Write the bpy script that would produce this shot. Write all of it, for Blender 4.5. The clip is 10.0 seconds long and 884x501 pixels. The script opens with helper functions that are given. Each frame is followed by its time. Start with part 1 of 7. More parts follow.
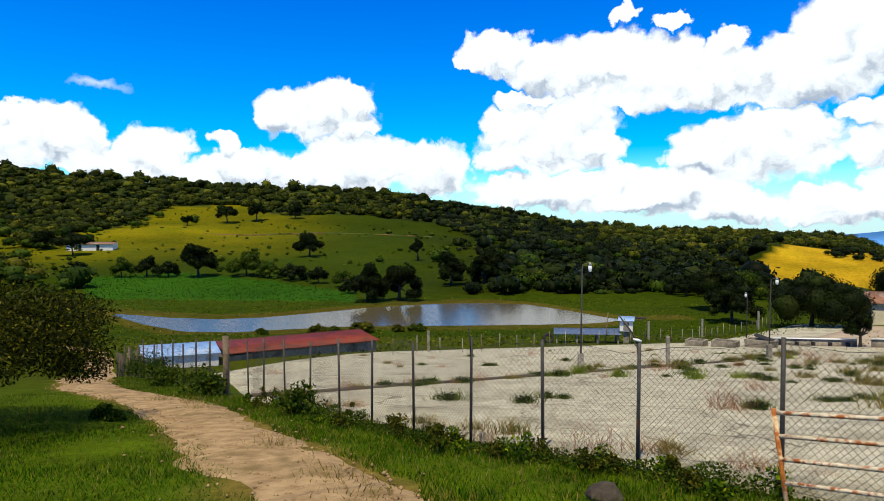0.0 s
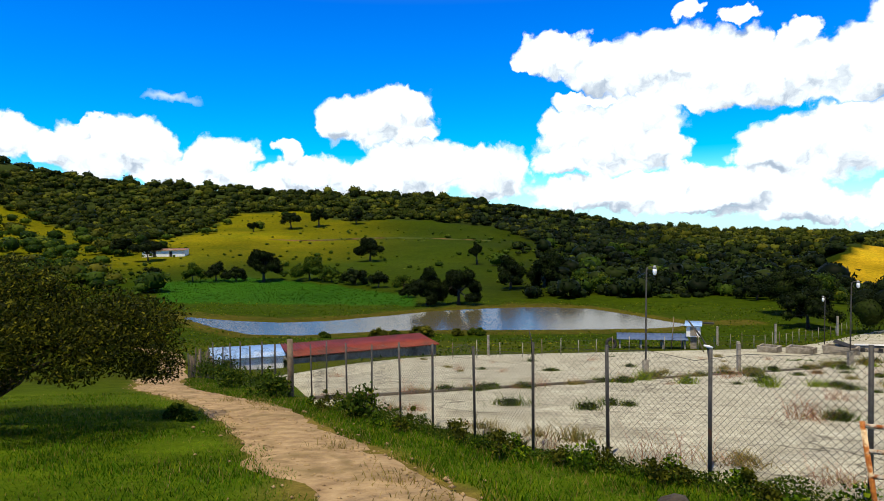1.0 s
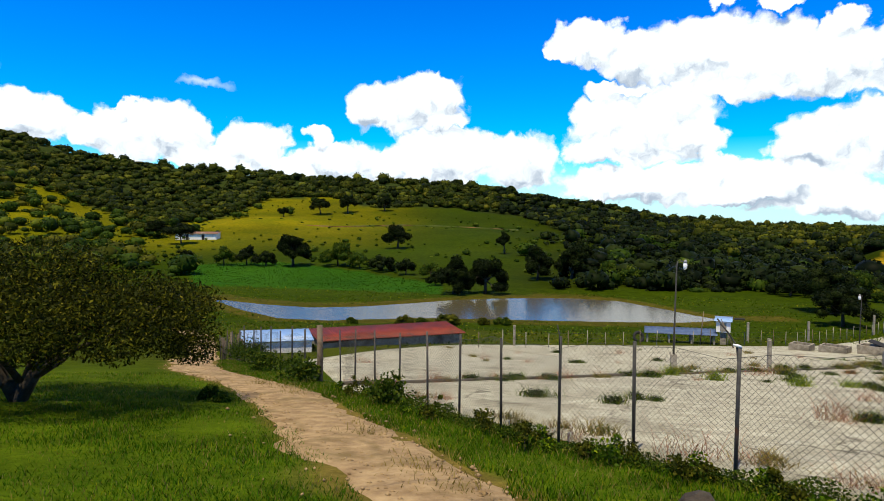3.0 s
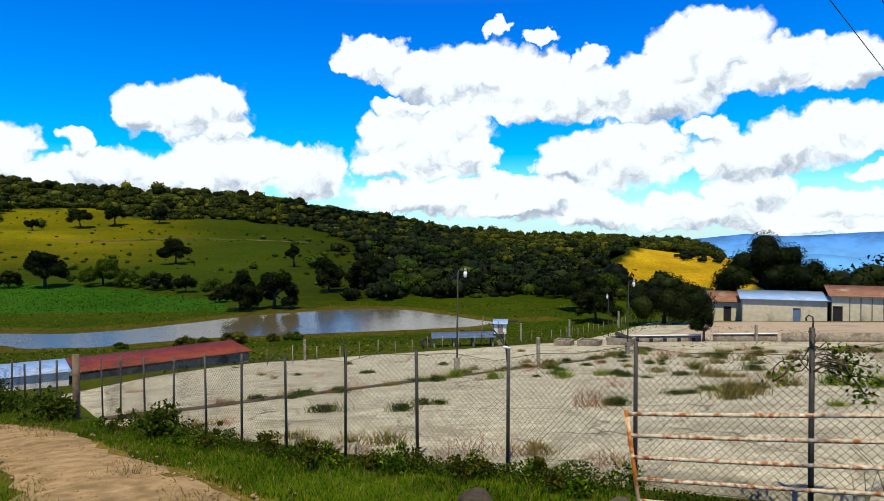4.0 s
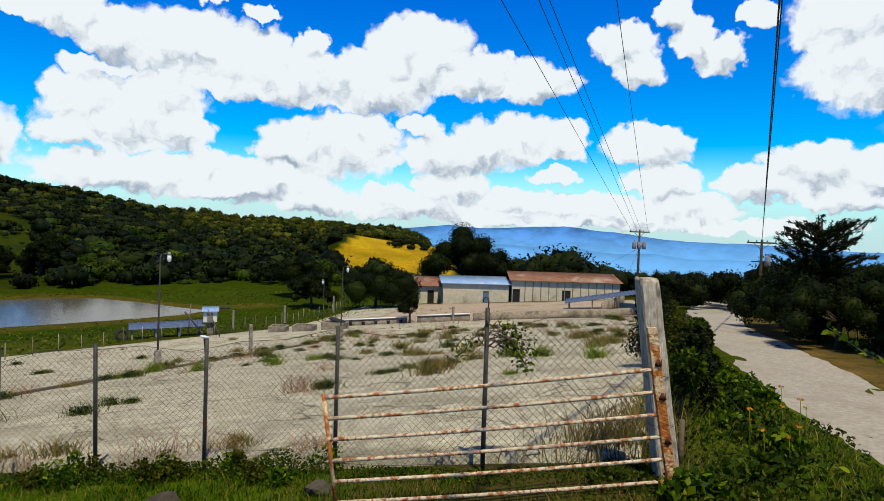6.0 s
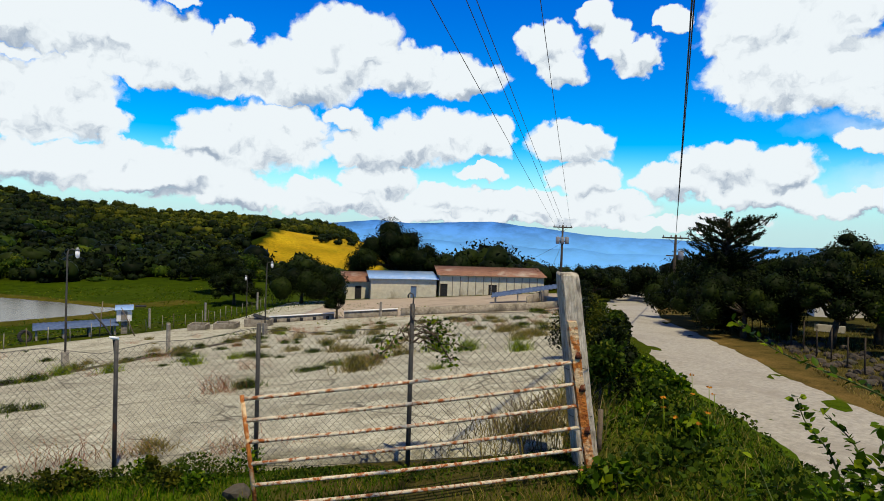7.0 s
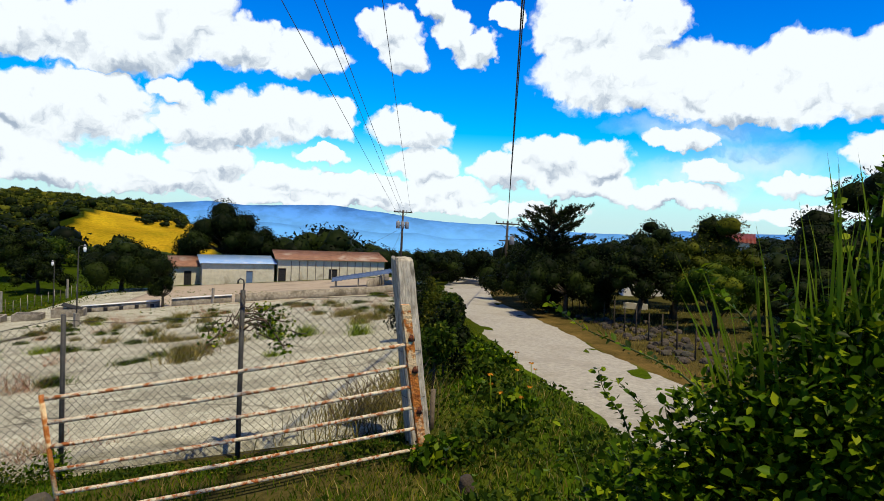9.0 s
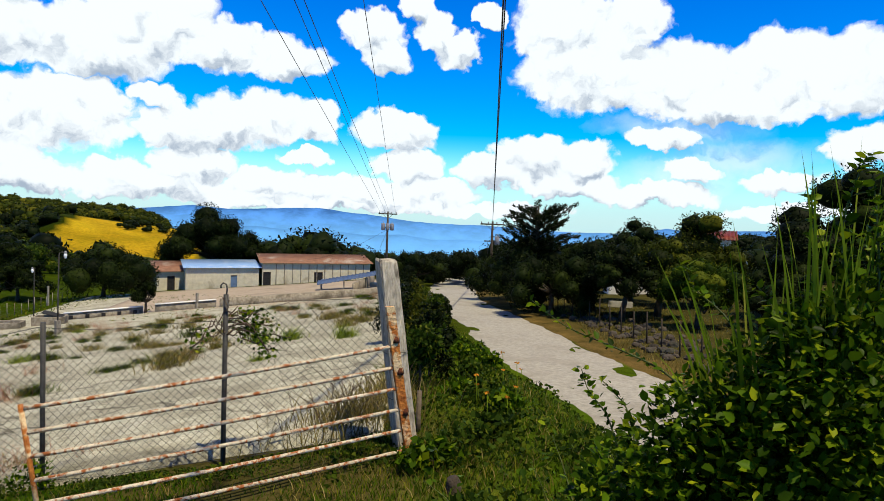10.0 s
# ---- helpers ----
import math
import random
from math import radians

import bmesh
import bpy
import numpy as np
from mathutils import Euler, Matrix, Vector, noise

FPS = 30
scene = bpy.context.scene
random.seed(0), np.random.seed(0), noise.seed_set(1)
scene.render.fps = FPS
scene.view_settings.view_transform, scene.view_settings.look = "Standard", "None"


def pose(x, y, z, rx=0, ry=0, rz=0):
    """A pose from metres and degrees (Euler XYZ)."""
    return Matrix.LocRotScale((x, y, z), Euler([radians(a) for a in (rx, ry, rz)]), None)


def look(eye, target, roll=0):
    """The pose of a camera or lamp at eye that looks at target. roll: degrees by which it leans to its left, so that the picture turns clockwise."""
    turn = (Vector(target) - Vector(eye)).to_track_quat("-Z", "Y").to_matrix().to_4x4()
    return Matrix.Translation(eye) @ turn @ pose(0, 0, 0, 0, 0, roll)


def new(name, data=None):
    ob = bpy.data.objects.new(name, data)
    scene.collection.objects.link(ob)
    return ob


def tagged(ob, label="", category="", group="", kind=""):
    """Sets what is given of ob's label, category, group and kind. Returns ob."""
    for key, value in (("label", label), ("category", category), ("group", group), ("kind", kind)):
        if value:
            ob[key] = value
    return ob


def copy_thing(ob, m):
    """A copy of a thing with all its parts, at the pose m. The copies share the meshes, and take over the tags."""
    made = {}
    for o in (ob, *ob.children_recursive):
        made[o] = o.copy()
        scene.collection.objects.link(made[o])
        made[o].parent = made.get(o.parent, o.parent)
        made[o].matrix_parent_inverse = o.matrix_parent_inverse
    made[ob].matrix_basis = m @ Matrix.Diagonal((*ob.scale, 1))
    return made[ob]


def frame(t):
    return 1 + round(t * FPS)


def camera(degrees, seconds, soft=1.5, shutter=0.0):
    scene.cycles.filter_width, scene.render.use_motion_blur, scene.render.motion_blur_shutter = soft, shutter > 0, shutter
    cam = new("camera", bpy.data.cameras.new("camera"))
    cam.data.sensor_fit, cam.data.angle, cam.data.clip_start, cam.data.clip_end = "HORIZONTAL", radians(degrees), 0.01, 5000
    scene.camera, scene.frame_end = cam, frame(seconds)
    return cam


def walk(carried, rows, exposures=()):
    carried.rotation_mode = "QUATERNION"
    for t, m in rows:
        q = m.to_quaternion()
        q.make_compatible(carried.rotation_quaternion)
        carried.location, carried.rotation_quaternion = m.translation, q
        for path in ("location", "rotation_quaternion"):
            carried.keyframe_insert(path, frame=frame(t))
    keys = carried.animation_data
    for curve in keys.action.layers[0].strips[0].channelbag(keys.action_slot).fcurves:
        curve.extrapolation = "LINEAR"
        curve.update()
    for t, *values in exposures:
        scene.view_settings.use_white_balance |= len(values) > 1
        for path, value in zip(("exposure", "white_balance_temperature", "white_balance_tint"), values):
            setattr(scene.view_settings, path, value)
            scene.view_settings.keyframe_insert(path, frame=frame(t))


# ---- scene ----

# ---- camera and its path ----
cam = camera(70.42, 10.0, soft=0.6)
ROWS = [
    (0.0, 0.000, 0.000, 3.000, 88.24, 0.16, 0.00),
    (0.5, -0.006, 0.026, 2.998, 88.71, 0.33, 0.95),
    (1.0, -0.017, 0.065, 2.997, 88.65, 0.72, 5.37),
    (1.5, -0.050, 0.045, 2.995, 88.26, 0.72, 10.38),
    (2.0, -0.060, 0.015, 3.002, 87.51, 0.54, 13.31),
    (2.2, -0.064, -0.003, 3.003, 87.53, 0.36, 13.81),
    (3.3, -0.033, -0.080, 3.077, 87.72, -0.88, 2.51),
    (3.5, -0.001, -0.032, 3.072, 87.95, -1.06, -1.88),
    (4.0, 0.068, 0.018, 3.076, 88.68, 0.21, -11.08),
    (4.5, 0.094, -0.035, 3.085, 89.43, -0.42, -17.44),
    (5.0, 0.148, 0.004, 3.081, 88.55, -0.95, -23.36),
    (5.5, 0.192, 0.033, 3.068, 87.80, -1.53, -30.51),
    (6.8, 0.302, 0.099, 3.062, 87.67, -1.93, -42.07),
    (7.0, 0.299, 0.077, 3.069, 87.49, -2.00, -42.96),
    (7.5, 0.311, 0.058, 3.074, 87.28, -2.02, -46.87),
    (8.0, 0.337, 0.059, 3.071, 87.08, -2.76, -53.28),
    (8.5, 0.333, 0.037, 3.075, 87.02, -3.56, -56.22),
    (9.0, 0.336, 0.035, 3.076, 86.67, -3.00, -57.39),
    (9.5, 0.341, 0.022, 3.076, 86.68, -2.45, -58.25),
    (10.0, 0.343, 0.021, 3.077, 86.84, -2.26, -58.75),
]
walk(cam, [(t, pose(x, y, z, rx, ry, rz)) for t, x, y, z, rx, ry, rz in ROWS],
     [(0.0, -0.12), (2.0, 0.08), (3.5, -0.13), (4.5, -0.20), (5.5, -0.36), (7.5, -0.34), (10.0, -0.18)])

# ---- sky, clouds and sun ----
SUN_AZ, SUN_EL = radians(-160), radians(66)
world = bpy.data.worlds.new("sky")
scene.world = world
world.use_nodes = True
wt = world.node_tree
wt.nodes.clear()


def wnode(kind, **values):
    n = wt.nodes.new(kind)
    for key, value in values.items():
        if key == "op":
            n.operation = value
        elif key == "ins":
            for i, v in value.items():
                if isinstance(v, bpy.types.NodeSocket):
                    wt.links.new(v, n.inputs[i])
                else:
                    n.inputs[i].default_value = v
    return n


def wmath(op, a, b=0.0, c=0.0, clamp=False):
    n = wnode("ShaderNodeMath", op=op, ins={0: a, 1: b, 2: c})
    n.use_clamp = clamp
    return n.outputs[0]


w_dir = wnode("ShaderNodeTexCoord").outputs["Generated"]
w_sep = wnode("ShaderNodeSeparateXYZ", ins={0: w_dir})
w_az = wmath("MULTIPLY", wmath("ARCTAN2", w_sep.outputs[0], w_sep.outputs[1]), 57.2958)
w_el = wmath("MULTIPLY", wmath("ARCSINE", w_sep.outputs[2]), 57.2958)
w_pos = wnode("ShaderNodeCombineXYZ", ins={0: w_az, 1: w_el}).outputs[0]
# the outlines of the clouds billow at three scales
w_roll = wnode("ShaderNodeTexNoise", ins={"Vector": w_pos, "Scale": 0.20, "Detail": 2.0, "Roughness": 0.5}).outputs["Color"]
w_knob = wnode("ShaderNodeTexNoise", ins={"Vector": w_pos, "Scale": 0.75, "Detail": 5.0, "Roughness": 0.50}).outputs["Color"]


def billowed(p):
    """The place p in the sky, pushed about by the billows."""
    a = wnode("ShaderNodeVectorMath", op="MULTIPLY_ADD", ins={0: w_roll, 1: (3.6, 2.4, 0), 2: p}).outputs[0]
    a = wnode("ShaderNodeVectorMath", op="MULTIPLY_ADD", ins={0: w_knob, 1: (2.6, 2.2, 0), 2: a}).outputs[0]
    return wnode("ShaderNodeVectorMath", op="SUBTRACT", ins={0: a, 1: (3.1, 2.3, 0)}).outputs[0]


w_here = billowed(w_pos)
w_up = wnode("ShaderNodeVectorMath", op="ADD", ins={0: w_here, 1: (-0.25, 1.1, 0)}).outputs[0]
cloud_field = cloud_above = None


def cloud(az, el, width, height):
    """One lobe of a cumulus cloud, in degrees round the horizon and above it."""
    global cloud_field, cloud_above
    d = []
    for p in (w_here, w_up):
        v = wnode("ShaderNodeVectorMath", op="MULTIPLY_ADD", ins={0: p, 1: (1 / width, 1 / height, 0), 2: (-az / width, -el / height, 0)})
        d.append(wnode("ShaderNodeVectorMath", op="LENGTH", ins={0: v.outputs[0]}).outputs["Value"])
    cloud_field = d[0] if cloud_field is None else wmath("SMOOTH_MIN", cloud_field, d[0], 0.10)
    cloud_above = d[1] if cloud_above is None else wmath("SMOOTH_MIN", cloud_above, d[1], 0.10)


# small wide cloud over the hill
for lobe in ((-11.3, 10.5, 5.5, 2.5), (-9.1, 11.5, 3.5, 2.1), (-14.7, 10.3, 2.3, 1.6), (-8.2, 9.4, 2.4, 1.1)):
    cloud(*lobe)
# western bank over the hill
for lobe in ((-34.0, 6.9, 3.2, 2.6), (-31.1, 7.5, 3.3, 2.4), (-34.5, 8.7, 1.0, 1.1), (-24.9, 6.5, 3.3, 2.4), (-28.0, 5.5, 3.6, 1.3), (-19.2, 7.8, 1.6, 0.9), (-17.1, 5.7, 4.7, 1.8), (-7.3, 6.1, 5.0, 2.7), (-1.0, 5.7, 3.7, 2.7), (-11.3, 5.0, 4.4, 2.0), (-21.5, 4.8, 3.6, 1.4)):
    cloud(*lobe)
# the same bank farther round
for lobe in ((-46.1, 8.0, 2.5, 1.4), (-41.2, 7.9, 3.2, 1.9), (-36.7, 7.0, 2.6, 1.4), (-47.5, 8.9, 2.1, 1.0)):
    cloud(*lobe)
# the tower ahead
for lobe in ((9.7, 8.2, 6.4, 3.3), (6.7, 9.3, 3.3, 2.3), (11.9, 10.1, 3.5, 2.0), (13.8, 7.3, 2.5, 2.0), (5.4, 6.6, 2.4, 1.5)):
    cloud(*lobe)
# upper bank
for lobe in ((5.4, 15.7, 3.8, 1.9), (2.8, 15.1, 1.5, 0.8), (9.2, 14.3, 3.1, 2.0), (15.3, 14.4, 4.3, 2.7), (20.0, 13.2, 4.7, 3.0), (17.2, 11.3, 4.5, 1.3), (7.5, 11.9, 2.8, 0.7)):
    cloud(*lobe)
# great bank
for lobe in ((13.0, 14.2, 4.9, 2.8), (18.2, 12.8, 5.6, 2.7), (16.1, 18.2, 1.3, 0.8), (20.0, 17.2, 1.3, 0.7), (24.3, 15.2, 1.5, 1.1), (33.6, 15.0, 5.3, 3.2), (30.3, 12.6, 5.9, 2.8), (39.2, 13.4, 4.1, 2.4), (44.1, 13.2, 3.7, 1.9)):
    cloud(*lobe)
# lower bank
for lobe in ((26.4, 7.0, 6.6, 2.9), (28.4, 9.0, 3.0, 1.3), (22.3, 6.1, 3.1, 1.5), (43.5, 8.0, 3.7, 2.3), (39.7, 7.2, 4.0, 2.3), (47.3, 7.8, 2.4, 1.8), (35.6, 6.6, 3.1, 1.9), (46.4, 4.7, 2.6, 0.7), (33.7, 9.1, 1.9, 1.1)):
    cloud(*lobe)
# low rows
for lobe in ((10.0, 3.6, 7.6, 1.6), (21.8, 3.7, 5.1, 1.7), (16.2, 4.5, 3.1, 1.3), (37.5, 3.8, 3.5, 1.8), (31.4, 2.7, 2.6, 1.4), (42.8, 2.3, 3.1, 1.2), (47.4, 2.2, 2.9, 1.2), (28.4, 1.5, 10.8, 0.7), (41.9, 1.0, 8.5, 0.6), (51.3, 2.3, 2.1, 1.3)):
    cloud(*lobe)
# small clouds above the road
for lobe in ((51.9, 15.8, 2.9, 1.8), (53.0, 13.9, 2.4, 1.6), (56.1, 18.1, 1.8, 1.4), (57.7, 16.3, 2.0, 1.6), (59.5, 14.6, 2.2, 1.7), (62.3, 17.2, 1.4, 1.0)):
    cloud(*lobe)
# rows over the road
for lobe in ((54.5, 7.5, 3.8, 1.7), (55.7, 4.3, 3.2, 1.7), (36.9, 3.3, 3.0, 2.2), (43.8, 2.0, 3.1, 1.6), (31.5, 2.5, 2.4, 1.6), (49.7, 2.1, 3.6, 1.3), (67.1, 5.6, 3.6, 2.1), (70.9, 5.0, 3.1, 1.8), (63.0, 4.2, 3.3, 1.6), (57.8, 2.2, 4.5, 1.1), (46.6, 0.6, 13.1, 0.6), (60.8, 0.8, 9.6, 0.6)):
    cloud(*lobe)
# bank east of the road
for lobe in ((68.9, 16.3, 4.7, 3.3), (71.3, 12.6, 6.3, 3.4), (75.1, 17.2, 3.1, 2.4), (78.6, 12.0, 6.7, 3.1), (86.6, 12.4, 5.2, 3.1), (91.2, 11.9, 3.6, 3.3), (83.1, 10.2, 8.4, 1.6)):
    cloud(*lobe)
# eastern rows
for lobe in ((77.7, 7.2, 3.3, 1.1), (80.1, 4.5, 2.9, 1.0), (86.9, 3.8, 3.0, 1.0), (88.5, 1.2, 6.2, 0.7), (76.8, 2.5, 5.6, 1.1), (92.6, 6.4, 3.2, 1.7)):
    cloud(*lobe)

# cloud that ties the banks together, and the white rows along the horizon
for lobe in ((24.3, 12.5, 5.6, 2.2), (33.5, 1.8, 8.2, 1.4), (51.7, 1.5, 9.6, 1.1), (18.2, 3.0, 10.2, 1.2), (24.6, 1.9, 5.3, 1.4), (69.6, 3.1, 5.4, 1.2)):
    cloud(*lobe)

w_soft = wnode("ShaderNodeTexNoise", ins={"Vector": w_dir, "Scale": 6.0, "Detail": 5.0, "Roughness": 0.55}).outputs[0]
# the rest of the sky carries the same broken cumulus
w_rest = wmath("SUBTRACT", 2.75, wmath("MULTIPLY", w_soft, 2.2))
w_in = wmath("MULTIPLY", wmath("LESS_THAN", wmath("ABSOLUTE", wmath("SUBTRACT", w_az, 26.0)), 78.0), wmath("LESS_THAN", w_el, 24.0))
w_field = wnode("ShaderNodeMix", ins={0: w_in, 2: w_rest, 3: cloud_field}).outputs[0]
# heads of the cumulus: the same billows looked up a little higher give each knob a lit top and a shaded foot
w_puff = wnode("ShaderNodeTexNoise", ins={"Vector": w_here, "Scale": 0.55, "Detail": 5.0, "Roughness": 0.55}).outputs[0]
w_puff_up = wnode("ShaderNodeTexNoise", ins={"Vector": w_up, "Scale": 0.55, "Detail": 5.0, "Roughness": 0.55}).outputs[0]
# thin veils: two wisps in the clear sky, and torn cloud east of the road
w_veil = None
for az, el, width, height in ((-28.8, 11.7, 2.0, 0.5), (-45.8, 11.6, 2.8, 0.6), (83.4, 5.7, 6.0, 1.9), (78.9, 8.1, 6.8, 1.4), (79.4, 4.0, 5.0, 1.8)):
    v = wnode("ShaderNodeVectorMath", op="MULTIPLY_ADD", ins={0: w_here, 1: (1 / width, 1 / height, 0), 2: (-az / width, -el / height, 0)})
    d = wnode("ShaderNodeVectorMath", op="LENGTH", ins={0: v.outputs[0]}).outputs["Value"]
    w_veil = d if w_veil is None else wmath("SMOOTH_MIN", w_veil, d, 0.2)
w_thin = wnode("ShaderNodeMapRange", ins={0: w_veil, 1: 1.15, 2: 0.2, 3: 0.0, 4: 0.55})
w_body = wmath("ADD", wmath("SUBTRACT", 1.0, w_field), wmath("MULTIPLY", wmath("SUBTRACT", w_puff, 0.5), 0.5))
w_cover = wnode("ShaderNodeMapRange", ins={0: w_body, 1: -0.08, 2: 0.13})
w_cover.interpolation_type = "SMOOTHSTEP"
# bases are grey, tops white
w_base = wmath("MULTIPLY", wmath("SUBTRACT", w_field, cloud_above), 0.95)
w_relief = wmath("MULTIPLY", wmath("SUBTRACT", w_puff_up, w_puff), 1.8)
w_patchy = wmath("MULTIPLY", wmath("SUBTRACT", w_soft, 0.5), 0.9)
w_thick = wnode("ShaderNodeMapRange", ins={0: wmath("ADD", w_base, wmath("ADD", w_relief, w_patchy)), 1: 0.0, 2: 0.95})
w_thick.interpolation_type = "SMOOTHSTEP"
w_ramp = wnode("ShaderNodeMix", ins={0: w_thick.outputs[0]})
w_ramp.data_type = "RGBA"
w_ramp.inputs[6].default_value = (10.9, 11.7, 12.1, 1)
w_ramp.inputs[7].default_value = (4.6, 5.6, 6.9, 1)
w_sky = wnode("ShaderNodeTexSky")
w_sky.sky_type, w_sky.sun_disc = "NISHITA", False
w_sky.sun_elevation, w_sky.sun_rotation = SUN_EL, SUN_AZ
w_sky.altitude, w_sky.air_density, w_sky.dust_density, w_sky.ozone_density = 1200, 1.0, 0.1, 2.0
w_hue = wnode("ShaderNodeHueSaturation", ins={"Hue": 0.506, "Saturation": 1.9, "Value": 1.8, "Color": w_sky.outputs[0]})
w_zenith = wnode("ShaderNodeMapRange", ins={0: w_el, 1: 20.0, 2: 28.0, 3: 1.0, 4: 0.0})
wt.links.new(w_zenith.outputs[0], w_hue.inputs["Fac"])
w_mix = wnode("ShaderNodeMix", ins={0: wmath("MULTIPLY", wmath("MAXIMUM", w_cover.outputs[0], w_thin.outputs[0]), wmath("GREATER_THAN", w_el, -1.0))})
w_mix.data_type = "RGBA"
w_tint = wnode("ShaderNodeMix", ins={0: 1.0})
w_tint.data_type, w_tint.blend_type = "RGBA", "MULTIPLY"
w_high = wnode("ShaderNodeMapRange", ins={0: w_el, 1: 5.0, 2: 20.0})
w_air = wnode("ShaderNodeMix", ins={0: w_high.outputs[0]})
w_air.data_type = "RGBA"
w_air.inputs[6].default_value, w_air.inputs[7].default_value = (0.8, 1.30, 1.18, 1), (0.9, 0.92, 1.34, 1)
wt.links.new(w_air.outputs[2], w_tint.inputs[7])
wt.links.new(w_hue.outputs[0], w_tint.inputs[6])
w_low = wnode("ShaderNodeMapRange", ins={0: w_el, 1: 7.0, 2: 0.0, 3: 0.0, 4: 0.85})
w_low.interpolation_type = "SMOOTHSTEP"
w_pale = wnode("ShaderNodeMix", ins={0: w_low.outputs[0]})
w_pale.data_type = "RGBA"
wt.links.new(w_tint.outputs[2], w_pale.inputs[6])
w_pale.inputs[7].default_value = (6.0, 8.7, 10.6, 1)
wt.links.new(w_pale.outputs[2], w_mix.inputs[6])
wt.links.new(w_ramp.outputs[2], w_mix.inputs[7])
w_back = wnode("ShaderNodeBackground", ins={"Strength": 0.10})
wt.links.new(w_mix.outputs[2], w_back.inputs[0])
wt.links.new(w_back.outputs[0], wnode("ShaderNodeOutputWorld").inputs[0])
world.cycles.sampling_method = "MANUAL"
world.cycles.sample_map_resolution = 512

sun = new("sun", bpy.data.lights.new("sun", "SUN"))
sun.data.energy, sun.data.angle, sun.data.color = 5.6, radians(0.6), (1.0, 0.87, 0.60)
sun_way = Vector((math.sin(SUN_AZ) * math.cos(SUN_EL), math.cos(SUN_AZ) * math.cos(SUN_EL), math.sin(SUN_EL)))
sun.matrix_world = look(sun_way * 100, (0, 0, 0))

# ---- materials ----
def shader(name):
    m = bpy.data.materials.new(name)
    m.use_nodes = True
    t = m.node_tree
    return m, t, t.nodes["Principled BSDF"]


def texture(t, kind, vec, **ins):
    n = t.nodes.new(kind)
    if vec is not None:
        t.links.new(vec, n.inputs["Vector"])
    for key, value in ins.items():
        n.inputs[key].default_value = value
    return n


def ramp(t, fac, stops):
    n = t.nodes.new("ShaderNodeValToRGB")
    t.links.new(fac, n.inputs[0])
    while len(n.color_ramp.elements) < len(stops):
        n.color_ramp.elements.new(0.5)
    for e, (p, c) in zip(n.color_ramp.elements, stops):
        e.position, e.color = p, (*c, 1)
    return n.outputs[0]


def mix(t, fac, a, b, mode="MIX"):
    n = t.nodes.new("ShaderNodeMix")
    n.data_type, n.blend_type = "RGBA", mode
    for i, v in ((0, fac), (6, a), (7, b)):
        if isinstance(v, bpy.types.NodeSocket):
            t.links.new(v, n.inputs[i])
        else:
            n.inputs[i].default_value = v if i == 0 else (*v, 1)
    return n.outputs[2]


def surface(name, dark, light, scale=4.0, patch=None, patch_scale=0.6, patch_at=(0.52, 0.66), rough=0.85, bump=0.25, bump_scale=None, metal=0.0, vary=0.0, spec=0.3, stretch=None):
    """A weathered surface: grain between two colours, blotches of a third, bump and some difference from piece to piece."""
    m, t, b = shader(name)
    co = t.nodes.new("ShaderNodeTexCoord").outputs["Object"]
    if stretch:
        mp = t.nodes.new("ShaderNodeMapping")
        mp.inputs["Scale"].default_value = stretch
        t.links.new(co, mp.inputs[0])
        co = mp.outputs[0]
    if vary:
        shift = t.nodes.new("ShaderNodeVectorMath")
        shift.operation = "MULTIPLY_ADD"
        t.links.new(t.nodes.new("ShaderNodeObjectInfo").outputs["Random"], shift.inputs[0])
        shift.inputs[1].default_value = (9.0, 5.0, 7.0)
        t.links.new(co, shift.inputs[2])
        co = shift.outputs[0]
    grain = texture(t, "ShaderNodeTexNoise", co, Scale=scale, Detail=8.0, Roughness=0.65).outputs[0]
    col = ramp(t, grain, [(0.30, dark), (0.68, light)])
    if patch:
        blot = texture(t, "ShaderNodeTexNoise", co, Scale=patch_scale, Detail=6.0, Roughness=0.6, Distortion=0.4).outputs[0]
        f = t.nodes.new("ShaderNodeMapRange")
        t.links.new(blot, f.inputs[0])
        f.inputs[1].default_value, f.inputs[2].default_value = patch_at
        col = mix(t, f.outputs[0], col, patch)
    if vary:
        hsv = t.nodes.new("ShaderNodeHueSaturation")
        r = t.nodes.new("ShaderNodeMapRange")
        t.links.new(t.nodes.new("ShaderNodeObjectInfo").outputs["Random"], r.inputs[0])
        r.inputs[3].default_value, r.inputs[4].default_value = 1 - vary, 1 + vary
        t.links.new(r.outputs[0], hsv.inputs["Value"])
        t.links.new(col, hsv.inputs["Color"])
        col = hsv.outputs[0]
    t.links.new(col, b.inputs["Base Color"])
    b.inputs["Roughness"].default_value, b.inputs["Metallic"].default_value = rough, metal
    b.inputs["Specular IOR Level"].default_value = spec
    if bump:
        fine = texture(t, "ShaderNodeTexNoise", co, Scale=bump_scale or scale * 3, Detail=6.0).outputs[0]
        bn = t.nodes.new("ShaderNodeBump")
        bn.inputs["Strength"].default_value, bn.inputs["Distance"].default_value = bump, 0.03
        t.links.new(fine, bn.inputs["Height"])
        t.links.new(bn.outputs[0], b.inputs["Normal"])
    return m


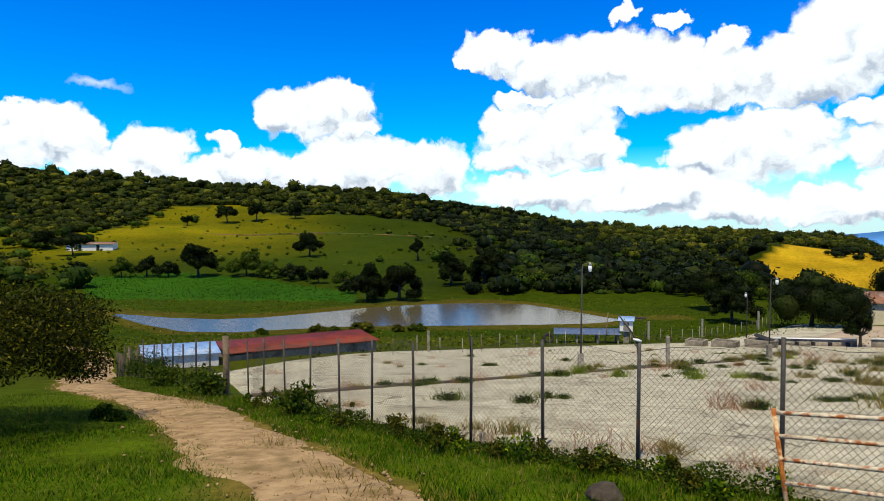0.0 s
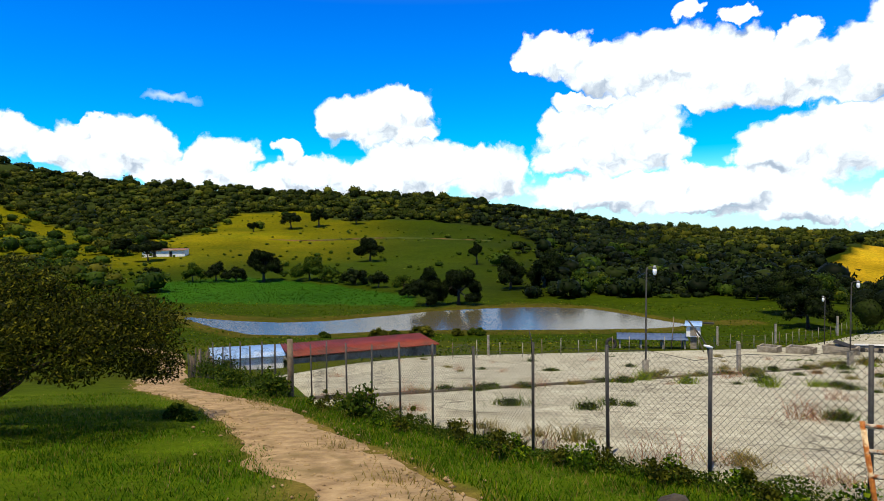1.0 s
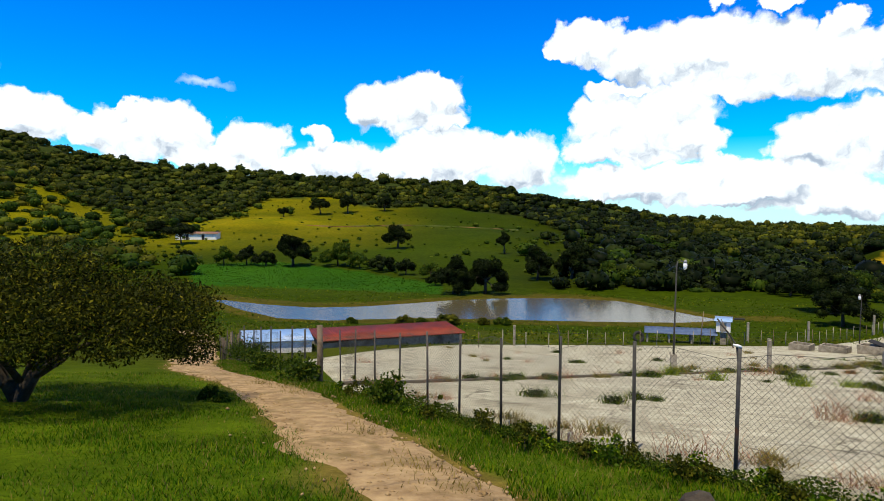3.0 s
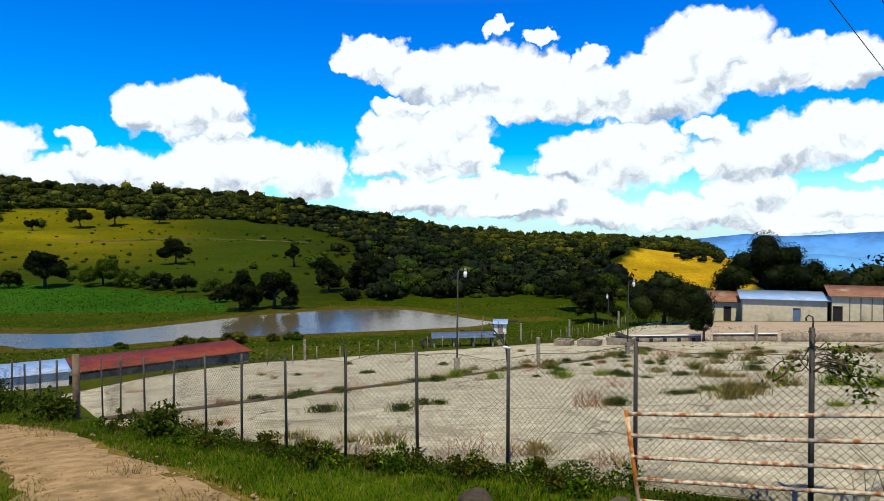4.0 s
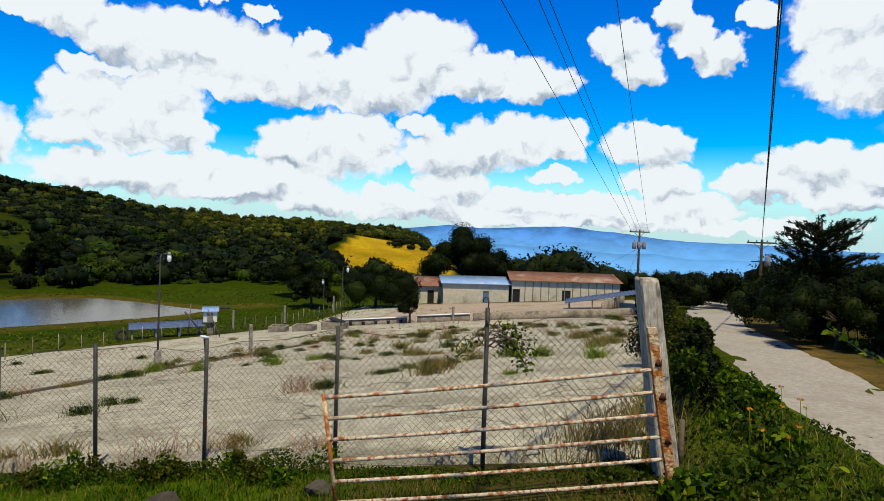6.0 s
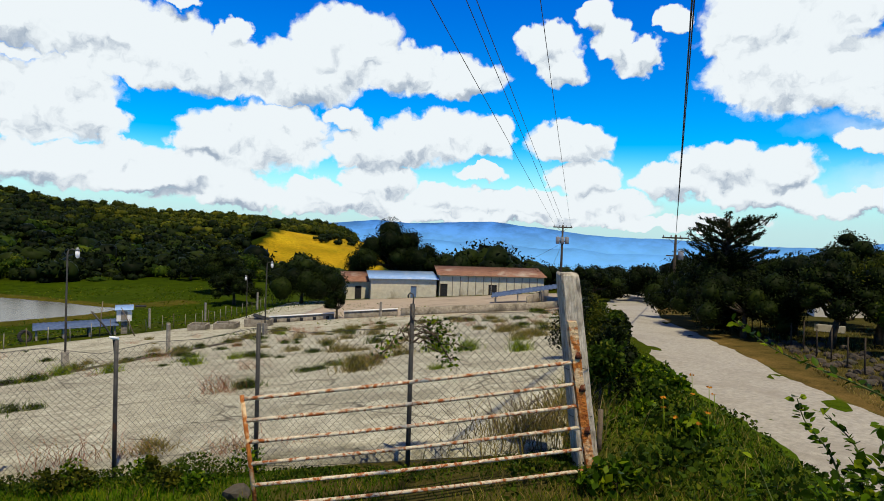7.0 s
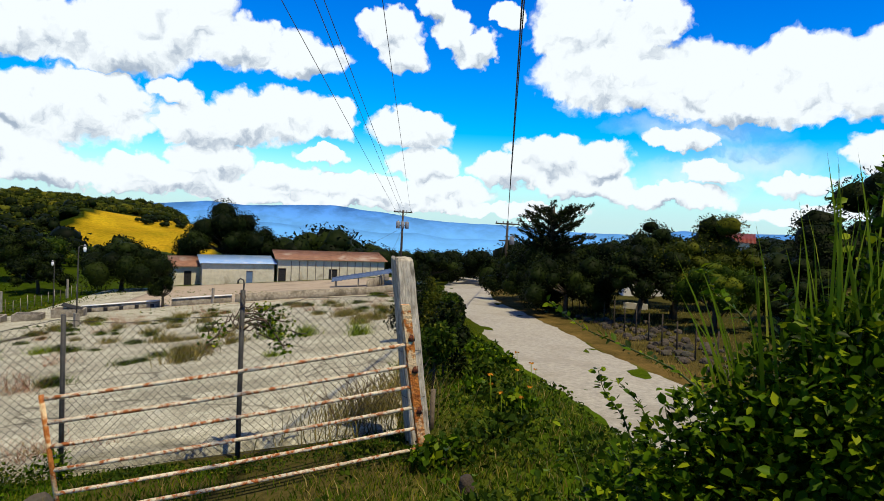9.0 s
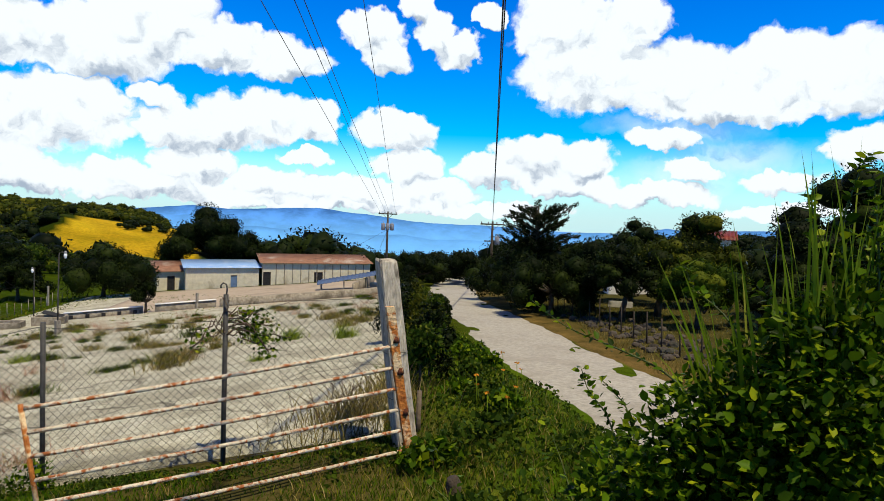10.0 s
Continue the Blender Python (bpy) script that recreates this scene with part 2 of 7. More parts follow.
def foliage(name, dark, light, tip=None, through_light=0.35, rough=0.6):
    """Leaves that differ one by one and let some light through."""
    m, t, b = shader(name)
    isl = t.nodes.new("ShaderNodeNewGeometry").outputs["Random Per Island"]
    stops = [(0.0, dark), (0.75, light)] + ([(1.0, tip)] if tip else [])
    col = ramp(t, isl, stops)
    co = t.nodes.new("ShaderNodeTexCoord").outputs["Object"]
    big = texture(t, "ShaderNodeTexNoise", co, Scale=0.9, Detail=3.0).outputs[0]
    val = ramp(t, big, [(0.3, (0.62, 0.66, 0.6)), (0.7, (1.15, 1.12, 1.05))])
    col = mix(t, 1.0, col, val, "MULTIPLY")
    t.links.new(col, b.inputs["Base Color"])
    b.inputs["Roughness"].default_value = rough
    b.inputs["Specular IOR Level"].default_value = 0.06
    tr = t.nodes.new("ShaderNodeBsdfTranslucent")
    t.links.new(col, tr.inputs[0])
    ms = t.nodes.new("ShaderNodeMixShader")
    ms.inputs[0].default_value = through_light
    t.links.new(b.outputs[0], ms.inputs[1])
    t.links.new(tr.outputs[0], ms.inputs[2])
    t.links.new(ms.outputs[0], t.nodes["Material Output"].inputs[0])
    return m


def land_material():
    """Pasture, worn earth and dry grass, by the colours painted on the ground with the hill's sun and cloud shade,
    broken up at three scales.
    """
    m, t, b = shader("pasture")
    co = t.nodes.new("ShaderNodeTexCoord").outputs["Object"]
    use = t.nodes.new("ShaderNodeVertexColor")
    use.layer_name = "land_colour"
    big = texture(t, "ShaderNodeTexNoise", co, Scale=0.06, Detail=8.0, Roughness=0.6).outputs[0]
    mid = texture(t, "ShaderNodeTexNoise", co, Scale=0.9, Detail=8.0, Roughness=0.7).outputs[0]
    fine = texture(t, "ShaderNodeTexNoise", co, Scale=14.0, Detail=5.0, Roughness=0.7).outputs[0]
    col = mix(t, 1.0, use.outputs[0], ramp(t, big, [(0.3, (0.75, 0.85, 0.7)), (0.7, (1.2, 1.1, 1.1))]), "MULTIPLY")
    col = mix(t, 1.0, col, ramp(t, mid, [(0.32, (0.55, 0.6, 0.5)), (0.66, (1.3, 1.22, 1.1))]), "MULTIPLY")
    col = mix(t, 1.0, col, ramp(t, fine, [(0.3, (0.6, 0.62, 0.55)), (0.7, (1.3, 1.28, 1.2))]), "MULTIPLY")
    t.links.new(col, b.inputs["Base Color"])
    b.inputs["Roughness"].default_value = 1.0
    b.inputs["Specular IOR Level"].default_value = 0.02
    bn = t.nodes.new("ShaderNodeBump")
    bn.inputs["Strength"].default_value, bn.inputs["Distance"].default_value = 0.6, 0.12
    t.links.new(mid, bn.inputs["Height"])
    t.links.new(bn.outputs[0], b.inputs["Normal"])
    return m


def water_material():
    m, t, b = shader("pond_water")
    co = t.nodes.new("ShaderNodeTexCoord").outputs["Object"]
    b.inputs["Base Color"].default_value = (0.085, 0.075, 0.04, 1)
    b.inputs["Roughness"].default_value = 0.20
    b.inputs["IOR"].default_value = 1.33
    b.inputs["Specular IOR Level"].default_value = 0.6
    r = texture(t, "ShaderNodeTexNoise", co, Scale=1.6, Detail=3.0).outputs[0]
    bn = t.nodes.new("ShaderNodeBump")
    bn.inputs["Strength"].default_value, bn.inputs["Distance"].default_value = 0.35, 0.04
    t.links.new(r, bn.inputs["Height"])
    t.links.new(bn.outputs[0], b.inputs["Normal"])
    return m


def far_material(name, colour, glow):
    """Mountains turned blue by distance: the air's haze is painted into colour and glow."""
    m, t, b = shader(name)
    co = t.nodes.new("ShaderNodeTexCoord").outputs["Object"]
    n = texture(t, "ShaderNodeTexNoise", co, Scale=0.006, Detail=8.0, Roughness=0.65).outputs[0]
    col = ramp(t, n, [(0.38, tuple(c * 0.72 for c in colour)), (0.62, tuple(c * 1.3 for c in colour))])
    # paler haze painted in towards the foot of the range
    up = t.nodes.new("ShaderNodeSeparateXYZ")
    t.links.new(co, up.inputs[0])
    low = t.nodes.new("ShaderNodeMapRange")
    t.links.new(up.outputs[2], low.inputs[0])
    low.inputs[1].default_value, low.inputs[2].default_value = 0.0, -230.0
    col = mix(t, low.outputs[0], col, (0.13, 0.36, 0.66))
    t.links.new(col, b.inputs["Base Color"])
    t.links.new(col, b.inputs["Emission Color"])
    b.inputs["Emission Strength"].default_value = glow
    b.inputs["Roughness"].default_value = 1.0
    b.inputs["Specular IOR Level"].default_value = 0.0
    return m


LAND = land_material()
WATER = water_material()
def concrete_material():
    """Old patio concrete: broom streaks, stains and a net of dark cracks."""
    m = surface("patio_concrete", (0.33, 0.315, 0.235), (0.53, 0.515, 0.405), 2.2, (0.285, 0.27, 0.20), 0.5, (0.48, 0.68), 0.9, 0.35, 14.0)
    t, b = m.node_tree, m.node_tree.nodes["Principled BSDF"]
    co = t.nodes.new("ShaderNodeTexCoord").outputs["Object"]
    wob = texture(t, "ShaderNodeTexNoise", co, Scale=0.9, Detail=5.0).outputs["Color"]
    add = t.nodes.new("ShaderNodeVectorMath")
    add.operation = "MULTIPLY_ADD"
    t.links.new(wob, add.inputs[0])
    add.inputs[1].default_value = (1.6, 1.6, 0)
    t.links.new(co, add.inputs[2])
    vor = texture(t, "ShaderNodeTexVoronoi", add.outputs[0], Scale=0.33)
    vor.feature = "DISTANCE_TO_EDGE"
    crack = ramp(t, vor.outputs["Distance"], [(0.0, (0.16, 0.14, 0.10)), (0.012, (1, 1, 1))])
    gate_n = texture(t, "ShaderNodeTexNoise", co, Scale=0.25, Detail=2.0).outputs[0]
    some = ramp(t, gate_n, [(0.38, (0, 0, 0)), (0.48, (1, 1, 1))])
    mp = t.nodes.new("ShaderNodeMapping")
    mp.inputs["Scale"].default_value = (0.5, 5.0, 1.0)
    mp.inputs["Rotation"].default_value = (0, 0, 0.7)
    t.links.new(co, mp.inputs[0])
    streak = texture(t, "ShaderNodeTexNoise", mp.outputs[0], Scale=1.3, Detail=7.0, Roughness=0.7).outputs[0]
    col = b.inputs["Base Color"].links[0].from_socket
    col = mix(t, 1.0, col, ramp(t, streak, [(0.30, (0.80, 0.78, 0.75)), (0.55, (1.04, 1.04, 1.04))]), "MULTIPLY")
    spot = texture(t, "ShaderNodeTexNoise", co, Scale=4.5, Detail=7.0, Roughness=0.85).outputs[0]
    col = mix(t, 1.0, col, ramp(t, spot, [(0.34, (0.36, 0.34, 0.28)), (0.47, (0.95, 0.95, 0.94)), (0.60, (1.12, 1.12, 1.12))]), "MULTIPLY")
    pit = texture(t, "ShaderNodeTexNoise", co, Scale=38.0, Detail=3.0, Roughness=0.7).outputs[0]
    col = mix(t, 1.0, col, ramp(t, pit, [(0.36, (0.62, 0.60, 0.55)), (0.52, (1.05, 1.05, 1.05))]), "MULTIPLY")
    cracked = mix(t, 1.0, col, crack, "MULTIPLY")
    t.links.new(mix(t, some, col, cracked), b.inputs["Base Color"])
    return m


CONCRETE = concrete_material()
# near-black, so the colour holds the shade on the kerb's step face
KERB = surface("kerb_concrete", (0.045, 0.038, 0.028), (0.12, 0.10, 0.075), 5.0, (0.03, 0.026, 0.02), 1.2, rough=0.95, bump=0.5)
DIRT = surface("track_earth", (0.18, 0.112, 0.05), (0.40, 0.285, 0.145), 3.2, (0.15, 0.105, 0.035), 0.8, (0.52, 0.68), 0.95, 0.9, 7.0)
GRAVEL = surface("road_gravel", (0.25, 0.235, 0.20), (0.41, 0.385, 0.33), 6.0, (0.24, 0.215, 0.175), 0.4, (0.5, 0.75), 0.95, 0.5)
YARD = surface("yard_earth", (0.3, 0.24, 0.173), (0.42, 0.345, 0.255), 1.2, (0.247, 0.203, 0.15), 0.2, rough=0.95, bump=0.3)
STEEL = surface("dark_post_steel", (0.022, 0.021, 0.02), (0.075, 0.07, 0.064), 9.0, (0.09, 0.04, 0.02), 3.0, (0.6, 0.72), 0.65, 0.2, vary=0.25)
WIRE = surface("galvanised_wire", (0.03, 0.03, 0.03), (0.085, 0.082, 0.076), 12.0, rough=0.5, bump=0, metal=0.5)
RUSTY = surface("chipped_cream_paint", (0.42, 0.36, 0.25), (0.70, 0.62, 0.46), 16.0, (0.30, 0.085, 0.015), 24.0, (0.47, 0.60), 0.65, 0.6, vary=0.10)
RUST = surface("rusted_steel", (0.22, 0.05, 0.010), (0.62, 0.22, 0.035), 14.0, (0.68, 0.50, 0.28), 7.0, (0.48, 0.56), 0.85, 0.6)
OLDPOST = surface("weathered_post", (0.27, 0.23, 0.17), (0.64, 0.57, 0.45), 22.0, (0.10, 0.08, 0.055), 11.0, (0.52, 0.70), 0.95, 0.8, 40.0, stretch=(1.0, 1.0, 0.28))
POSTC = surface("post_concrete", (0.21, 0.188, 0.15), (0.345, 0.315, 0.262), 8.0, (0.15, 0.135, 0.112), 2.0, rough=0.95, bump=0.4, vary=0.2)
WOOD = surface("grey_stake_wood", (0.075, 0.0562, 0.0375), (0.195, 0.15, 0.105), 7.0, rough=0.95, bump=0.6, vary=0.25)
PALE = surface("cream_wall", (0.52, 0.47, 0.34), (0.70, 0.64, 0.47), 1.5, (0.36, 0.30, 0.20), 0.5, (0.56, 0.75), 0.9, 0.15)
WHITE = surface("white_wall", (0.66, 0.65, 0.62), (0.80, 0.79, 0.76), 2.0, (0.45, 0.42, 0.38), 0.8, (0.58, 0.75), 0.85, 0.15)
BLOCK = surface("grey_block_wall", (0.15, 0.125, 0.09), (0.36, 0.32, 0.25), 5.0, (0.10, 0.085, 0.06), 0.9, (0.48, 0.66), 0.95, 0.6)
REDTIN = surface("red_rusty_tin", (0.10, 0.016, 0.008), (0.23, 0.034, 0.014), 2.5, (0.075, 0.018, 0.010), 0.8, (0.5, 0.68), 0.6, 0.1)
BLUETIN = surface("blue_white_tin", (0.17, 0.31, 0.58), (0.28, 0.43, 0.68), 2.0, (0.40, 0.50, 0.66), 0.6, (0.52, 0.7), 0.4, 0.1)
RUSTTIN = surface("brown_rusty_tin", (0.15, 0.0675, 0.0413), (0.3, 0.158, 0.0975), 1.5, (0.375, 0.3, 0.24), 0.35, (0.55, 0.68), 0.7, 0.1)
PANEL = surface("dark_blue_sheet", (0.045, 0.075, 0.15), (0.09, 0.135, 0.24), 3.0, rough=0.6, bump=0.05, spec=0.25)
BLACK = surface("dark_void", (0.012, 0.012, 0.014), (0.03, 0.03, 0.03), 4.0, rough=0.9, bump=0.1)
BLUEDOOR = surface("blue_door_paint", (0.09, 0.15, 0.255), (0.15, 0.225, 0.345), 4.0, rough=0.6, bump=0.1)
BARK = surface("tree_bark", (0.0263, 0.0195, 0.0135), (0.0825, 0.0638, 0.045), 6.0, (0.12, 0.105, 0.0825), 2.0, (0.58, 0.7), 0.95, 0.9)
STONE = surface("field_stone", (0.02, 0.016, 0.013), (0.085, 0.068, 0.05), 5.0, (0.06, 0.06, 0.045), 1.5, (0.5, 0.65), 0.95, 0.6, vary=0.3)
GLASS = surface("milky_lamp_glass", (0.72, 0.74, 0.76), (0.82, 0.84, 0.86), 5.0, rough=0.2, bump=0)
CREAMPIPE = surface("pale_pipe", (0.45, 0.42, 0.36), (0.555, 0.525, 0.465), 5.0, rough=0.6, bump=0.1)
CABLE = surface("black_cable", (0.012, 0.012, 0.016), (0.03, 0.03, 0.035), 5.0, rough=0.6, bump=0)
CERAMIC = surface("grey_insulator", (0.15, 0.15, 0.158), (0.3, 0.3, 0.315), 5.0, rough=0.3, bump=0)
RUBBER = surface("black_rubber", (0.0112, 0.0112, 0.0112), (0.03, 0.03, 0.03), 9.0, rough=0.8, bump=0.3)
GREENSTEM = surface("green_stem", (0.03, 0.045, 0.008), (0.09, 0.12, 0.02), 9.0, rough=0.7, bump=0.2)
L_FOREST = foliage("forest_leaves", (0.006, 0.012, 0.0014), (0.040, 0.054, 0.004), (0.13, 0.135, 0.010), 0.2)
# on the slope above the pond this also stands in for cloud shade
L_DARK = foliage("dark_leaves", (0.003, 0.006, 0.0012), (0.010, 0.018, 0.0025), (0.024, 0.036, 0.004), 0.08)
L_TREE = foliage("broad_tree_leaves", (0.008, 0.012, 0.001), (0.045, 0.052, 0.003), (0.17, 0.155, 0.009), 0.25)
L_OLIVE = foliage("olive_leaves", (0.0225, 0.0338, 0.003), (0.0825, 0.09, 0.0075), (0.165, 0.15, 0.0112), 0.35)
L_BUSH = foliage("bush_leaves", (0.009, 0.028, 0.0015), (0.095, 0.18, 0.006), (0.34, 0.40, 0.012), 0.40, 0.42)
L_HEDGE = foliage("hedge_leaves", (0.0135, 0.0315, 0.003), (0.0562, 0.0975, 0.0075), (0.143, 0.165, 0.0112), 0.35)
G_FRESH = foliage("fresh_grass", (0.022, 0.075, 0.001), (0.080, 0.185, 0.003), (0.24, 0.26, 0.008), 0.45)
G_DRY = foliage("dry_grass", (0.15, 0.12, 0.0263), (0.315, 0.247, 0.0675), (0.435, 0.33, 0.135), 0.4)
G_REED = foliage("tall_grass", (0.13, 0.21, 0.010), (0.28, 0.38, 0.025), (0.42, 0.42, 0.055), 0.45)
G_RED = foliage("red_seed_weed", (0.30, 0.10, 0.06), (0.50, 0.20, 0.13), (0.36, 0.28, 0.10), 0.35)
G_CROP = foliage("crop_leaves", (0.022, 0.062, 0.004), (0.045, 0.11, 0.006), None, 0.3)
G_VERGE = foliage("verge_grass_leaf", (0.035, 0.075, 0.003), (0.10, 0.16, 0.007), (0.26, 0.23, 0.02), 0.4)
RUSTDARK = surface("dark_flaking_rust", (0.05, 0.012, 0.006), (0.17, 0.05, 0.018), 12.0, rough=0.9, bump=0.6)
FLOWER = foliage("orange_petals", (0.562, 0.165, 0.015), (0.637, 0.255, 0.0225), None, 0.2)
TWIG = surface("dry_twig", (0.0525, 0.0338, 0.0225), (0.135, 0.09, 0.06), 8.0, rough=0.95, bump=0.3)
REDEARTH = surface("reddish_bank_earth", (0.06, 0.045, 0.012), (0.20, 0.10, 0.04), 0.5, (0.05, 0.065, 0.008), 0.05, (0.42, 0.56), rough=0.95, bump=0.4)
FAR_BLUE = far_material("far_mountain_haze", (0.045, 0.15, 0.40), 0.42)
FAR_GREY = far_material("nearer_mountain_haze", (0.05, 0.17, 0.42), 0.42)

# ---- shape of the land ----
def smooth(a, b, v):
    k = min(1.0, max(0.0, (v - a) / (b - a)))
    return k * k * (3 - 2 * k)


def pond_edges(x):
    """Near and far shore of the pond at x."""
    near = np.interp(x, [-56, -51.6, -41, -33, -26, -21, -15, -6, 5, 12, 20, 24, 27], [101, 97, 86, 79.6, 78.8, 80.7, 83, 83.8, 84, 84.5, 85.4, 87.5, 92])
    far = np.interp(x, [-56, -51.6, -41, -33, -26, -21, -17, -12.6, -6, 1.5, 8, 15, 20, 23.2, 27], [95, 97.5, 92.8, 90.9, 93, 96.9, 100, 104, 107.6, 110, 110.7, 108, 100, 93.3, 88])
    return float(near), float(far)


def road_line(along):
    """How far to the side of the eye's line the gravel road runs."""
    return 6.6 - 2.9 * smooth(4, 25, along) - 3.6 * smooth(18, 52, along)


def road_z(along):
    return -0.45 - 0.056 * along


# how far the hill's crest stands above or below an even slope, by bearing
CREST = ([-60, -48, -46, -41, -38, -34, -30, -24, -19, -8, -4, 0, 4, 6.5, 9, 14, 18, 24, 29, 32, 36, 40], [21, 18, 12, 6, -1, -4, -4, -3, -6, -6.5, -7, -8.5, -8, -5, -6, -5, -4, -3, -3.5, -5, -6, 0])


def ground_z(x, y):
    """Height of the land: a hillside that falls to a pond, a wooded hill behind it, a valley on the right."""
    if y < 38:
        z = 1.35 - 0.17 * max(y, -6.0)
    else:
        k = 1 - smooth(25, 45, x)
        z = -5.11 - (0.095 + 0.021 * k) * min(y - 38, 45 - 6 * k)
    u = (y - 116) / 370.0
    if u > 0:
        crest = 18 - 0.115 * x if x < 100 else 6.5 - 0.03 * (x - 100)
        z += (max(crest, -30) + 9.3) * min(u, 1.0) ** 1.6
        if u > 1:
            z -= 0.10 * (y - 486)
        z += 14.5 * min(u, 1.15) ** 3 * math.exp(-((x + 30) / 145) ** 2)
        z -= 9.0 * math.exp(-((x - 120) / 60) ** 2 - ((y - 230) / 70) ** 2)
    d = math.hypot(x, y)
    if x > 60 and d > 125:
        z -= 0.20 * (d - 125) * smooth(33, 43, math.degrees(math.atan2(x, y)))
    if d > 240 and 24 < math.degrees(math.atan2(x, y)) < 42:
        b = math.degrees(math.atan2(x, y))
        top = -1.6 - 0.72 * (b - 29.5)
        spur = -14.6 + (top + 14.6) * smooth(232, 334, d) - 0.06 * max(0.0, d - 322)
        z += max(0.0, spur - z) * smooth(24.5, 28, b) * (1 - smooth(37, 41, b)) * (1 - smooth(420, 520, d))
    if y > 15:
        z -= 0.95 * math.exp(-((x + 14) / 7) ** 2 - ((y - 36) / 6) ** 2)
    along, aside = 0.866 * x + 0.5 * y, 0.5 * x - 0.866 * y
    off = aside - road_line(along)
    if off > -5.5 and -12 < along < 120:
        fade = smooth(-12, -3, along) * (1 - smooth(80, 120, along))
        bed = road_z(along) + 0.05 * max(0.0, off - 2.4)
        z += (bed - z) * smooth(-5.4, -2.5, off) * fade
    if 200 < d < 700 and y > 120 and -75 < x / d * 57:
        z += float(np.interp(math.degrees(math.atan2(x, y)), *CREST)) * smooth(230, 480, d)
    near, far = pond_edges(x)
    d = min(y - near, far - y)
    if -56 < x < 33 and d > -3:
        z = max(z, -9.55) * (1 - smooth(-1.0, 3.0, d)) - 10.9 * smooth(-1.0, 3.0, d)
    return z


# ---- building tools ----
rng = np.random.default_rng(7)


def mesh_np(name, verts, faces, mat):
    """A mesh from arrays: verts n x 3, faces a list of arrays with 3 or 4 columns."""
    faces = [f for f in (faces if isinstance(faces, list) else [faces]) if len(f)]
    me = bpy.data.meshes.new(name)
    me.vertices.add(len(verts))
    me.vertices.foreach_set("co", np.asarray(verts, dtype=np.float32).ravel())
    loops = np.concatenate([f.ravel() for f in faces]).astype(np.int32)
    counts = np.concatenate([np.full(len(f), f.shape[1]) for f in faces])
    me.loops.add(len(loops))
    me.loops.foreach_set("vertex_index", loops)
    me.polygons.add(len(counts))
    me.polygons.foreach_set("loop_start", np.concatenate([[0], np.cumsum(counts)[:-1]]).astype(np.int32))
    me.update(calc_edges=True)
    if mat:
        me.materials.append(mat)
    return me


def smooth_faces(me):
    me.polygons.foreach_set("use_smooth", np.ones(len(me.polygons), dtype=bool))
    return me


def empty(name, x, y, z, label, category, group="", turn=0.0):
    ob = new(name)
    ob.empty_display_size = 0.2
    ob.matrix_world = pose(x, y, z, 0, 0, turn)
    return tagged(ob, label, category, group)


def part(name, bm, material, parent, label=""):
    """Links a bmesh or mesh as one object under a thing; its coordinates are the parent's own."""
    if isinstance(bm, bmesh.types.BMesh):
        me = bpy.data.meshes.new(name)
        bm.to_mesh(me)
        bm.free()
        me.materials.append(material)
    else:
        me = bm
    ob = new(name, me)
    ob.parent = parent
    return tagged(ob, label)


def box(bm, x0, x1, y0, y1, z0, z1, bevel=0.0):
    m = Matrix.LocRotScale(((x0 + x1) / 2, (y0 + y1) / 2, (z0 + z1) / 2), None, (x1 - x0, y1 - y0, z1 - z0))
    made = bmesh.ops.create_cube(bm, size=1.0, matrix=m)["verts"]
    if bevel:
        edges = list({e for v in made for e in v.link_edges})
        bmesh.ops.bevel(bm, geom=edges, offset=bevel, segments=2, affect="EDGES", profile=0.6)
    return bm


def boxed(*size, bevel=0.0):
    return box(bmesh.new(), *size, bevel=bevel)


def tube(points, radii, sides=6, caps=True):
    """Verts and quads of a tapered tube along points."""
    P = np.array([tuple(p) for p in points], dtype=float)
    R = np.broadcast_to(np.asarray(radii, dtype=float), (len(P),))
    T = np.gradient(P, axis=0)
    T /= np.linalg.norm(T, axis=1)[:, None] + 1e-9
    ref = np.array([0, 0, 1.0]) if abs(T[0][2]) < 0.9 else np.array([1.0, 0, 0])
    A = np.cross(T, ref)
    A /= np.linalg.norm(A, axis=1)[:, None] + 1e-9
    B = np.cross(T, A)
    ang = np.linspace(0, 2 * np.pi, sides, endpoint=False)
    V = (P[:, None] + R[:, None, None] * (np.cos(ang)[None, :, None] * A[:, None] + np.sin(ang)[None, :, None] * B[:, None])).reshape(-1, 3)
    n = len(P)
    i, j = np.meshgrid(np.arange(n - 1), np.arange(sides), indexing="ij")
    j2 = (j + 1) % sides
    F = np.stack([i * sides + j, i * sides + j2, (i + 1) * sides + j2, (i + 1) * sides + j], -1).reshape(-1, 4)
    if caps:
        V = np.vstack([V, P[:1], P[-1:]])
        a, b = n * sides, n * sides + 1
        k = np.arange(sides)
        lo = np.stack([np.full(sides, a), (k + 1) % sides, k, np.full(sides, a)], -1)
        hi = np.stack([np.full(sides, b), (n - 1) * sides + k, (n - 1) * sides + (k + 1) % sides, np.full(sides, b)], -1)
        return V, F, np.vstack([lo[:, :3], hi[:, :3]])
    return V, F, np.zeros((0, 3), dtype=int)


def tubes_mesh(name, tubes, mat):
    """One mesh out of several tubes."""
    VV, QQ, TT, base = [], [], [], 0
    for V, Q, T in tubes:
        VV.append(V), QQ.append(Q + base), TT.append(T + base)
        base += len(V)
    return smooth_faces(mesh_np(name, np.vstack(VV), [np.vstack(QQ), np.vstack(TT)], mat))


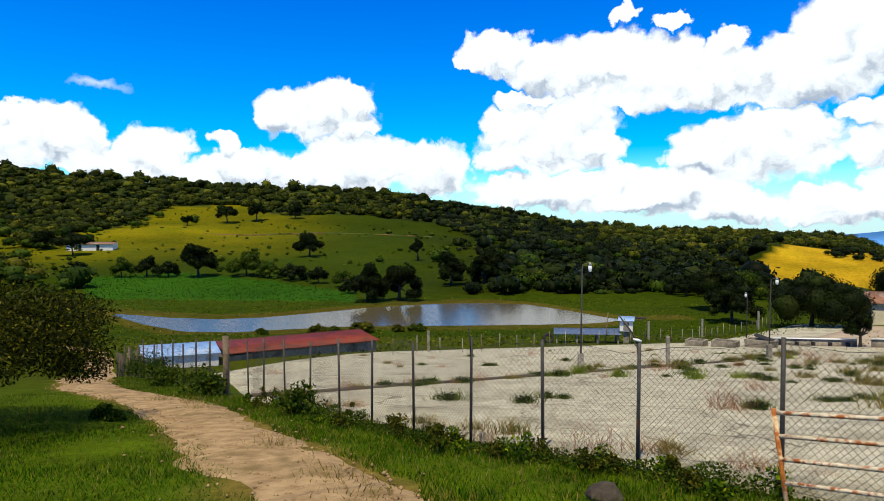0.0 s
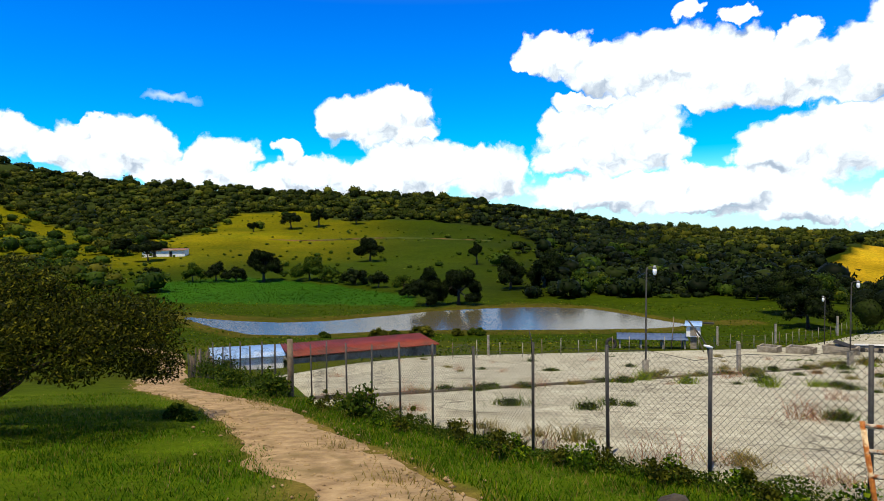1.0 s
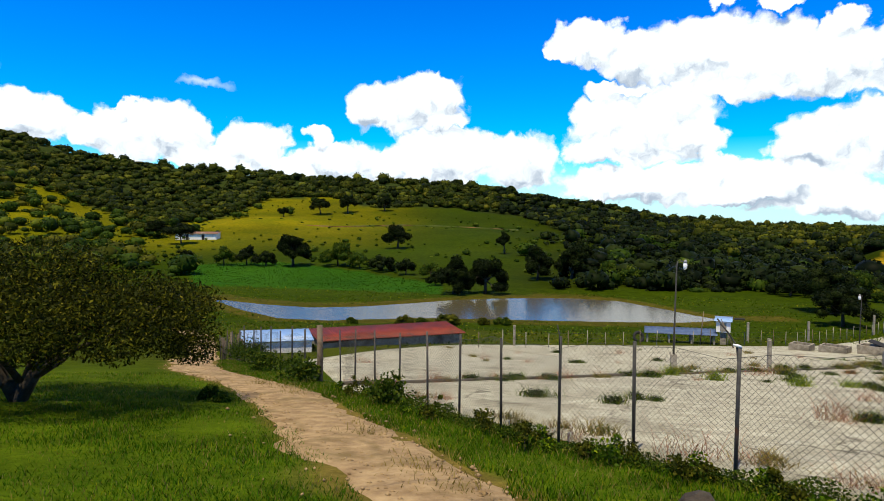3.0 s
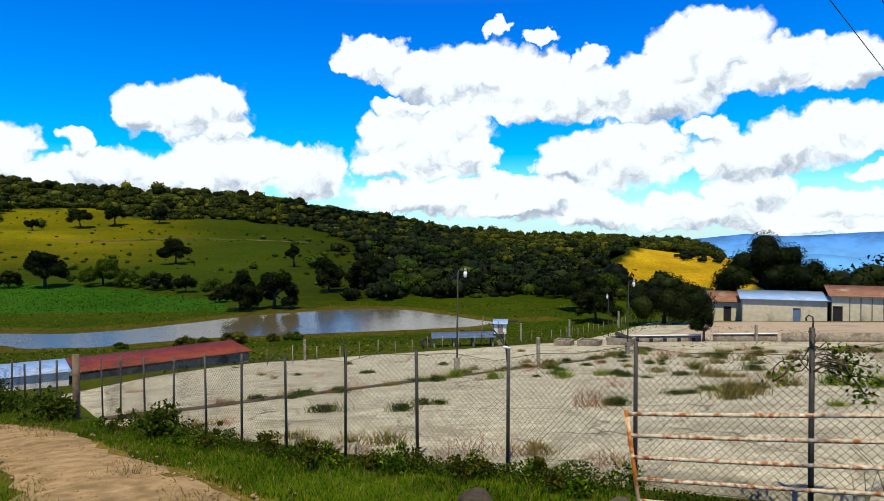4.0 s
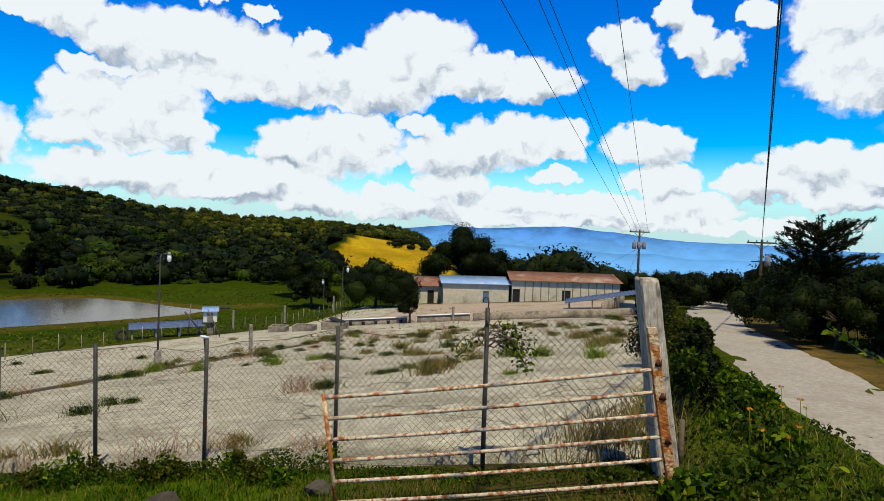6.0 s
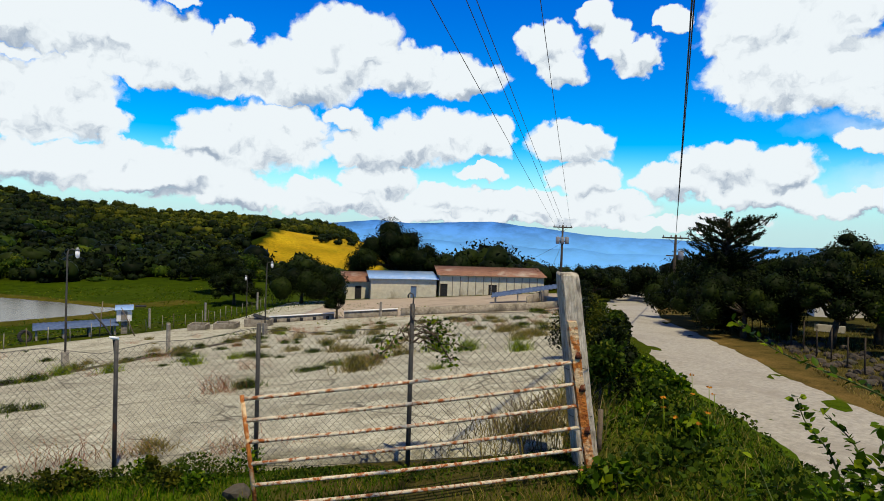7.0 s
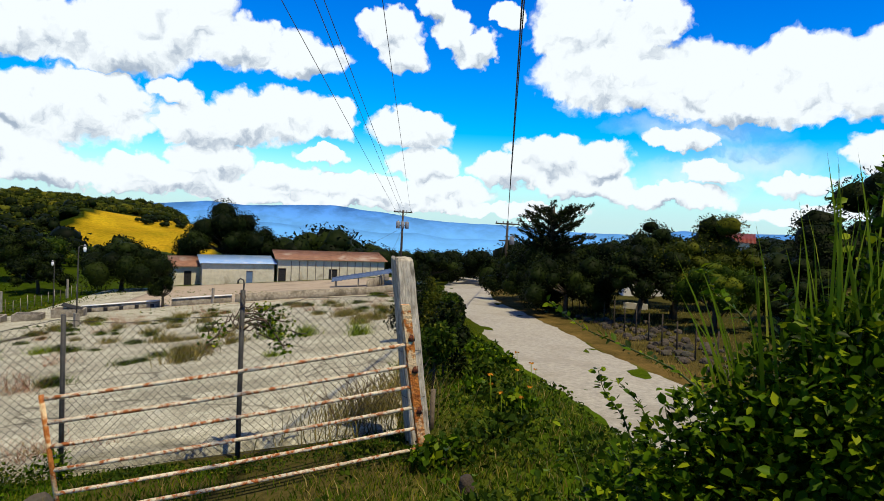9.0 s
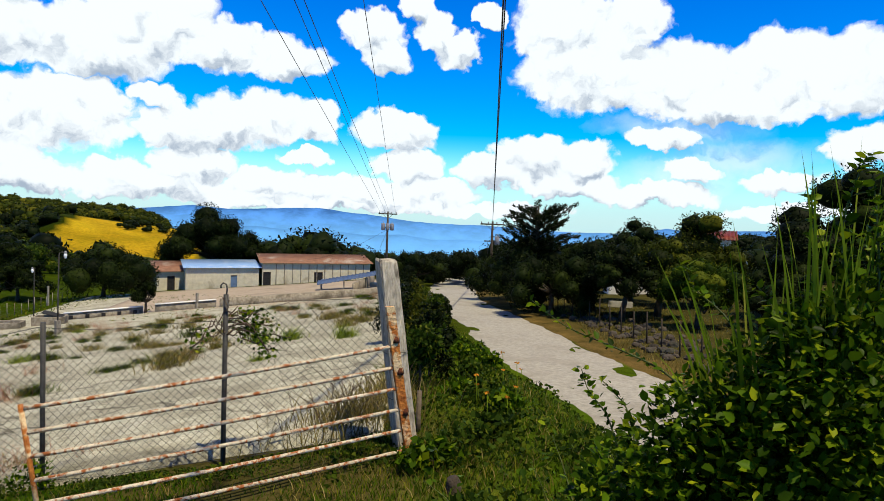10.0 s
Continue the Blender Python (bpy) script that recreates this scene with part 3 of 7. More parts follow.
def leaf_quads(centres, length, width, r, droop=0.0, out=None):
    """Diamond leaves at the centres, turned at random, or leaning along out."""
    n = len(centres)
    d = r.normal(size=(n, 3))
    if out is not None:
        d = d * 0.75 + out
    d[:, 2] -= droop
    d /= np.linalg.norm(d, axis=1)[:, None]
    s = np.cross(d, r.normal(size=(n, 3)))
    s /= np.linalg.norm(s, axis=1)[:, None]
    k = r.uniform(0.65, 1.35, n)[:, None]
    L, W = length * k, width * k
    V = np.stack([centres - d * L / 2, centres + s * W / 2 + d * L * 0.06, centres + d * L / 2, centres - s * W / 2 + d * L * 0.06], 1).reshape(-1, 3)
    return V, np.arange(4 * n).reshape(n, 4)


def leaf_tris(centres, length, width, r, droop=0.0, out=None):
    """Small three-cornered leaves or sprays for crowns seen from afar."""
    V, F = leaf_quads(centres, length, width, r, droop, out)
    V = V.reshape(-1, 4, 3)[:, (0, 1, 2)]
    V[:, 1] += (V[:, 1] - V[:, 0]) * 0.35
    return V.reshape(-1, 3), np.arange(3 * len(centres)).reshape(-1, 3)


def lumps(lobes, size, seed):
    """The closed inner mass of a crown: one rough lump in each lobe."""
    bm = bmesh.new()
    for k, (x, y, z, a, b, c) in enumerate(lobes):
        m = Matrix.LocRotScale((x, y, z), None, (a * size, b * size, c * size))
        for v in bmesh.ops.create_icosphere(bm, subdivisions=2, radius=1.0, matrix=m)["verts"]:
            v.co += (v.co - Vector((x, y, z))) * 0.35 * noise.noise(v.co * (2.2 / max(a, 0.05)) + Vector((seed, k, 0)))
    V = np.array([v.co for v in bm.verts])
    bm.verts.index_update()
    T = np.array([[v.index for v in f.verts] for f in bm.faces])
    bm.free()
    return V, T


def crown_points(r, n, lobes, core=0.55):
    """Points spread through the outer shells of ellipsoid lobes (x, y, z, rx, ry, rz), and the way out from each."""
    lobes = np.array(lobes, dtype=float)
    w = lobes[:, 3] * lobes[:, 4] + lobes[:, 5] * lobes[:, 3]
    which = r.choice(len(lobes), n, p=w / w.sum())
    d = r.normal(size=(n, 3))
    d /= np.linalg.norm(d, axis=1)[:, None]
    rad = core + (1.06 - core) * r.random(n) ** 0.6
    return lobes[which, :3] + d * rad[:, None] * lobes[which, 3:], d


def random_lobes(r, n, width, height, base, size=0.55, spread=0.62):
    """Lobes of an uneven crown that stands on base."""
    out = []
    for i in range(n):
        a, q = r.uniform(0, 2 * np.pi), r.random() ** 0.6
        x, y = math.cos(a) * q * width * spread, math.sin(a) * q * width * spread
        z = base + height * (0.30 + 0.46 * (1 - q * q) * r.uniform(0.45, 1.2) + r.uniform(-0.16, 0.12))
        s = width * size * r.uniform(0.7, 1.25)
        out.append((x, y, z, s, s * r.uniform(0.8, 1.2), min(s, height * 0.42) * r.uniform(0.7, 1.05)))
    return out


def limbs(r, height, radius, targets, fork=0.35, sides=7):
    """A trunk that forks into limbs which reach for the targets."""
    lean = r.uniform(-0.06, 0.06, 2) * height
    f = np.array([lean[0], lean[1], height * fork])
    out = [tube([(0, 0, -0.25), (lean[0] * 0.3, lean[1] * 0.3, f[2] * 0.45), f], [radius * 1.45, radius, radius * 0.8], sides)]
    for t in targets:
        t = np.array(t[:3], dtype=float)
        m1 = f + (t - f) * 0.35 + r.normal(size=3) * 0.05 * height
        m2 = f + (t - f) * 0.7 + r.normal(size=3) * 0.05 * height
        out.append(tube([f - (0, 0, 0.1 * height * fork), m1, m2, t], [radius * 0.62, radius * 0.42, radius * 0.25, radius * 0.08], 5))
    return out


def make_tree(name, x, y, height, width, leaves, leaf, label, mat, seed, lobes=9, base=0.30, radius=None, fork=0.35, group="", category="tree", core=0.5, droop=0.1):
    r = np.random.default_rng(seed)
    ob = empty(name, x, y, ground_z(x, y), label, category, group)
    far = leaf > 0.12
    lb = random_lobes(r, int(lobes * 3) if far else lobes, width / 2, height * (1 - base), height * base, 0.27 if far else 0.55, 0.80 if far else 0.62)
    tr = limbs(r, height, radius or height * 0.035, lb[:12], fork)
    part("trunk", tubes_mesh("trunk", tr, BARK), None, ob)
    if far:
        C, d = crown_points(r, int(leaves * 3.1), lb, 0.58)
        V, F = leaf_tris(C, leaf * 0.72, leaf * 0.42, r, droop, d * 0.6)
        LV, LT = lumps(lb, 0.72, seed)
        V, F = np.vstack([LV, V]), np.vstack([LT, F + len(LV)])
    else:
        C, d = crown_points(r, int(leaves * 1.3), lb, core)
        V, F = leaf_quads(C, leaf * 1.25, leaf * 0.8, r, droop, d * 0.6)
    part("crown", mesh_np("crown", V, F, mat), None, ob)
    return ob


def strip(name, line, width, mat, lift, label, category, wob=0.15, across=7, seed=3):
    """A road or path draped over the land along a line of points (x, y)."""
    r = np.random.default_rng(seed)
    L = np.array(line, dtype=float)
    s = np.concatenate([[0], np.cumsum(np.hypot(*np.diff(L, axis=0).T))])
    n = int(s[-1] / 0.45) + 2
    q = np.linspace(0, s[-1], n)
    P = np.stack([np.interp(q, s, L[:, 0]), np.interp(q, s, L[:, 1])], 1)
    for _ in range(6):
        P[1:-1] = (P[:-2] + 2 * P[1:-1] + P[2:]) / 4
    T = np.gradient(P, axis=0)
    T /= np.linalg.norm(T, axis=1)[:, None]
    N = np.stack([T[:, 1], -T[:, 0]], 1)
    wl = width / 2 + wob * (r.normal(size=n) * 0.35 + np.sin(q * 0.9) * 0.5 + np.sin(q * 0.37 + 1) * 0.8)
    wr = width / 2 + wob * (r.normal(size=n) * 0.35 + np.sin(q * 0.8 + 2) * 0.5 + np.sin(q * 0.31) * 0.8)
    V = []
    for k in np.linspace(-1, 1, across):
        off = np.where(k < 0, k * wl, k * wr)
        for p, nn, o in zip(P, N, off):
            x, y = p + nn * o
            rut = -0.035 * math.exp(-((abs(k) - 0.5) / 0.18) ** 2)
            V.append((x, y, ground_z(x, y) + lift * (1 - abs(k) ** 6 * 2.5) + rut))
    i, j = np.meshgrid(np.arange(across - 1), np.arange(n - 1), indexing="ij")
    F = np.stack([i * n + j, i * n + j + 1, (i + 1) * n + j + 1, (i + 1) * n + j], -1).reshape(-1, 4)
    return tagged(new(name, smooth_faces(mesh_np(name, V, F, mat))), label, category, kind="structure")


def inside(x, y, poly):
    odd = False
    for (x0, y0), (x1, y1) in zip(poly, poly[1:] + poly[:1]):
        if (y0 > y) != (y1 > y) and x < (x1 - x0) * (y - y0) / (y1 - y0) + x0:
            odd = not odd
    return odd


def blades(spots, height, width, r, lean=0.35):
    """Grass blades as bent triangles strips: two quads to a blade."""
    n = len(spots)
    a = r.uniform(0, 2 * np.pi, n)
    side = np.stack([np.cos(a), np.sin(a), np.zeros(n)], 1) * width
    b = r.uniform(0, 2 * np.pi, n)
    h = height * r.uniform(0.5, 1.3, n)
    tip = np.stack([np.cos(b) * lean * h, np.sin(b) * lean * h, h], 1) * r.uniform(0.7, 1.1, n)[:, None]
    mid = tip * np.array([0.35, 0.35, 0.58])
    V = np.stack([spots - side, spots + side, spots + mid + side * 0.7, spots + mid - side * 0.7, spots + tip], 1).reshape(-1, 3)
    k = np.arange(n) * 5
    return V, np.stack([k, k + 1, k + 2, k + 3], 1), np.stack([k + 3, k + 2, k + 4], 1)


def grass(name, spots, height, width, mat, label, seed, lean=0.35):
    V, Q, T = blades(np.array(spots), height, width, np.random.default_rng(seed), lean)
    return tagged(new(name, mesh_np(name, V, [Q, T], mat)), label, "grass", kind="stuff")


# ---- ground, pond, roads, yard ----
FIELD = [(-72, 124), (-40, 117), (-15, 112), (-19, 131), (-40, 150), (-68, 168), (-92, 162)]
WOOD_EDGE = ([-60, -48, -44, -40, -36, -32, -27, -23, -18, -14, -7, -1, 3.4, 8.5, 16, 23, 27, 31, 60],
             [440, 472, 462, 461, 391, 318, 349, 434, 443, 382, 402, 392, 320, 300, 275, 280, 300, 420, 420])


def track_x(y):
    """The middle of the earth track at y."""
    return float(np.interp(y, [-3, 0, 3.2, 6.2, 7.9, 10, 12.3, 14.9, 17.4, 20.3, 25.5, 33], [3.2, 2.2, 0.6, -1.0, -2.0, -3.3, -4.7, -6.4, -8.8, -11.6, -14.5, -18.5]))


def bearing(x, y):
    return math.degrees(math.atan2(x, y))


def wood_edge(b):
    return float(np.interp(b, *WOOD_EDGE))


def on_spur(x, y):
    """The mown yellow spur of the hill."""
    d, b = math.hypot(x, y), bearing(x, y)
    b += 0.35 * noise.noise((x * 0.05, y * 0.05, 1.7))
    return 226 < d < 330 and 26.3 + 2.5 * min(1.0, max(0.0, (d - 262) / 56)) < b < 37.5


def land_colour(x, y):
    """Base colour of the ground cover; the hill's sun patches and cloud shade are painted in."""
    d, b = math.hypot(x, y), bearing(x, y)
    grass_c = np.array((0.06, 0.10, 0.004))
    n = noise.noise((x * 0.03, y * 0.03, 0.3))
    if on_spur(x, y):
        return np.array((0.40, 0.27, 0.012)) * (1 + 0.35 * n) * (0.8 + 0.35 * smooth(-0.3, 0.3, noise.noise((x * 0.09, y * 0.04, 2))))
    if d > 110 and (y < 70 or b > 31):
        return np.array((0.035, 0.055, 0.014)) * (1 + 0.3 * n)
    if y > 70 and abs(b) < 70:
        if d > wood_edge(b) and y > 116:
            c = np.array((0.03, 0.045, 0.012))
        else:
            c = np.array((0.030, 0.051, 0.001))
            # sunlit patches of the knoll, put into the grass colour
            knoll = smooth(190, 290, d) * smooth(-5, -23, b)
            knoll *= 0.55 + 0.45 * smooth(-0.25, 0.2, noise.noise((x * 0.018, y * 0.018, 3.0)))
            c = c * (1 - knoll) + np.array((0.155, 0.145, 0.002)) * knoll
            # grass darkens eastwards to imitate the cloud shadow on that slope
            if b > -8 and y > 125:
                k = smooth(-8, 6, b)
                c = c * (1 - k) + np.array((0.022, 0.034, 0.001)) * k
        if inside(x, y, FIELD):
            c = np.array((0.024, 0.085, 0.005))
        near, far = pond_edges(x)
        if -60 < x < 36 and near - 4 < y < far + 5:
            c = np.array((0.066, 0.062, 0.010))
        return c * (1 + 0.25 * n)
    along, aside = 0.866 * x + 0.5 * y, 0.5 * x - 0.866 * y
    if aside - road_line(along) > 2.0 and along > 0:
        k = smooth(2.0, 5.5, aside - road_line(along))
        return np.array((0.13, 0.09, 0.035)) * (1 - k) + np.array((0.055, 0.052, 0.018)) * k
    c = grass_c * (1 - smooth(14, 34, d)) + np.array((0.044, 0.058, 0.003)) * smooth(14, 34, d)
    if -4 < y < 34:
        k = abs(x - track_x(y))
        c = c + (np.array((0.15, 0.115, 0.035)) - c) * (1 - smooth(0.9, 1.5 + 0.6 * noise.noise((x, y, 4)), k))
    if d < 9:
        k = (1 - smooth(1.0, 2.6, math.hypot((x - 4.0) * 0.75, y - 4.1)))
        c = c + (np.array((0.075, 0.062, 0.024)) - c) * k
    return c * (1 + 0.3 * n)


rings = sorted([0.6 * 1.031 ** i for i in range(297)] + [76.4 + 0.9 * i for i in range(40)])
turns = [-180 + 5 * i for i in range(24)] + [-60 + 0.68 * i for i in range(251)] + [111 + 5 * i for i in range(14)]
verts, cols = [(0, 0, ground_z(0, 0))], [land_colour(0, 0)]
for d in rings:
    for a in turns:
        x, y = d * math.sin(radians(a)), d * math.cos(radians(a))
        z = max(ground_z(x, y), -330.0)
        if d < 60:
            z += 0.05 * noise.noise((x * 0.7, y * 0.7, 0)) * min(1, d / 3)
        elif d > 120:
            z += min(2.5, d * 0.006) * noise.noise((x * 0.02, y * 0.02, 5))
        verts.append((x, y, z))
        cols.append(land_colour(x, y))
nt = len(turns)
i, j = np.meshgrid(np.arange(len(rings) - 1), np.arange(nt), indexing="ij")
j2 = (j + 1) % nt
quads = np.stack([1 + i * nt + j, 1 + (i + 1) * nt + j, 1 + (i + 1) * nt + j2, 1 + i * nt + j2], -1).reshape(-1, 4)
k = np.arange(nt)
fan = np.stack([np.zeros(nt, dtype=int), 1 + k, 1 + (k + 1) % nt], -1)
me = smooth_faces(mesh_np("ground", verts, [quads[:, ::-1], fan[:, ::-1]], LAND))
att = me.color_attributes.new("land_colour", "FLOAT_COLOR", "POINT")
att.data.foreach_set("color", np.concatenate([np.clip(np.array(cols), 0, 1), np.ones((len(cols), 1))], 1).astype(np.float32).ravel())
tagged(new("ground", me), "green pasture hillside falling to a pond valley", "ground", kind="structure")

# pond: a level sheet of water that the banks enclose
n = 90
shore = [(x, *pond_edges(x)) for x in np.linspace(-54, 27, n)]
V = [(x, a - 3, -9.72) for x, a, b in shore] + [(x, max(b, a + 1) + 4, -9.72) for x, a, b in shore]
F = np.array([(q, q + 1, n + q + 1, n + q) for q in range(n - 1)])
tagged(new("water", mesh_np("water", V, F, WATER)), "still brown pond water that mirrors the clouds", "pond", kind="structure")

strip("dirt_track", [(3.6, -5.4), (3.3, -3.2), (2.2, 0.0), (0.6, 3.2), (-1.0, 6.2), (-2.0, 7.9), (-3.3, 10.0), (-4.7, 12.3), (-6.4, 14.9), (-8.8, 17.4), (-11.6, 20.3), (-14.5, 25.5), (-18.5, 33), (-22.2, 40.3), (-25.5, 46.5), (-34, 56)],
      2.25, DIRT, 0.045, "rutted tan earth farm track between grass verges", "dirt track", 0.22)
road = [(0.866 * a + 0.5 * road_line(a), 0.5 * a - 0.866 * road_line(a)) for a in range(-10, 112, 3)]
strip("gravel_road", road, 5.0, GRAVEL, 0.05, "pale grey compacted gravel road curving downhill", "road", 0.12, 9)


def patch(name, a, b, c, d, nu, nv, mat, lift, label, category):
    """A slab laid on the slope between the corners a-b and d-c, with a rim down into the earth."""
    V = []
    for jv in range(-1, nv + 2):
        for iu in range(-1, nu + 2):
            u, v = min(1, max(0, iu / nu)), min(1, max(0, jv / nv))
            x = (a[0] * (1 - u) + b[0] * u) * (1 - v) + (d[0] * (1 - u) + c[0] * u) * v
            y = (a[1] * (1 - u) + b[1] * u) * (1 - v) + (d[1] * (1 - u) + c[1] * u) * v
            rim = iu < 0 or iu > nu or jv < 0 or jv > nv
            V.append((x, y, ground_z(x, y) + lift - (0.5 if rim else 0) + 0.02 * noise.noise((x * 0.4, y * 0.4, 0))))
    w = nu + 3
    F = np.array([(j * w + i, j * w + i + 1, (j + 1) * w + i + 1, (j + 1) * w + i) for j in range(nv + 2) for i in range(nu + 2)])
    return tagged(new(name, mesh_np(name, V, F, mat)), label, category, kind="structure")


PB, PA, PG, PQ, PM, PD, PC, PQ2 = (-4.9, 15.9), (5.75, 3.95), (47, 31.0), (24, 44), (9.5, 30), (-4.6, 47.2), (-14.6, 39.0), (23.5, 57.5)
patch("patio_upper", PB, PA, PG, PQ, 40, 70, CONCRETE, 0.12, "worn pale concrete drying patio with cracks and weeds", "patio")
patch("patio_lower", PB, PM, PD, PC, 40, 40, CONCRETE, 0.06, "bleached pale concrete drying patio by the shed", "patio")
patch("patio_far", PM, PQ, PQ2, PD, 40, 40, CONCRETE, 0.062, "grey worn concrete patio below the kerb", "patio")
patch("patio_apron", PQ, PG, (50.3, 35.3), (28.1, 52.9), 30, 10, CONCRETE, 0.10, "pale worn concrete apron below the yard walls", "patio")
patch("patio_corner", PQ, (28.1, 52.9), (28.9, 52.9), PQ2, 10, 10, CONCRETE, 0.09, "pale concrete corner beside the washing tanks", "patio")
patch("yard", (29, 53), (47, 31.5), (76, 56), (52, 76), 30, 30, YARD, 0.10, "bare tan earth yard in front of the sheds", "yard")
patch("yard_strip", (23.6, 57.4), (29, 52.5), (52, 76), (46, 80), 16, 24, CONCRETE, 0.06, "pale concrete yard strip along the wire fence", "yard")

# kerb between the patios
L = [(PB[0] + (PQ[0] - PB[0]) * q, PB[1] + (PQ[1] - PB[1]) * q) for q in np.linspace(0, 1, 60)]
V = []
for x, y in L:
    g, jig = ground_z(x, y), rng.uniform(-0.02, 0.02)
    V += [(x - 0.07, y + 0.07, g - 0.1), (x - 0.07, y + 0.07, g + 0.19 + jig), (x + 0.06, y - 0.06, g + 0.19 + jig), (x + 0.06, y - 0.06, g - 0.1)]
F = np.array([(4 * q + e, 4 * q + e + 1, 4 * q + e + 5, 4 * q + e + 4) for q in range(59) for e in range(3)])
tagged(new("kerb", mesh_np("kerb", V, F, KERB)), "low broken dark concrete kerb across the patio, its step shade painted in", "kerb", kind="structure")

# far blue mountains beyond the valley
def range_of_hills(name, dist, bearings, heights, low, rough, mat, seed, label):
    """A range whose crest stands at the heights, in degrees above eye level, at the bearings."""
    V, n, m = [], 220, 9
    for q in range(n + 1):
        b = bearings[0] + (bearings[-1] - bearings[0]) * q / n
        a = radians(b)
        top = 3 + dist * math.tan(radians(float(np.interp(b, bearings, heights)))) + dist * 0.0016 * noise.fractal((b * 0.35, seed, 0), 1.0, 2.1, 6)
        for k in range(m + 1):
            u = k / m
            r = dist * (0.80 + 0.20 * u) + 90 * noise.noise((b * 0.6, u * 4, seed)) * (1 - u)
            fold = noise.fractal((b * 0.5 + 3, u * 1.6, seed), 1.0, 2.0, 5)
            z = low + (top - low) * u ** 1.25 + rough * fold * math.sin(math.pi * u)
            V.append((r * math.sin(a), r * math.cos(a), z))
        V.append((dist * 1.1 * math.sin(a), dist * 1.1 * math.cos(a), -600))
    w = m + 2
    F = np.array([(w * q + e, w * q + w + e, w * q + w + 1 + e, w * q + 1 + e) for q in range(n) for e in range(w - 1)])
    return tagged(new(name, smooth_faces(mesh_np(name, V, F, mat))), label, "mountains", kind="structure")


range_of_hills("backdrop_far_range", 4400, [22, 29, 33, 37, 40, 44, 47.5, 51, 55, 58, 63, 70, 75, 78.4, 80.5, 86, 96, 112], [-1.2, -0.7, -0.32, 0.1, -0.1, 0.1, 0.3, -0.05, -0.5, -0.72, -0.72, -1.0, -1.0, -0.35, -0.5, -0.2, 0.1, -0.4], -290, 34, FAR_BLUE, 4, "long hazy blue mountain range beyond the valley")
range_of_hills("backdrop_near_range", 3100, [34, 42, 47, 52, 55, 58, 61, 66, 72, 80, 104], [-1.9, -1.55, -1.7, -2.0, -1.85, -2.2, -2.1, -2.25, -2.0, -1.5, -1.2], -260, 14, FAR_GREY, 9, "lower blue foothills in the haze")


# ---- the wooded hill ----
def blob_template(seed, n_leaf, tall, full=False):
    """A far tree: a lumpy domed crown with small leaf tufts all over it, one unit wide, standing on z = 0."""
    r = np.random.default_rng(seed)
    heads = [(0, 0, 0.5 * tall, 0.36, 0.36, 0.36 * tall)] + [(0.27 * math.cos(a), 0.27 * math.sin(a), tall * r.uniform(0.36, 0.62), 0.22, 0.22, 0.24 * tall) for a in np.linspace(0, 6.28, 4)[:-1] + r.uniform(0, 2)]
    V, T = lumps(heads, 0.72, seed) if full else lumps(heads[:1], 0.92, seed)
    C, d = crown_points(r, n_leaf, heads, 0.8)
    size = (0.75 if full else 1.3) / math.sqrt(n_leaf)
    LV, LQ = leaf_tris(C, size * 1.1, size * 0.9, r, 0.0, d * 0.3)
    return V, T, LV, LQ


def far_wood(name, spots, mat, label, seed, tufts=74, full=False):
    """Far trees (x, y, width, height factor) as one piece of woodland."""
    r = np.random.default_rng(seed)
    temps = [blob_template(11 + q, tufts, 0.55 + 0.08 * q, full) for q in range(5)]
    VV, TT, QQ, base = [], [], [], 0
    for x, y, w in spots:
        V, T, LV, LQ = temps[r.integers(5)]
        a = r.uniform(0, 6.28)
        rot = np.array([[math.cos(a), math.sin(a), 0], [-math.sin(a), math.cos(a), 0], [0, 0, 1]])
        s = np.array((w, w * r.uniform(0.8, 1.2), w * r.uniform(0.75, 1.1)))
        o = np.array((x, y, ground_z(x, y) - 0.08 * w))
        VV += [(V * s) @ rot + o, (LV * s) @ rot + o]
        TT.append(T + base)
        QQ.append(LQ + base + len(V))
        base += len(V) + len(LV)
    me = mesh_np(name, np.vstack(VV), np.vstack(TT + QQ), mat)
    return tagged(new(name, me), label, "trees", kind="stuff")


wood, scrub, bright, shaded_trees = [], [], [], []
tries = 0
while len(wood) < 2750 and tries < 60000:
    tries += 1
    b = rng.uniform(-54, 37)
    e = wood_edge(b)
    d = e + (720 - e) * rng.random() ** 1.25
    x, y = d * math.sin(radians(b)), d * math.cos(radians(b))
    if y > 560 or y < 116:
        continue
    if on_spur(x, y) or (d < 334 and 26.7 + 2.5 * smooth(250, 330, d) < b < 38):
        continue
    w = rng.uniform(5.0, 9.0) + 3.5 * smooth(380, 520, d) * rng.random()
    # dark leaves stand in for cloud shade on this slope, light ones for sun
    (shaded_trees if -3 < b < 27 and (b < 14 or d < 330) and rng.random() < 0.7 else bright if rng.random() < (0.5 if 13 < b < 30 and d > 380 else 0.18) else wood).append((x, y, w))
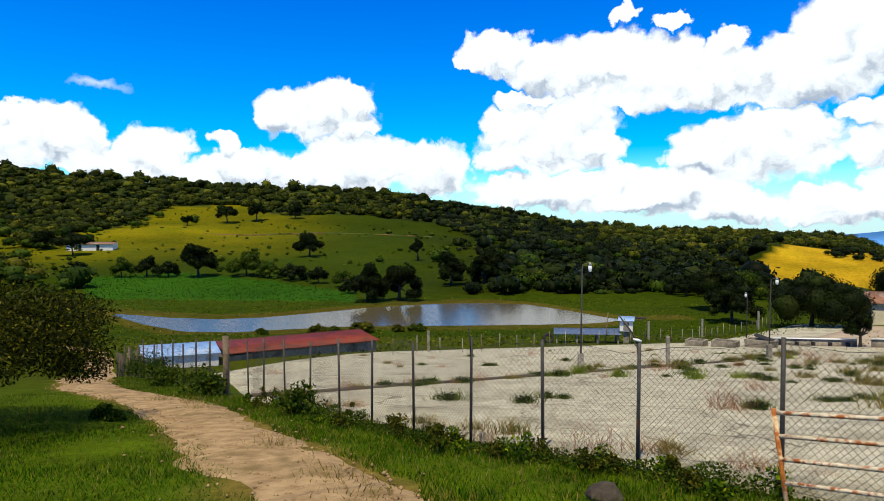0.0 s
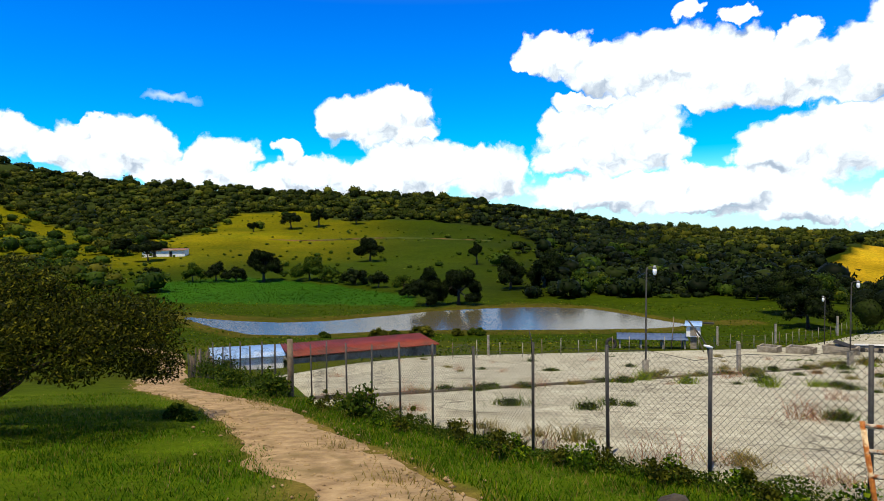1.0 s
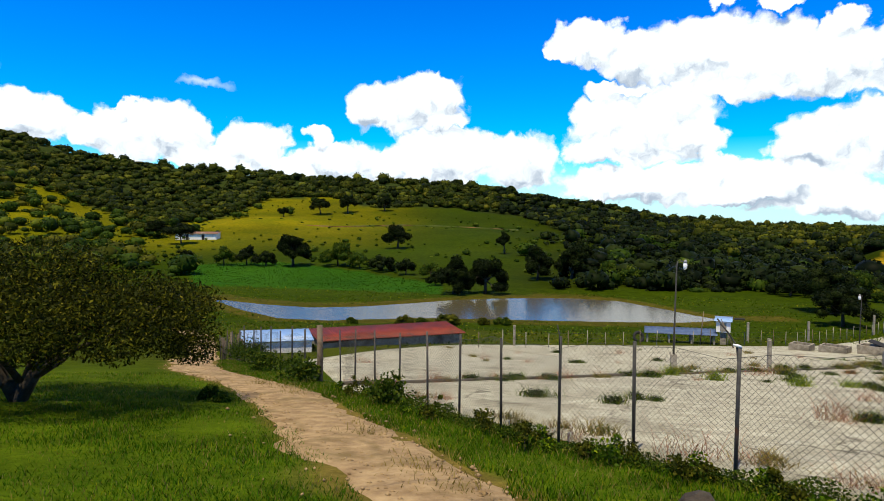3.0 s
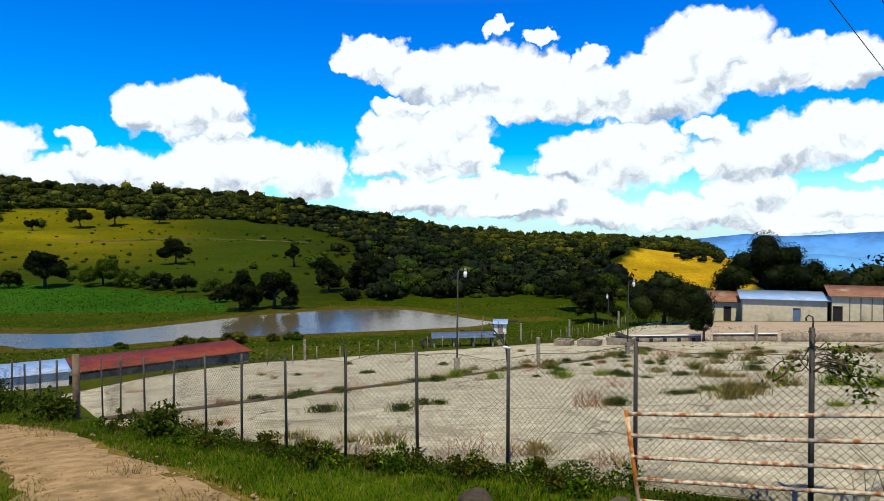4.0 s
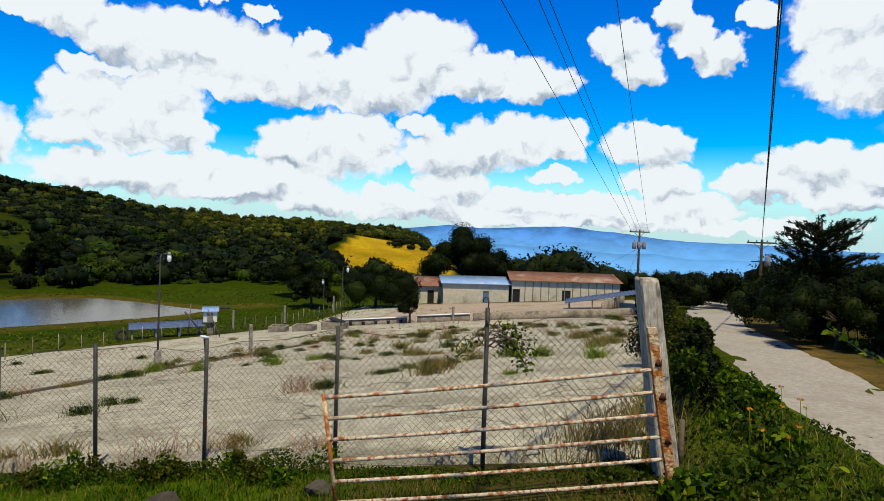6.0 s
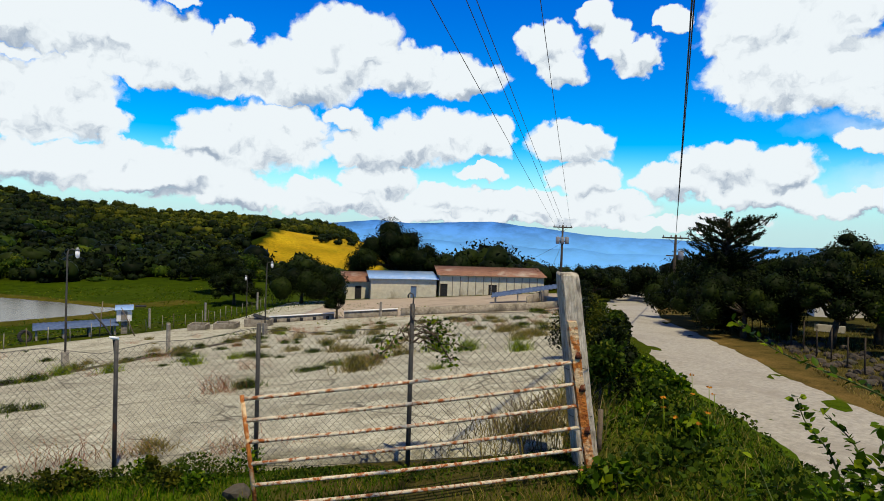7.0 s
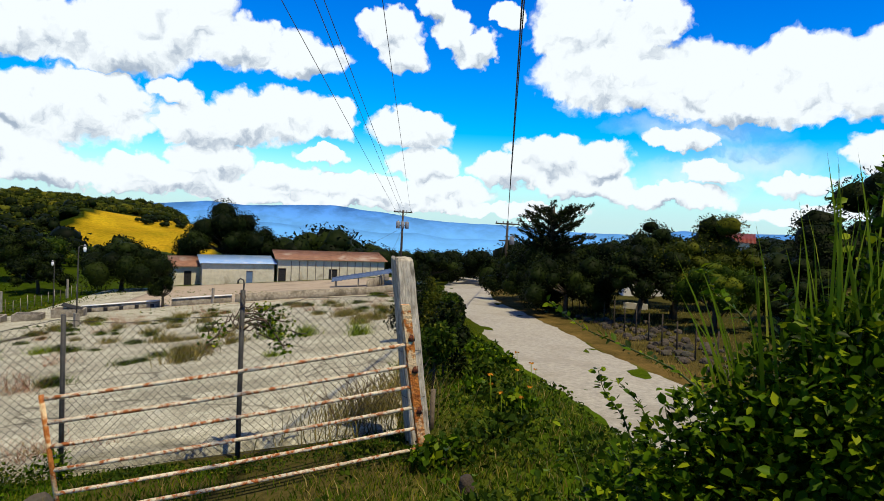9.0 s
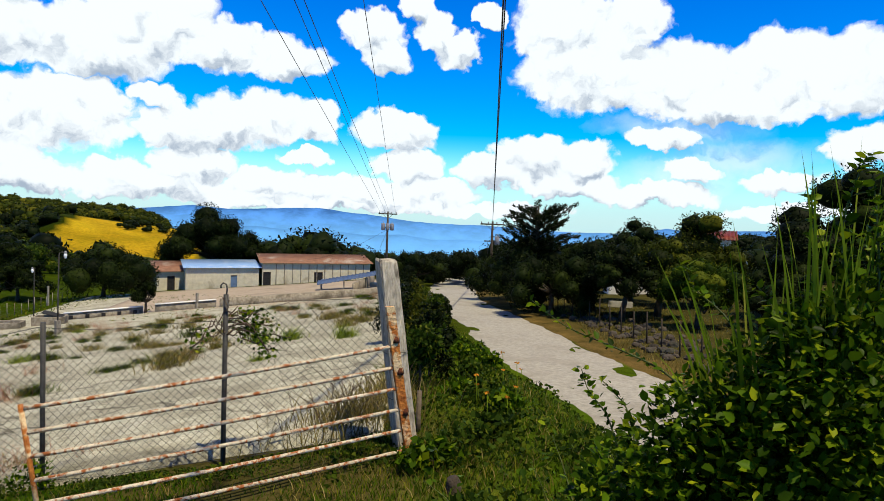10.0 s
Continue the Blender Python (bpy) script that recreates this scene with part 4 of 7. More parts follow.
# scattered trees and scrub on the pasture
for k in range(2900):
    b = rng.uniform(-52, 31) if k < 900 else rng.uniform(3, 31)
    e = wood_edge(b)
    d = rng.uniform(150, e) if b < 2 else rng.uniform(122 / math.cos(radians(b)), e)
    x, y = d * math.sin(radians(b)), d * math.cos(radians(b))
    thin = 0.12 if -25 < b < 0 else 1.0 if b < -30 else (0.45 if b > 4 else 0.42)
    if rng.random() > thin or inside(x, y, FIELD) or y < 119:
        continue
    if (b > 26 and d > 205) or (-33.5 < b < -25.5 and 170 < d < 268):
        continue
    big = 0.5 if b < -25 else 0.25
    # most scrub here takes the dark leaves that hold the cloud's shade
    (shaded_trees if b > 1 and rng.random() < 0.8 else scrub).append((x, y, rng.uniform(4.5, 9) if rng.random() < big else rng.uniform(1.6, 4.5)))
# large trees that stand close together over the bright western pasture
for k in range(210):
    b = rng.uniform(-53, -32.5)
    d = rng.uniform(185, wood_edge(b) + 10)
    x, y = d * math.sin(radians(b)), d * math.cos(radians(b))
    if y > 119 and not inside(x, y, FIELD) and not (b > -34 and 190 < d < 262) and noise.noise((x * 0.02, y * 0.02, 6)) > -0.28:
        (bright if rng.random() < 0.45 else scrub).append((x, y, rng.uniform(6.0, 10.5)))
far_wood("hill_wood", wood, L_FOREST, "dense dark green woodland over the hill crest", 1)
far_wood("hill_wood_light", bright, L_OLIVE, "lighter yellow-green trees among the woodland", 2)
far_wood("hill_scrub", scrub, L_HEDGE, "scattered green scrub on the hill pasture", 3, 90)
far_wood("hill_thicket", shaded_trees, L_DARK, "dark green thicket above the pond, cloud shade in its leaf colour", 4, 74)

# low shrubs that dot the pasture
dots = []
for _ in range(420):
    b = rng.uniform(-36, 8)
    d = rng.uniform(150, wood_edge(b) - 5)
    x, y = d * math.sin(radians(b)), d * math.cos(radians(b))
    if not inside(x, y, FIELD) and y > 122:
        dots.append((x, y, rng.uniform(0.7, 2.2)))
far_wood("pasture_shrubs", dots, L_HEDGE, "small shrubs dotted over the hill pasture", 14, 34)
# rows of the crop field
C = []
for _ in range(9000):
    x, y = rng.uniform(-92, -14), rng.uniform(112, 168)
    y = round(y / 1.3) * 1.3 + rng.normal() * 0.12
    if inside(x, y, FIELD):
        C.append((x, y, ground_z(x, y) + rng.uniform(0.05, 0.25)))
V, F = leaf_quads(np.array(C), 0.32, 0.18, rng)
tagged(new("crop_rows", mesh_np("crop_rows", V, F, G_CROP)), "bright green young crop in rows", "crop", kind="stuff")

hp = [(-150, 250), (-130.3, 271), (-118, 287), (-104, 289), (-89, 288), (-62, 305), (-40, 307), (-23, 307), (-5, 309)]
strip("hill_path", hp, 1.0, REDEARTH, 0.3, "reddish earth path cut across the hill pasture", "path", 0.5)


# ---- chain-link fence, gate and its post ----
def on_ground(pts):
    return [(x, y, ground_z(x, y)) for x, y in pts]


def chain_link(parent, line, low, high, pitch, wire, seed):
    """Woven wire as two sets of slanting strands along a line of (x, y), with a line wire on top."""
    r = np.random.default_rng(seed)
    L = np.array(line, dtype=float)
    s = np.concatenate([[0], np.cumsum(np.hypot(*np.diff(L, axis=0).T))])
    G = np.array([ground_z(x, y) for x, y in L])
    total, H = s[-1], high - low

    def at(q, h):
        q = min(max(q, 0), total)
        sag = 0.05 * math.sin(q * 2.1) + 0.03 * math.sin(q * 5.3 + 1)
        bulge = 0.03 * math.sin(q * 3.7 + h * 2)
        return (np.interp(q, s, L[:, 0]) + bulge, np.interp(q, s, L[:, 1]) + bulge, np.interp(q, s, G) + low + h * (1 + sag / H * (h / H)))

    strands = []
    for way in (1, -1):
        for k in range(int((total + H) / pitch)):
            q0 = k * pitch - (H if way > 0 else 0)
            pts = [at(q0 + way * h + r.normal() * 0.004, h) for h in np.linspace(0, H, 7) if -0.01 <= q0 + way * h <= total + 0.01]
            if len(pts) > 1:
                strands.append(tube(pts, wire, 3, caps=False))
    part("wire_mesh", tubes_mesh("wire_mesh", strands, WIRE), None, parent, "sagging galvanised diamond wire mesh")
    for h in (0.02, H):
        part("line_wire", tubes_mesh("line_wire", [tube([at(q, h) for q in np.arange(0, total, 0.6)], wire * 1.3, 4)], WIRE), None, parent)


def fence_post(parent, x, y, high, radius, lean=(0, 0), mat=None):
    g = ground_z(x, y)
    V = tube([(x, y, g - 0.3), (x + lean[0] * 0.5, y + lean[1] * 0.5, g + high * 0.5), (x + lean[0], y + lean[1], g + high)], [radius * 1.05, radius, radius], 8)
    return part("post", tubes_mesh("post", [V], mat or STEEL), None, parent)


FENCE = [(5.85, 3.75), (4.45, 4.93), (3.48, 6.36), (2.41, 7.66), (1.37, 8.47), (0.42, 9.25), (-0.48, 10.45), (-1.32, 11.6), (-2.1, 12.7), (-2.98, 14.0), (-3.8, 15.0), (-4.6, 16.0), (-5.3, 17.0)]
fence = empty("chain_link_fence", 0, 0, 0, "grey chain-link fence on dark steel posts along the patio", "fence")
for k, (x, y) in enumerate(FENCE):
    if k == 0:
        continue
    fence_post(fence, x, y, 1.72 if k == 1 else 1.58 + 0.03 * ((k * 7) % 3), 0.024 if k < 5 else 0.022, (0.02 * math.sin(k * 3), 0.02 * math.cos(k * 5)))
chain_link(fence, FENCE, 0.05, 1.52, 0.078, 0.0022, 5)
# bent top of the tall post
x, y = FENCE[1]
g = ground_z(x, y) + 1.72
part("post_hook", tubes_mesh("post_hook", [tube([(x, y, g - 0.05), (x + 0.01, y, g + 0.06), (x, y, g + 0.10), (x - 0.03, y + 0.01, g + 0.115), (x - 0.05, y + 0.02, g + 0.09), (x - 0.045, y + 0.02, g + 0.065)], 0.008, 6)], STEEL), None, fence)

# a bent rod with a white lamp on one post, a bare rod on another
x, y = FENCE[3]
g = ground_z(x, y) + 1.58
part("bent_rod", tubes_mesh("bent_rod", [tube([(x, y, g - 0.2), (x - 0.02, y, g + 0.02), (x - 0.10, y, g + 0.15), (x - 0.24, y + 0.02, g + 0.34)], 0.010, 5)], STEEL), None, fence)
part("small_lamp", tubes_mesh("small_lamp", [tube([(x - 0.07, y - 0.02, g + 0.045), (x - 0.02, y - 0.02, g + 0.03), (x + 0.03, y - 0.02, g + 0.015)], [0.010, 0.020, 0.015], 8)], GLASS), None, fence, "small white lamp on the fence post")
x, y = FENCE[5]
g = ground_z(x, y) + 1.58
part("bare_rod", tubes_mesh("bare_rod", [tube([(x, y, g - 0.2), (x - 0.01, y, g + 0.1), (x - 0.04, y, g + 0.24)], 0.009, 5)], STEEL), None, fence)

FENCE2 = [(-6.2, 17.8), (-7.1, 19.0), (-8.0, 20.2), (-8.9, 21.4), (-9.8, 22.6), (-10.7, 23.8), (-11.6, 25.0), (-12.6, 26.3), (-13.5, 27.6), (-14.5, 29.0), (-15.5, 30.3), (-16.5, 31.6)]
fence2 = empty("chain_link_fence", 0, 0, 0, "rusty chain-link fence on thin posts beside the earth track", "fence")
for k, (x, y) in enumerate(FENCE2[1:]):
    fence_post(fence2, x, y, 1.55 + 0.1 * math.sin(k * 2.3), 0.03, (0.05 * math.sin(k * 3), 0.03))
chain_link(fence2, [FENCE[-1]] + FENCE2, 0.05, 1.35, 0.12, 0.0022, 6)
corner = empty("corner_post", *on_ground(FENCE2[:1])[0], "thick weathered timber corner post in the fence", "post")
part("timber", tubes_mesh("timber", [tube([(0, 0, -0.3), (0.02, 0, 0.8), (0, 0.02, 1.7)], [0.10, 0.09, 0.085], 9)], WOOD), None, corner)

# old stakes at the end of the fence
for k in range(9):
    x, y = -14.6 - 0.36 * k + 0.2 * math.sin(k * 4), 30.2 + 0.42 * k
    st = empty("fence_stake", x, y, ground_z(x, y), "leaning grey wooden stake at the fence end", "stake", "stakes at the fence end")
    h = 1.25 + 0.45 * abs(math.sin(k * 2.7))
    part("stake", tubes_mesh("stake", [tube([(0, 0, -0.2), (0.03 * math.sin(k), 0.02, h * 0.6), (0.09 * math.sin(k * 1.9), 0.03, h)], [0.07, 0.06, 0.05], 6)], WOOD), None, st)

# the rusty gate, swung against the fence
GR, GL = Vector((4.90, 3.27, 0)), Vector((2.60, 4.84, 0))
gate = empty("field_gate", GR.x, GR.y, 0, "rusty white-painted tubular steel field gate, sagging", "gate")
along_gate = (GL - GR)
reach = along_gate.length
way = along_gate.normalized()


def gate_point(s, z):
    return (way.x * s, way.y * s, z)


TOP_R, TOP_L, BOT_R, BOT_L = 1.89, 1.58, 0.72, 0.50
for k in range(7):
    q = k / 6
    zr, zl = TOP_R + (BOT_R - TOP_R) * q, TOP_L + (BOT_L - TOP_L) * q
    sl = reach - 0.13 * q
    pts = [gate_point(-0.05 - 0.20 * q + (sl + 0.05 + 0.20 * q) * u, zr + (zl - zr) * u - 0.015 * math.sin(math.pi * u)) for u in np.linspace(0, 1, 12)]
    part("bar", tubes_mesh("bar", [tube(pts, 0.0175, 8)], RUSTY), None, gate, "white bar with rust patches")
part("end_stile", tubes_mesh("end_stile", [tube([gate_point(reach + 0.02, TOP_L + 0.03), gate_point(reach - 0.05, 1.1), gate_point(reach - 0.14, BOT_L - 0.06)], 0.019, 8)], RUST), None, gate, "bent rusty end tube")
bm = bmesh.new()
rows = [(0.06, TOP_R + 0.36), (-0.03, 1.7), (-0.12, 1.2), (-0.21, 0.75), (-0.24, BOT_R - 0.1)]
nrm = Vector((-way.y, way.x, 0))
rings = []
for sq, z in rows:
    c = Vector(gate_point(sq - 0.03, z))
    rings.append([bm.verts.new(c + way * dx + nrm * dy) for dx, dy in ((-0.045, -0.02), (0.035, -0.02), (0.035, 0.03), (-0.045, 0.03))])
for ra, rb in zip(rings, rings[1:]):
    for q in range(4):
        bm.faces.new((ra[q], ra[(q + 1) % 4], rb[(q + 1) % 4], rb[q]))
bm.faces.new(rings[0]), bm.faces.new(rings[-1][::-1])
bmesh.ops.recalc_face_normals(bm, faces=bm.faces)
part("hinge_stile", bm, RUST, gate, "rusty orange flat hinge bar")
for z in (TOP_R + 0.06, 1.66, 1.28, 0.8):
    u = (TOP_R - z) / (TOP_R - BOT_R)
    part("hinge", tubes_mesh("hinge", [tube([gate_point(-0.05 - 0.2 * u, z - 0.03), gate_point(-0.05 - 0.2 * u, z + 0.03)], [0.045, 0.036], 7)], RUSTDARK), None, gate)

gp = empty("gate_post", 5.30, 3.65, ground_z(5.30, 3.65), "tall grey weathered concrete gate post with peeling whitewash, leaning", "post", turn=-33)
bm = bmesh.new()
for k, z in enumerate((-0.4, 0.1, 0.4, 0.7, 0.95, 1.2, 1.45, 1.7, 1.84, 1.88, 1.90)):
    dx, dy = 0.24 * (1 - z / 1.88), -0.094 * (1 - z / 1.88)
    w = 0.102 - 0.006 * z - (0.018 if k == 10 else 0.004 if k == 9 else 0)
    ring = [bm.verts.new((dx + sx * w * (1 + 0.07 * noise.noise((k * 0.9, sx * 2, sy))), dy + sy * w * (1 + 0.07 * noise.noise((k * 0.9, sx, sy * 2 + 5))), z + (0.025 * noise.noise((sx * 3, sy * 3, 4)) if k > 7 else 0)))
            for sx, sy in ((-1, -0.86), (-0.86, -1), (0, -1.02), (0.86, -1), (1, -0.86), (1, 0.86), (0.86, 1), (-0.86, 1), (-1, 0.86))]
    if k:
        for q in range(9):
            bm.faces.new((last[q], last[(q + 1) % 9], ring[(q + 1) % 9], ring[q]))
    last = ring
bm.faces.new(last)
part("shaft", bm, OLDPOST, gp)
for z in (0.55, 1.0):
    u = 1 - z / 1.88
    part("tie_wire", tubes_mesh("tie_wire", [tube([(0.24 * u + 0.125 * math.cos(a), -0.094 * u + 0.125 * math.sin(a), z + 0.012 * math.sin(a * 3)) for a in np.linspace(0, 6.2, 16)], 0.003, 4)], WIRE), None, gp)


# ---- sheds, lamps and walls beyond the patio ----
def sheet_roof(name, parent, a, b, c, d, ribs, mat, thick=0.05, wave=0.035, label=""):
    """A corrugated sheet between the eave a-b and the top edge d-c (points with z)."""
    a, b, c, d = (np.array(p, dtype=float) for p in (a, b, c, d))
    n = ribs * 4
    V = []
    for v in (0, 1):
        for k in range(n + 1):
            u = k / n
            p = (a * (1 - u) + b * u) * (1 - v) + (d * (1 - u) + c * u) * v
            V.append(p + (0, 0, wave * math.cos(k * math.pi / 2)))
    top = len(V)
    V += [p - (0, 0, thick) for p in V[:top]]
    m = n + 1
    F = [(k, k + 1, m + k + 1, m + k) for k in range(n)] + [(top + m + k, top + m + k + 1, top + k + 1, top + k) for k in range(n)]
    F += [(top + k, top + k + 1, k + 1, k) for k in range(n)] + [(m + k, m + k + 1, top + m + k + 1, top + m + k) for k in range(n)]
    F += [(0, m, top + m, top), (n, top + n, top + m + n, m + n)]
    return part(name, mesh_np(name, V, np.array(F), mat), None, parent, label)


def building(name, corner, end, depth, wall_low, eave, top, wall, roof, label, ribs=40, overhang=0.4, pieces=(), cat="building", end_drop=0.0, top_drop=None, wave=0.035):
    """A long shed whose front runs from corner to end (x, y); its roof falls to the front."""
    c, e = Vector((*corner, 0)), Vector((*end, 0))
    run = e - c
    length = run.length
    ob = new(name)
    back = Vector((-run.y, run.x, 0)).normalized()
    if back.dot(c) < 0:
        back = -back
    ang = math.degrees(math.atan2(run.y, run.x))
    flip = 1 if Vector((-math.sin(radians(ang)), math.cos(radians(ang)), 0)).dot(back) > 0 else -1
    ob.matrix_world = pose(c.x, c.y, wall_low, 0, 0, ang)
    tagged(ob, label, cat)
    h, t = eave - wall_low, top - wall_low
    wall_h, wall_t = h - max(0.0, end_drop), t - max(0.0, end_drop if top_drop is None else top_drop)
    y = lambda v: flip * v
    # front, back and end walls with thickness; openings are cut as gaps between wall pieces
    gaps = sorted((s, w, g) for s, w, g, _, _ in pieces)
    bm, at = bmesh.new(), 0.0
    for s, w, g in gaps:
        box(bm, at, s, *sorted((y(0), y(0.18))), -0.8, wall_h)
        box(bm, s, s + w, *sorted((y(0), y(0.18))), g, wall_h)
        at = s + w
    box(bm, at, length, *sorted((y(0), y(0.18))), -0.8, wall_h)
    part("front_wall", bm, wall, ob)
    part("back_wall", boxed(0, length, *sorted((y(depth - 0.18), y(depth))), -0.8, wall_t), wall, ob)
    for x0, x1 in ((0.0, 0.18), (length - 0.18, length)):
        bm = bmesh.new()
        vs = [bm.verts.new((x, yy, z)) for x in (x0, x1) for yy, z in ((y(0.18), -0.8), (y(depth - 0.18), -0.8), (y(depth - 0.18), wall_t), (y(0.18), wall_h))]
        for f in ((0, 1, 2, 3), (7, 6, 5, 4), (0, 4, 5, 1), (1, 5, 6, 2), (2, 6, 7, 3), (3, 7, 4, 0)):
            bm.faces.new([vs[q] for q in f])
        bmesh.ops.recalc_face_normals(bm, faces=bm.faces)
        part("end_wall", bm, wall, ob)
    o = overhang
    sheet_roof("roof", ob, (-o, y(-o), h + 0.06), (length + o, y(-o), h + 0.06 - end_drop), (length + o, y(depth + o), t + 0.12 - (end_drop if top_drop is None else top_drop)), (-o, y(depth + o), t + 0.12), ribs, roof, 0.05, wave)
    for s, w, g, kind, mt in pieces:
        d = part(kind, boxed(s, s + w, *sorted((y(0.06), y(0.11))), -0.1 if kind == "door" else g * 0.3, g), mt, ob)
        part("frame", box(box(boxed(s - 0.06, s, *sorted((y(-0.02), y(0.12))), -0.1, g), s + w, s + w + 0.06, *sorted((y(-0.02), y(0.12))), -0.1, g), s - 0.06, s + w + 0.06, *sorted((y(-0.02), y(0.12))), g, g + 0.07), WOOD, d)
    return ob, length, flip


# low animal shed with the red roof, and its blue-roofed neighbour
building("animal_shed", (-14.75, 42.93), (-5.2, 49.06), 3.4, -6.3, -5.42, -5.15, BLOCK, REDTIN, "low block animal shed under a red rusty tin roof", 46, 0.2, end_drop=0.16, top_drop=0.12, cat="shed")
bs, ln, fl = building("store_shed", (-19.0, 39.55), (-14.95, 41.6), 2.8, -6.0, -5.02, -4.78, WHITE, BLUETIN, "small white store with a pale blue tin roof", 12, 0.15, ((0.7, 0.45, 0.8, "door", BLACK),), cat="shed", end_drop=0.08, wave=0.008)

# far works: white hall with a blue roof and the long cream hall with a rusty roof
hall, ln, fl = building("blue_roof_hall", (56.2, 75.2), (64.6, 69.9), 5, -8.75, -5.55, -4.85, PALE, BLUETIN, "cream-walled hall with a pale blue tin roof", 40, 0.35, ((6.0, 0.95, 2.1, "door", BLUEDOOR),))
for k in range(9):
    part("wall_rib", boxed(0.9 + k, 1.0 + k, *sorted((fl * -0.04, fl * 0.02)), -0.6, 3.1), PALE, hall)
hall2, ln, fl = building("long_hall", (65.0, 69.6), (78.0, 59.9), 5, -8.2, -4.85, -3.9, PALE, RUSTTIN, "long cream works hall with a rust-streaked tin roof", 60, 0.4, ((0.15, 1.0, 2.0, "door", BLACK), (7.6, 1.2, 2.0, "door", BLACK)))
for k in range(12):
    part("wall_rib", boxed(1.9 + k * 1.2, 2.02 + k * 1.2, *sorted((fl * -0.06, fl * 0.02)), -0.6, 3.2), BLOCK, hall2)
hut, ln, fl = building("tin_hut", (54.6, 79.3), (59.0, 77.0), 5, -8.9, -6.3, -5.3, PALE, RUSTTIN, "small cream hut with a rusty hipped tin roof", 20, 0.4, ((1.4, 0.9, 1.9, "door", BLACK),))
barn, ln, fl = building("far_barn", (82.2, 76.5), (85.4, 73.0), 4, -7.8, -4.5, -3.5, WHITE, BLUETIN, "distant barn with a blue tin roof", 24, 0.3)

# open canopy in front of the long hall
can = empty("canopy", 58.0, 46.3, -7.6, "long open lean-to with a dark blue sheet roof", "canopy", turn=-51)
sheet_roof("roof", can, (-4.6, -1.2, 2.25), (7.0, -1.2, 4.45), (7.0, 1.4, 4.7), (-4.6, 1.4, 2.5), 26, PANEL)
for k in range(5):
    for yy in (-1.0, 1.1):
        x = -4.2 + k * 2.6
        part("post", boxed(x, x + 0.12, yy, yy + 0.12, -1.0, 2.25 + (x + 4.6) * 0.19 + (0.2 if yy > 0 else 0)), POSTC, can)
part("back_wall", boxed(1.5, 7.0, 1.2, 1.3, -1.0, 2.4), WHITE, can)

# retaining walls at the edge of the yard
def low_wall(name, a, b, high, thick, mat, label, cap=None, posts=0):
    run = Vector((b[0] - a[0], b[1] - a[1], 0))
    n = max(2, int(run.length / 1.5))
    V = []
    nrm = Vector((-run.y, run.x, 0)).normalized() * thick / 2
    for q in range(n + 1):
        u = q / n
        x, y = a[0] + run.x * u, a[1] + run.y * u
        g = ground_z(x, y)
        V += [(x - nrm.x, y - nrm.y, g - 0.3), (x - nrm.x, y - nrm.y, g + high), (x + nrm.x, y + nrm.y, g + high), (x + nrm.x, y + nrm.y, g - 0.3)]
    F = [(4 * q + e, 4 * q + (e + 1) % 4, 4 * q + 4 + (e + 1) % 4, 4 * q + 4 + e) for q in range(n) for e in range(4)] + [(3, 2, 1, 0), (4 * n, 4 * n + 1, 4 * n + 2, 4 * n + 3)]
    ob = tagged(new(name), label, "wall")
    part("wall_body", mesh_np("wall_body", V, np.array(F), mat), None, ob)
    if cap:
        C = [(x, y, z + (0.08 if k % 4 in (1, 2) else high + 0.3 + 0.003)) for k, (x, y, z) in enumerate(V)]
        C = [(x + (nrm.x if k % 4 > 1 else -nrm.x) * 0.5, y + (nrm.y if k % 4 > 1 else -nrm.y) * 0.5, z) for k, (x, y, z) in enumerate(C)]
        part("coping", mesh_np("coping", C, np.array(F), cap), None, ob, "white painted coping")
    # black boxes added on the wall face imitate the shade below the coping
    for q in range(posts):
        u = (q + 0.5) / posts
        x, y = a[0] + run.x * u, a[1] + run.y * u
        bm = bmesh.new()
        m = pose(x - nrm.x * 1.2, y - nrm.y * 1.2, ground_z(x, y) + high / 2 - 0.1, 0, 0, math.degrees(math.atan2(run.y, run.x))) @ Matrix.Diagonal((0.3, 0.06, high * 0.7, 1))
        bmesh.ops.create_cube(bm, size=1, matrix=m)
        part("opening_shadow_box", bm, BLACK, ob)
    return ob


low_wall("white_bench_wall", (28.3, 53.3), (33.0, 49.6), 0.62, 0.3, BLOCK, "low grey wall with black shade boxes below a white coping", WHITE, 5)
low_wall("white_bench_wall", (33.6, 48.8), (37.4, 45.6), 0.72, 0.3, BLOCK, "low grey wall with a flat white coping beside the tree", WHITE)
low_wall("block_wall", (37.6, 45.4), (50.5, 35.6), 0.8, 0.25, BLOCK, "rough grey block retaining wall below the yard")
low_wall("block_wall", (50.8, 41.0), (66, 50.0), 1.2, 0.25, BLOCK, "grey block wall that climbs to the canopy")

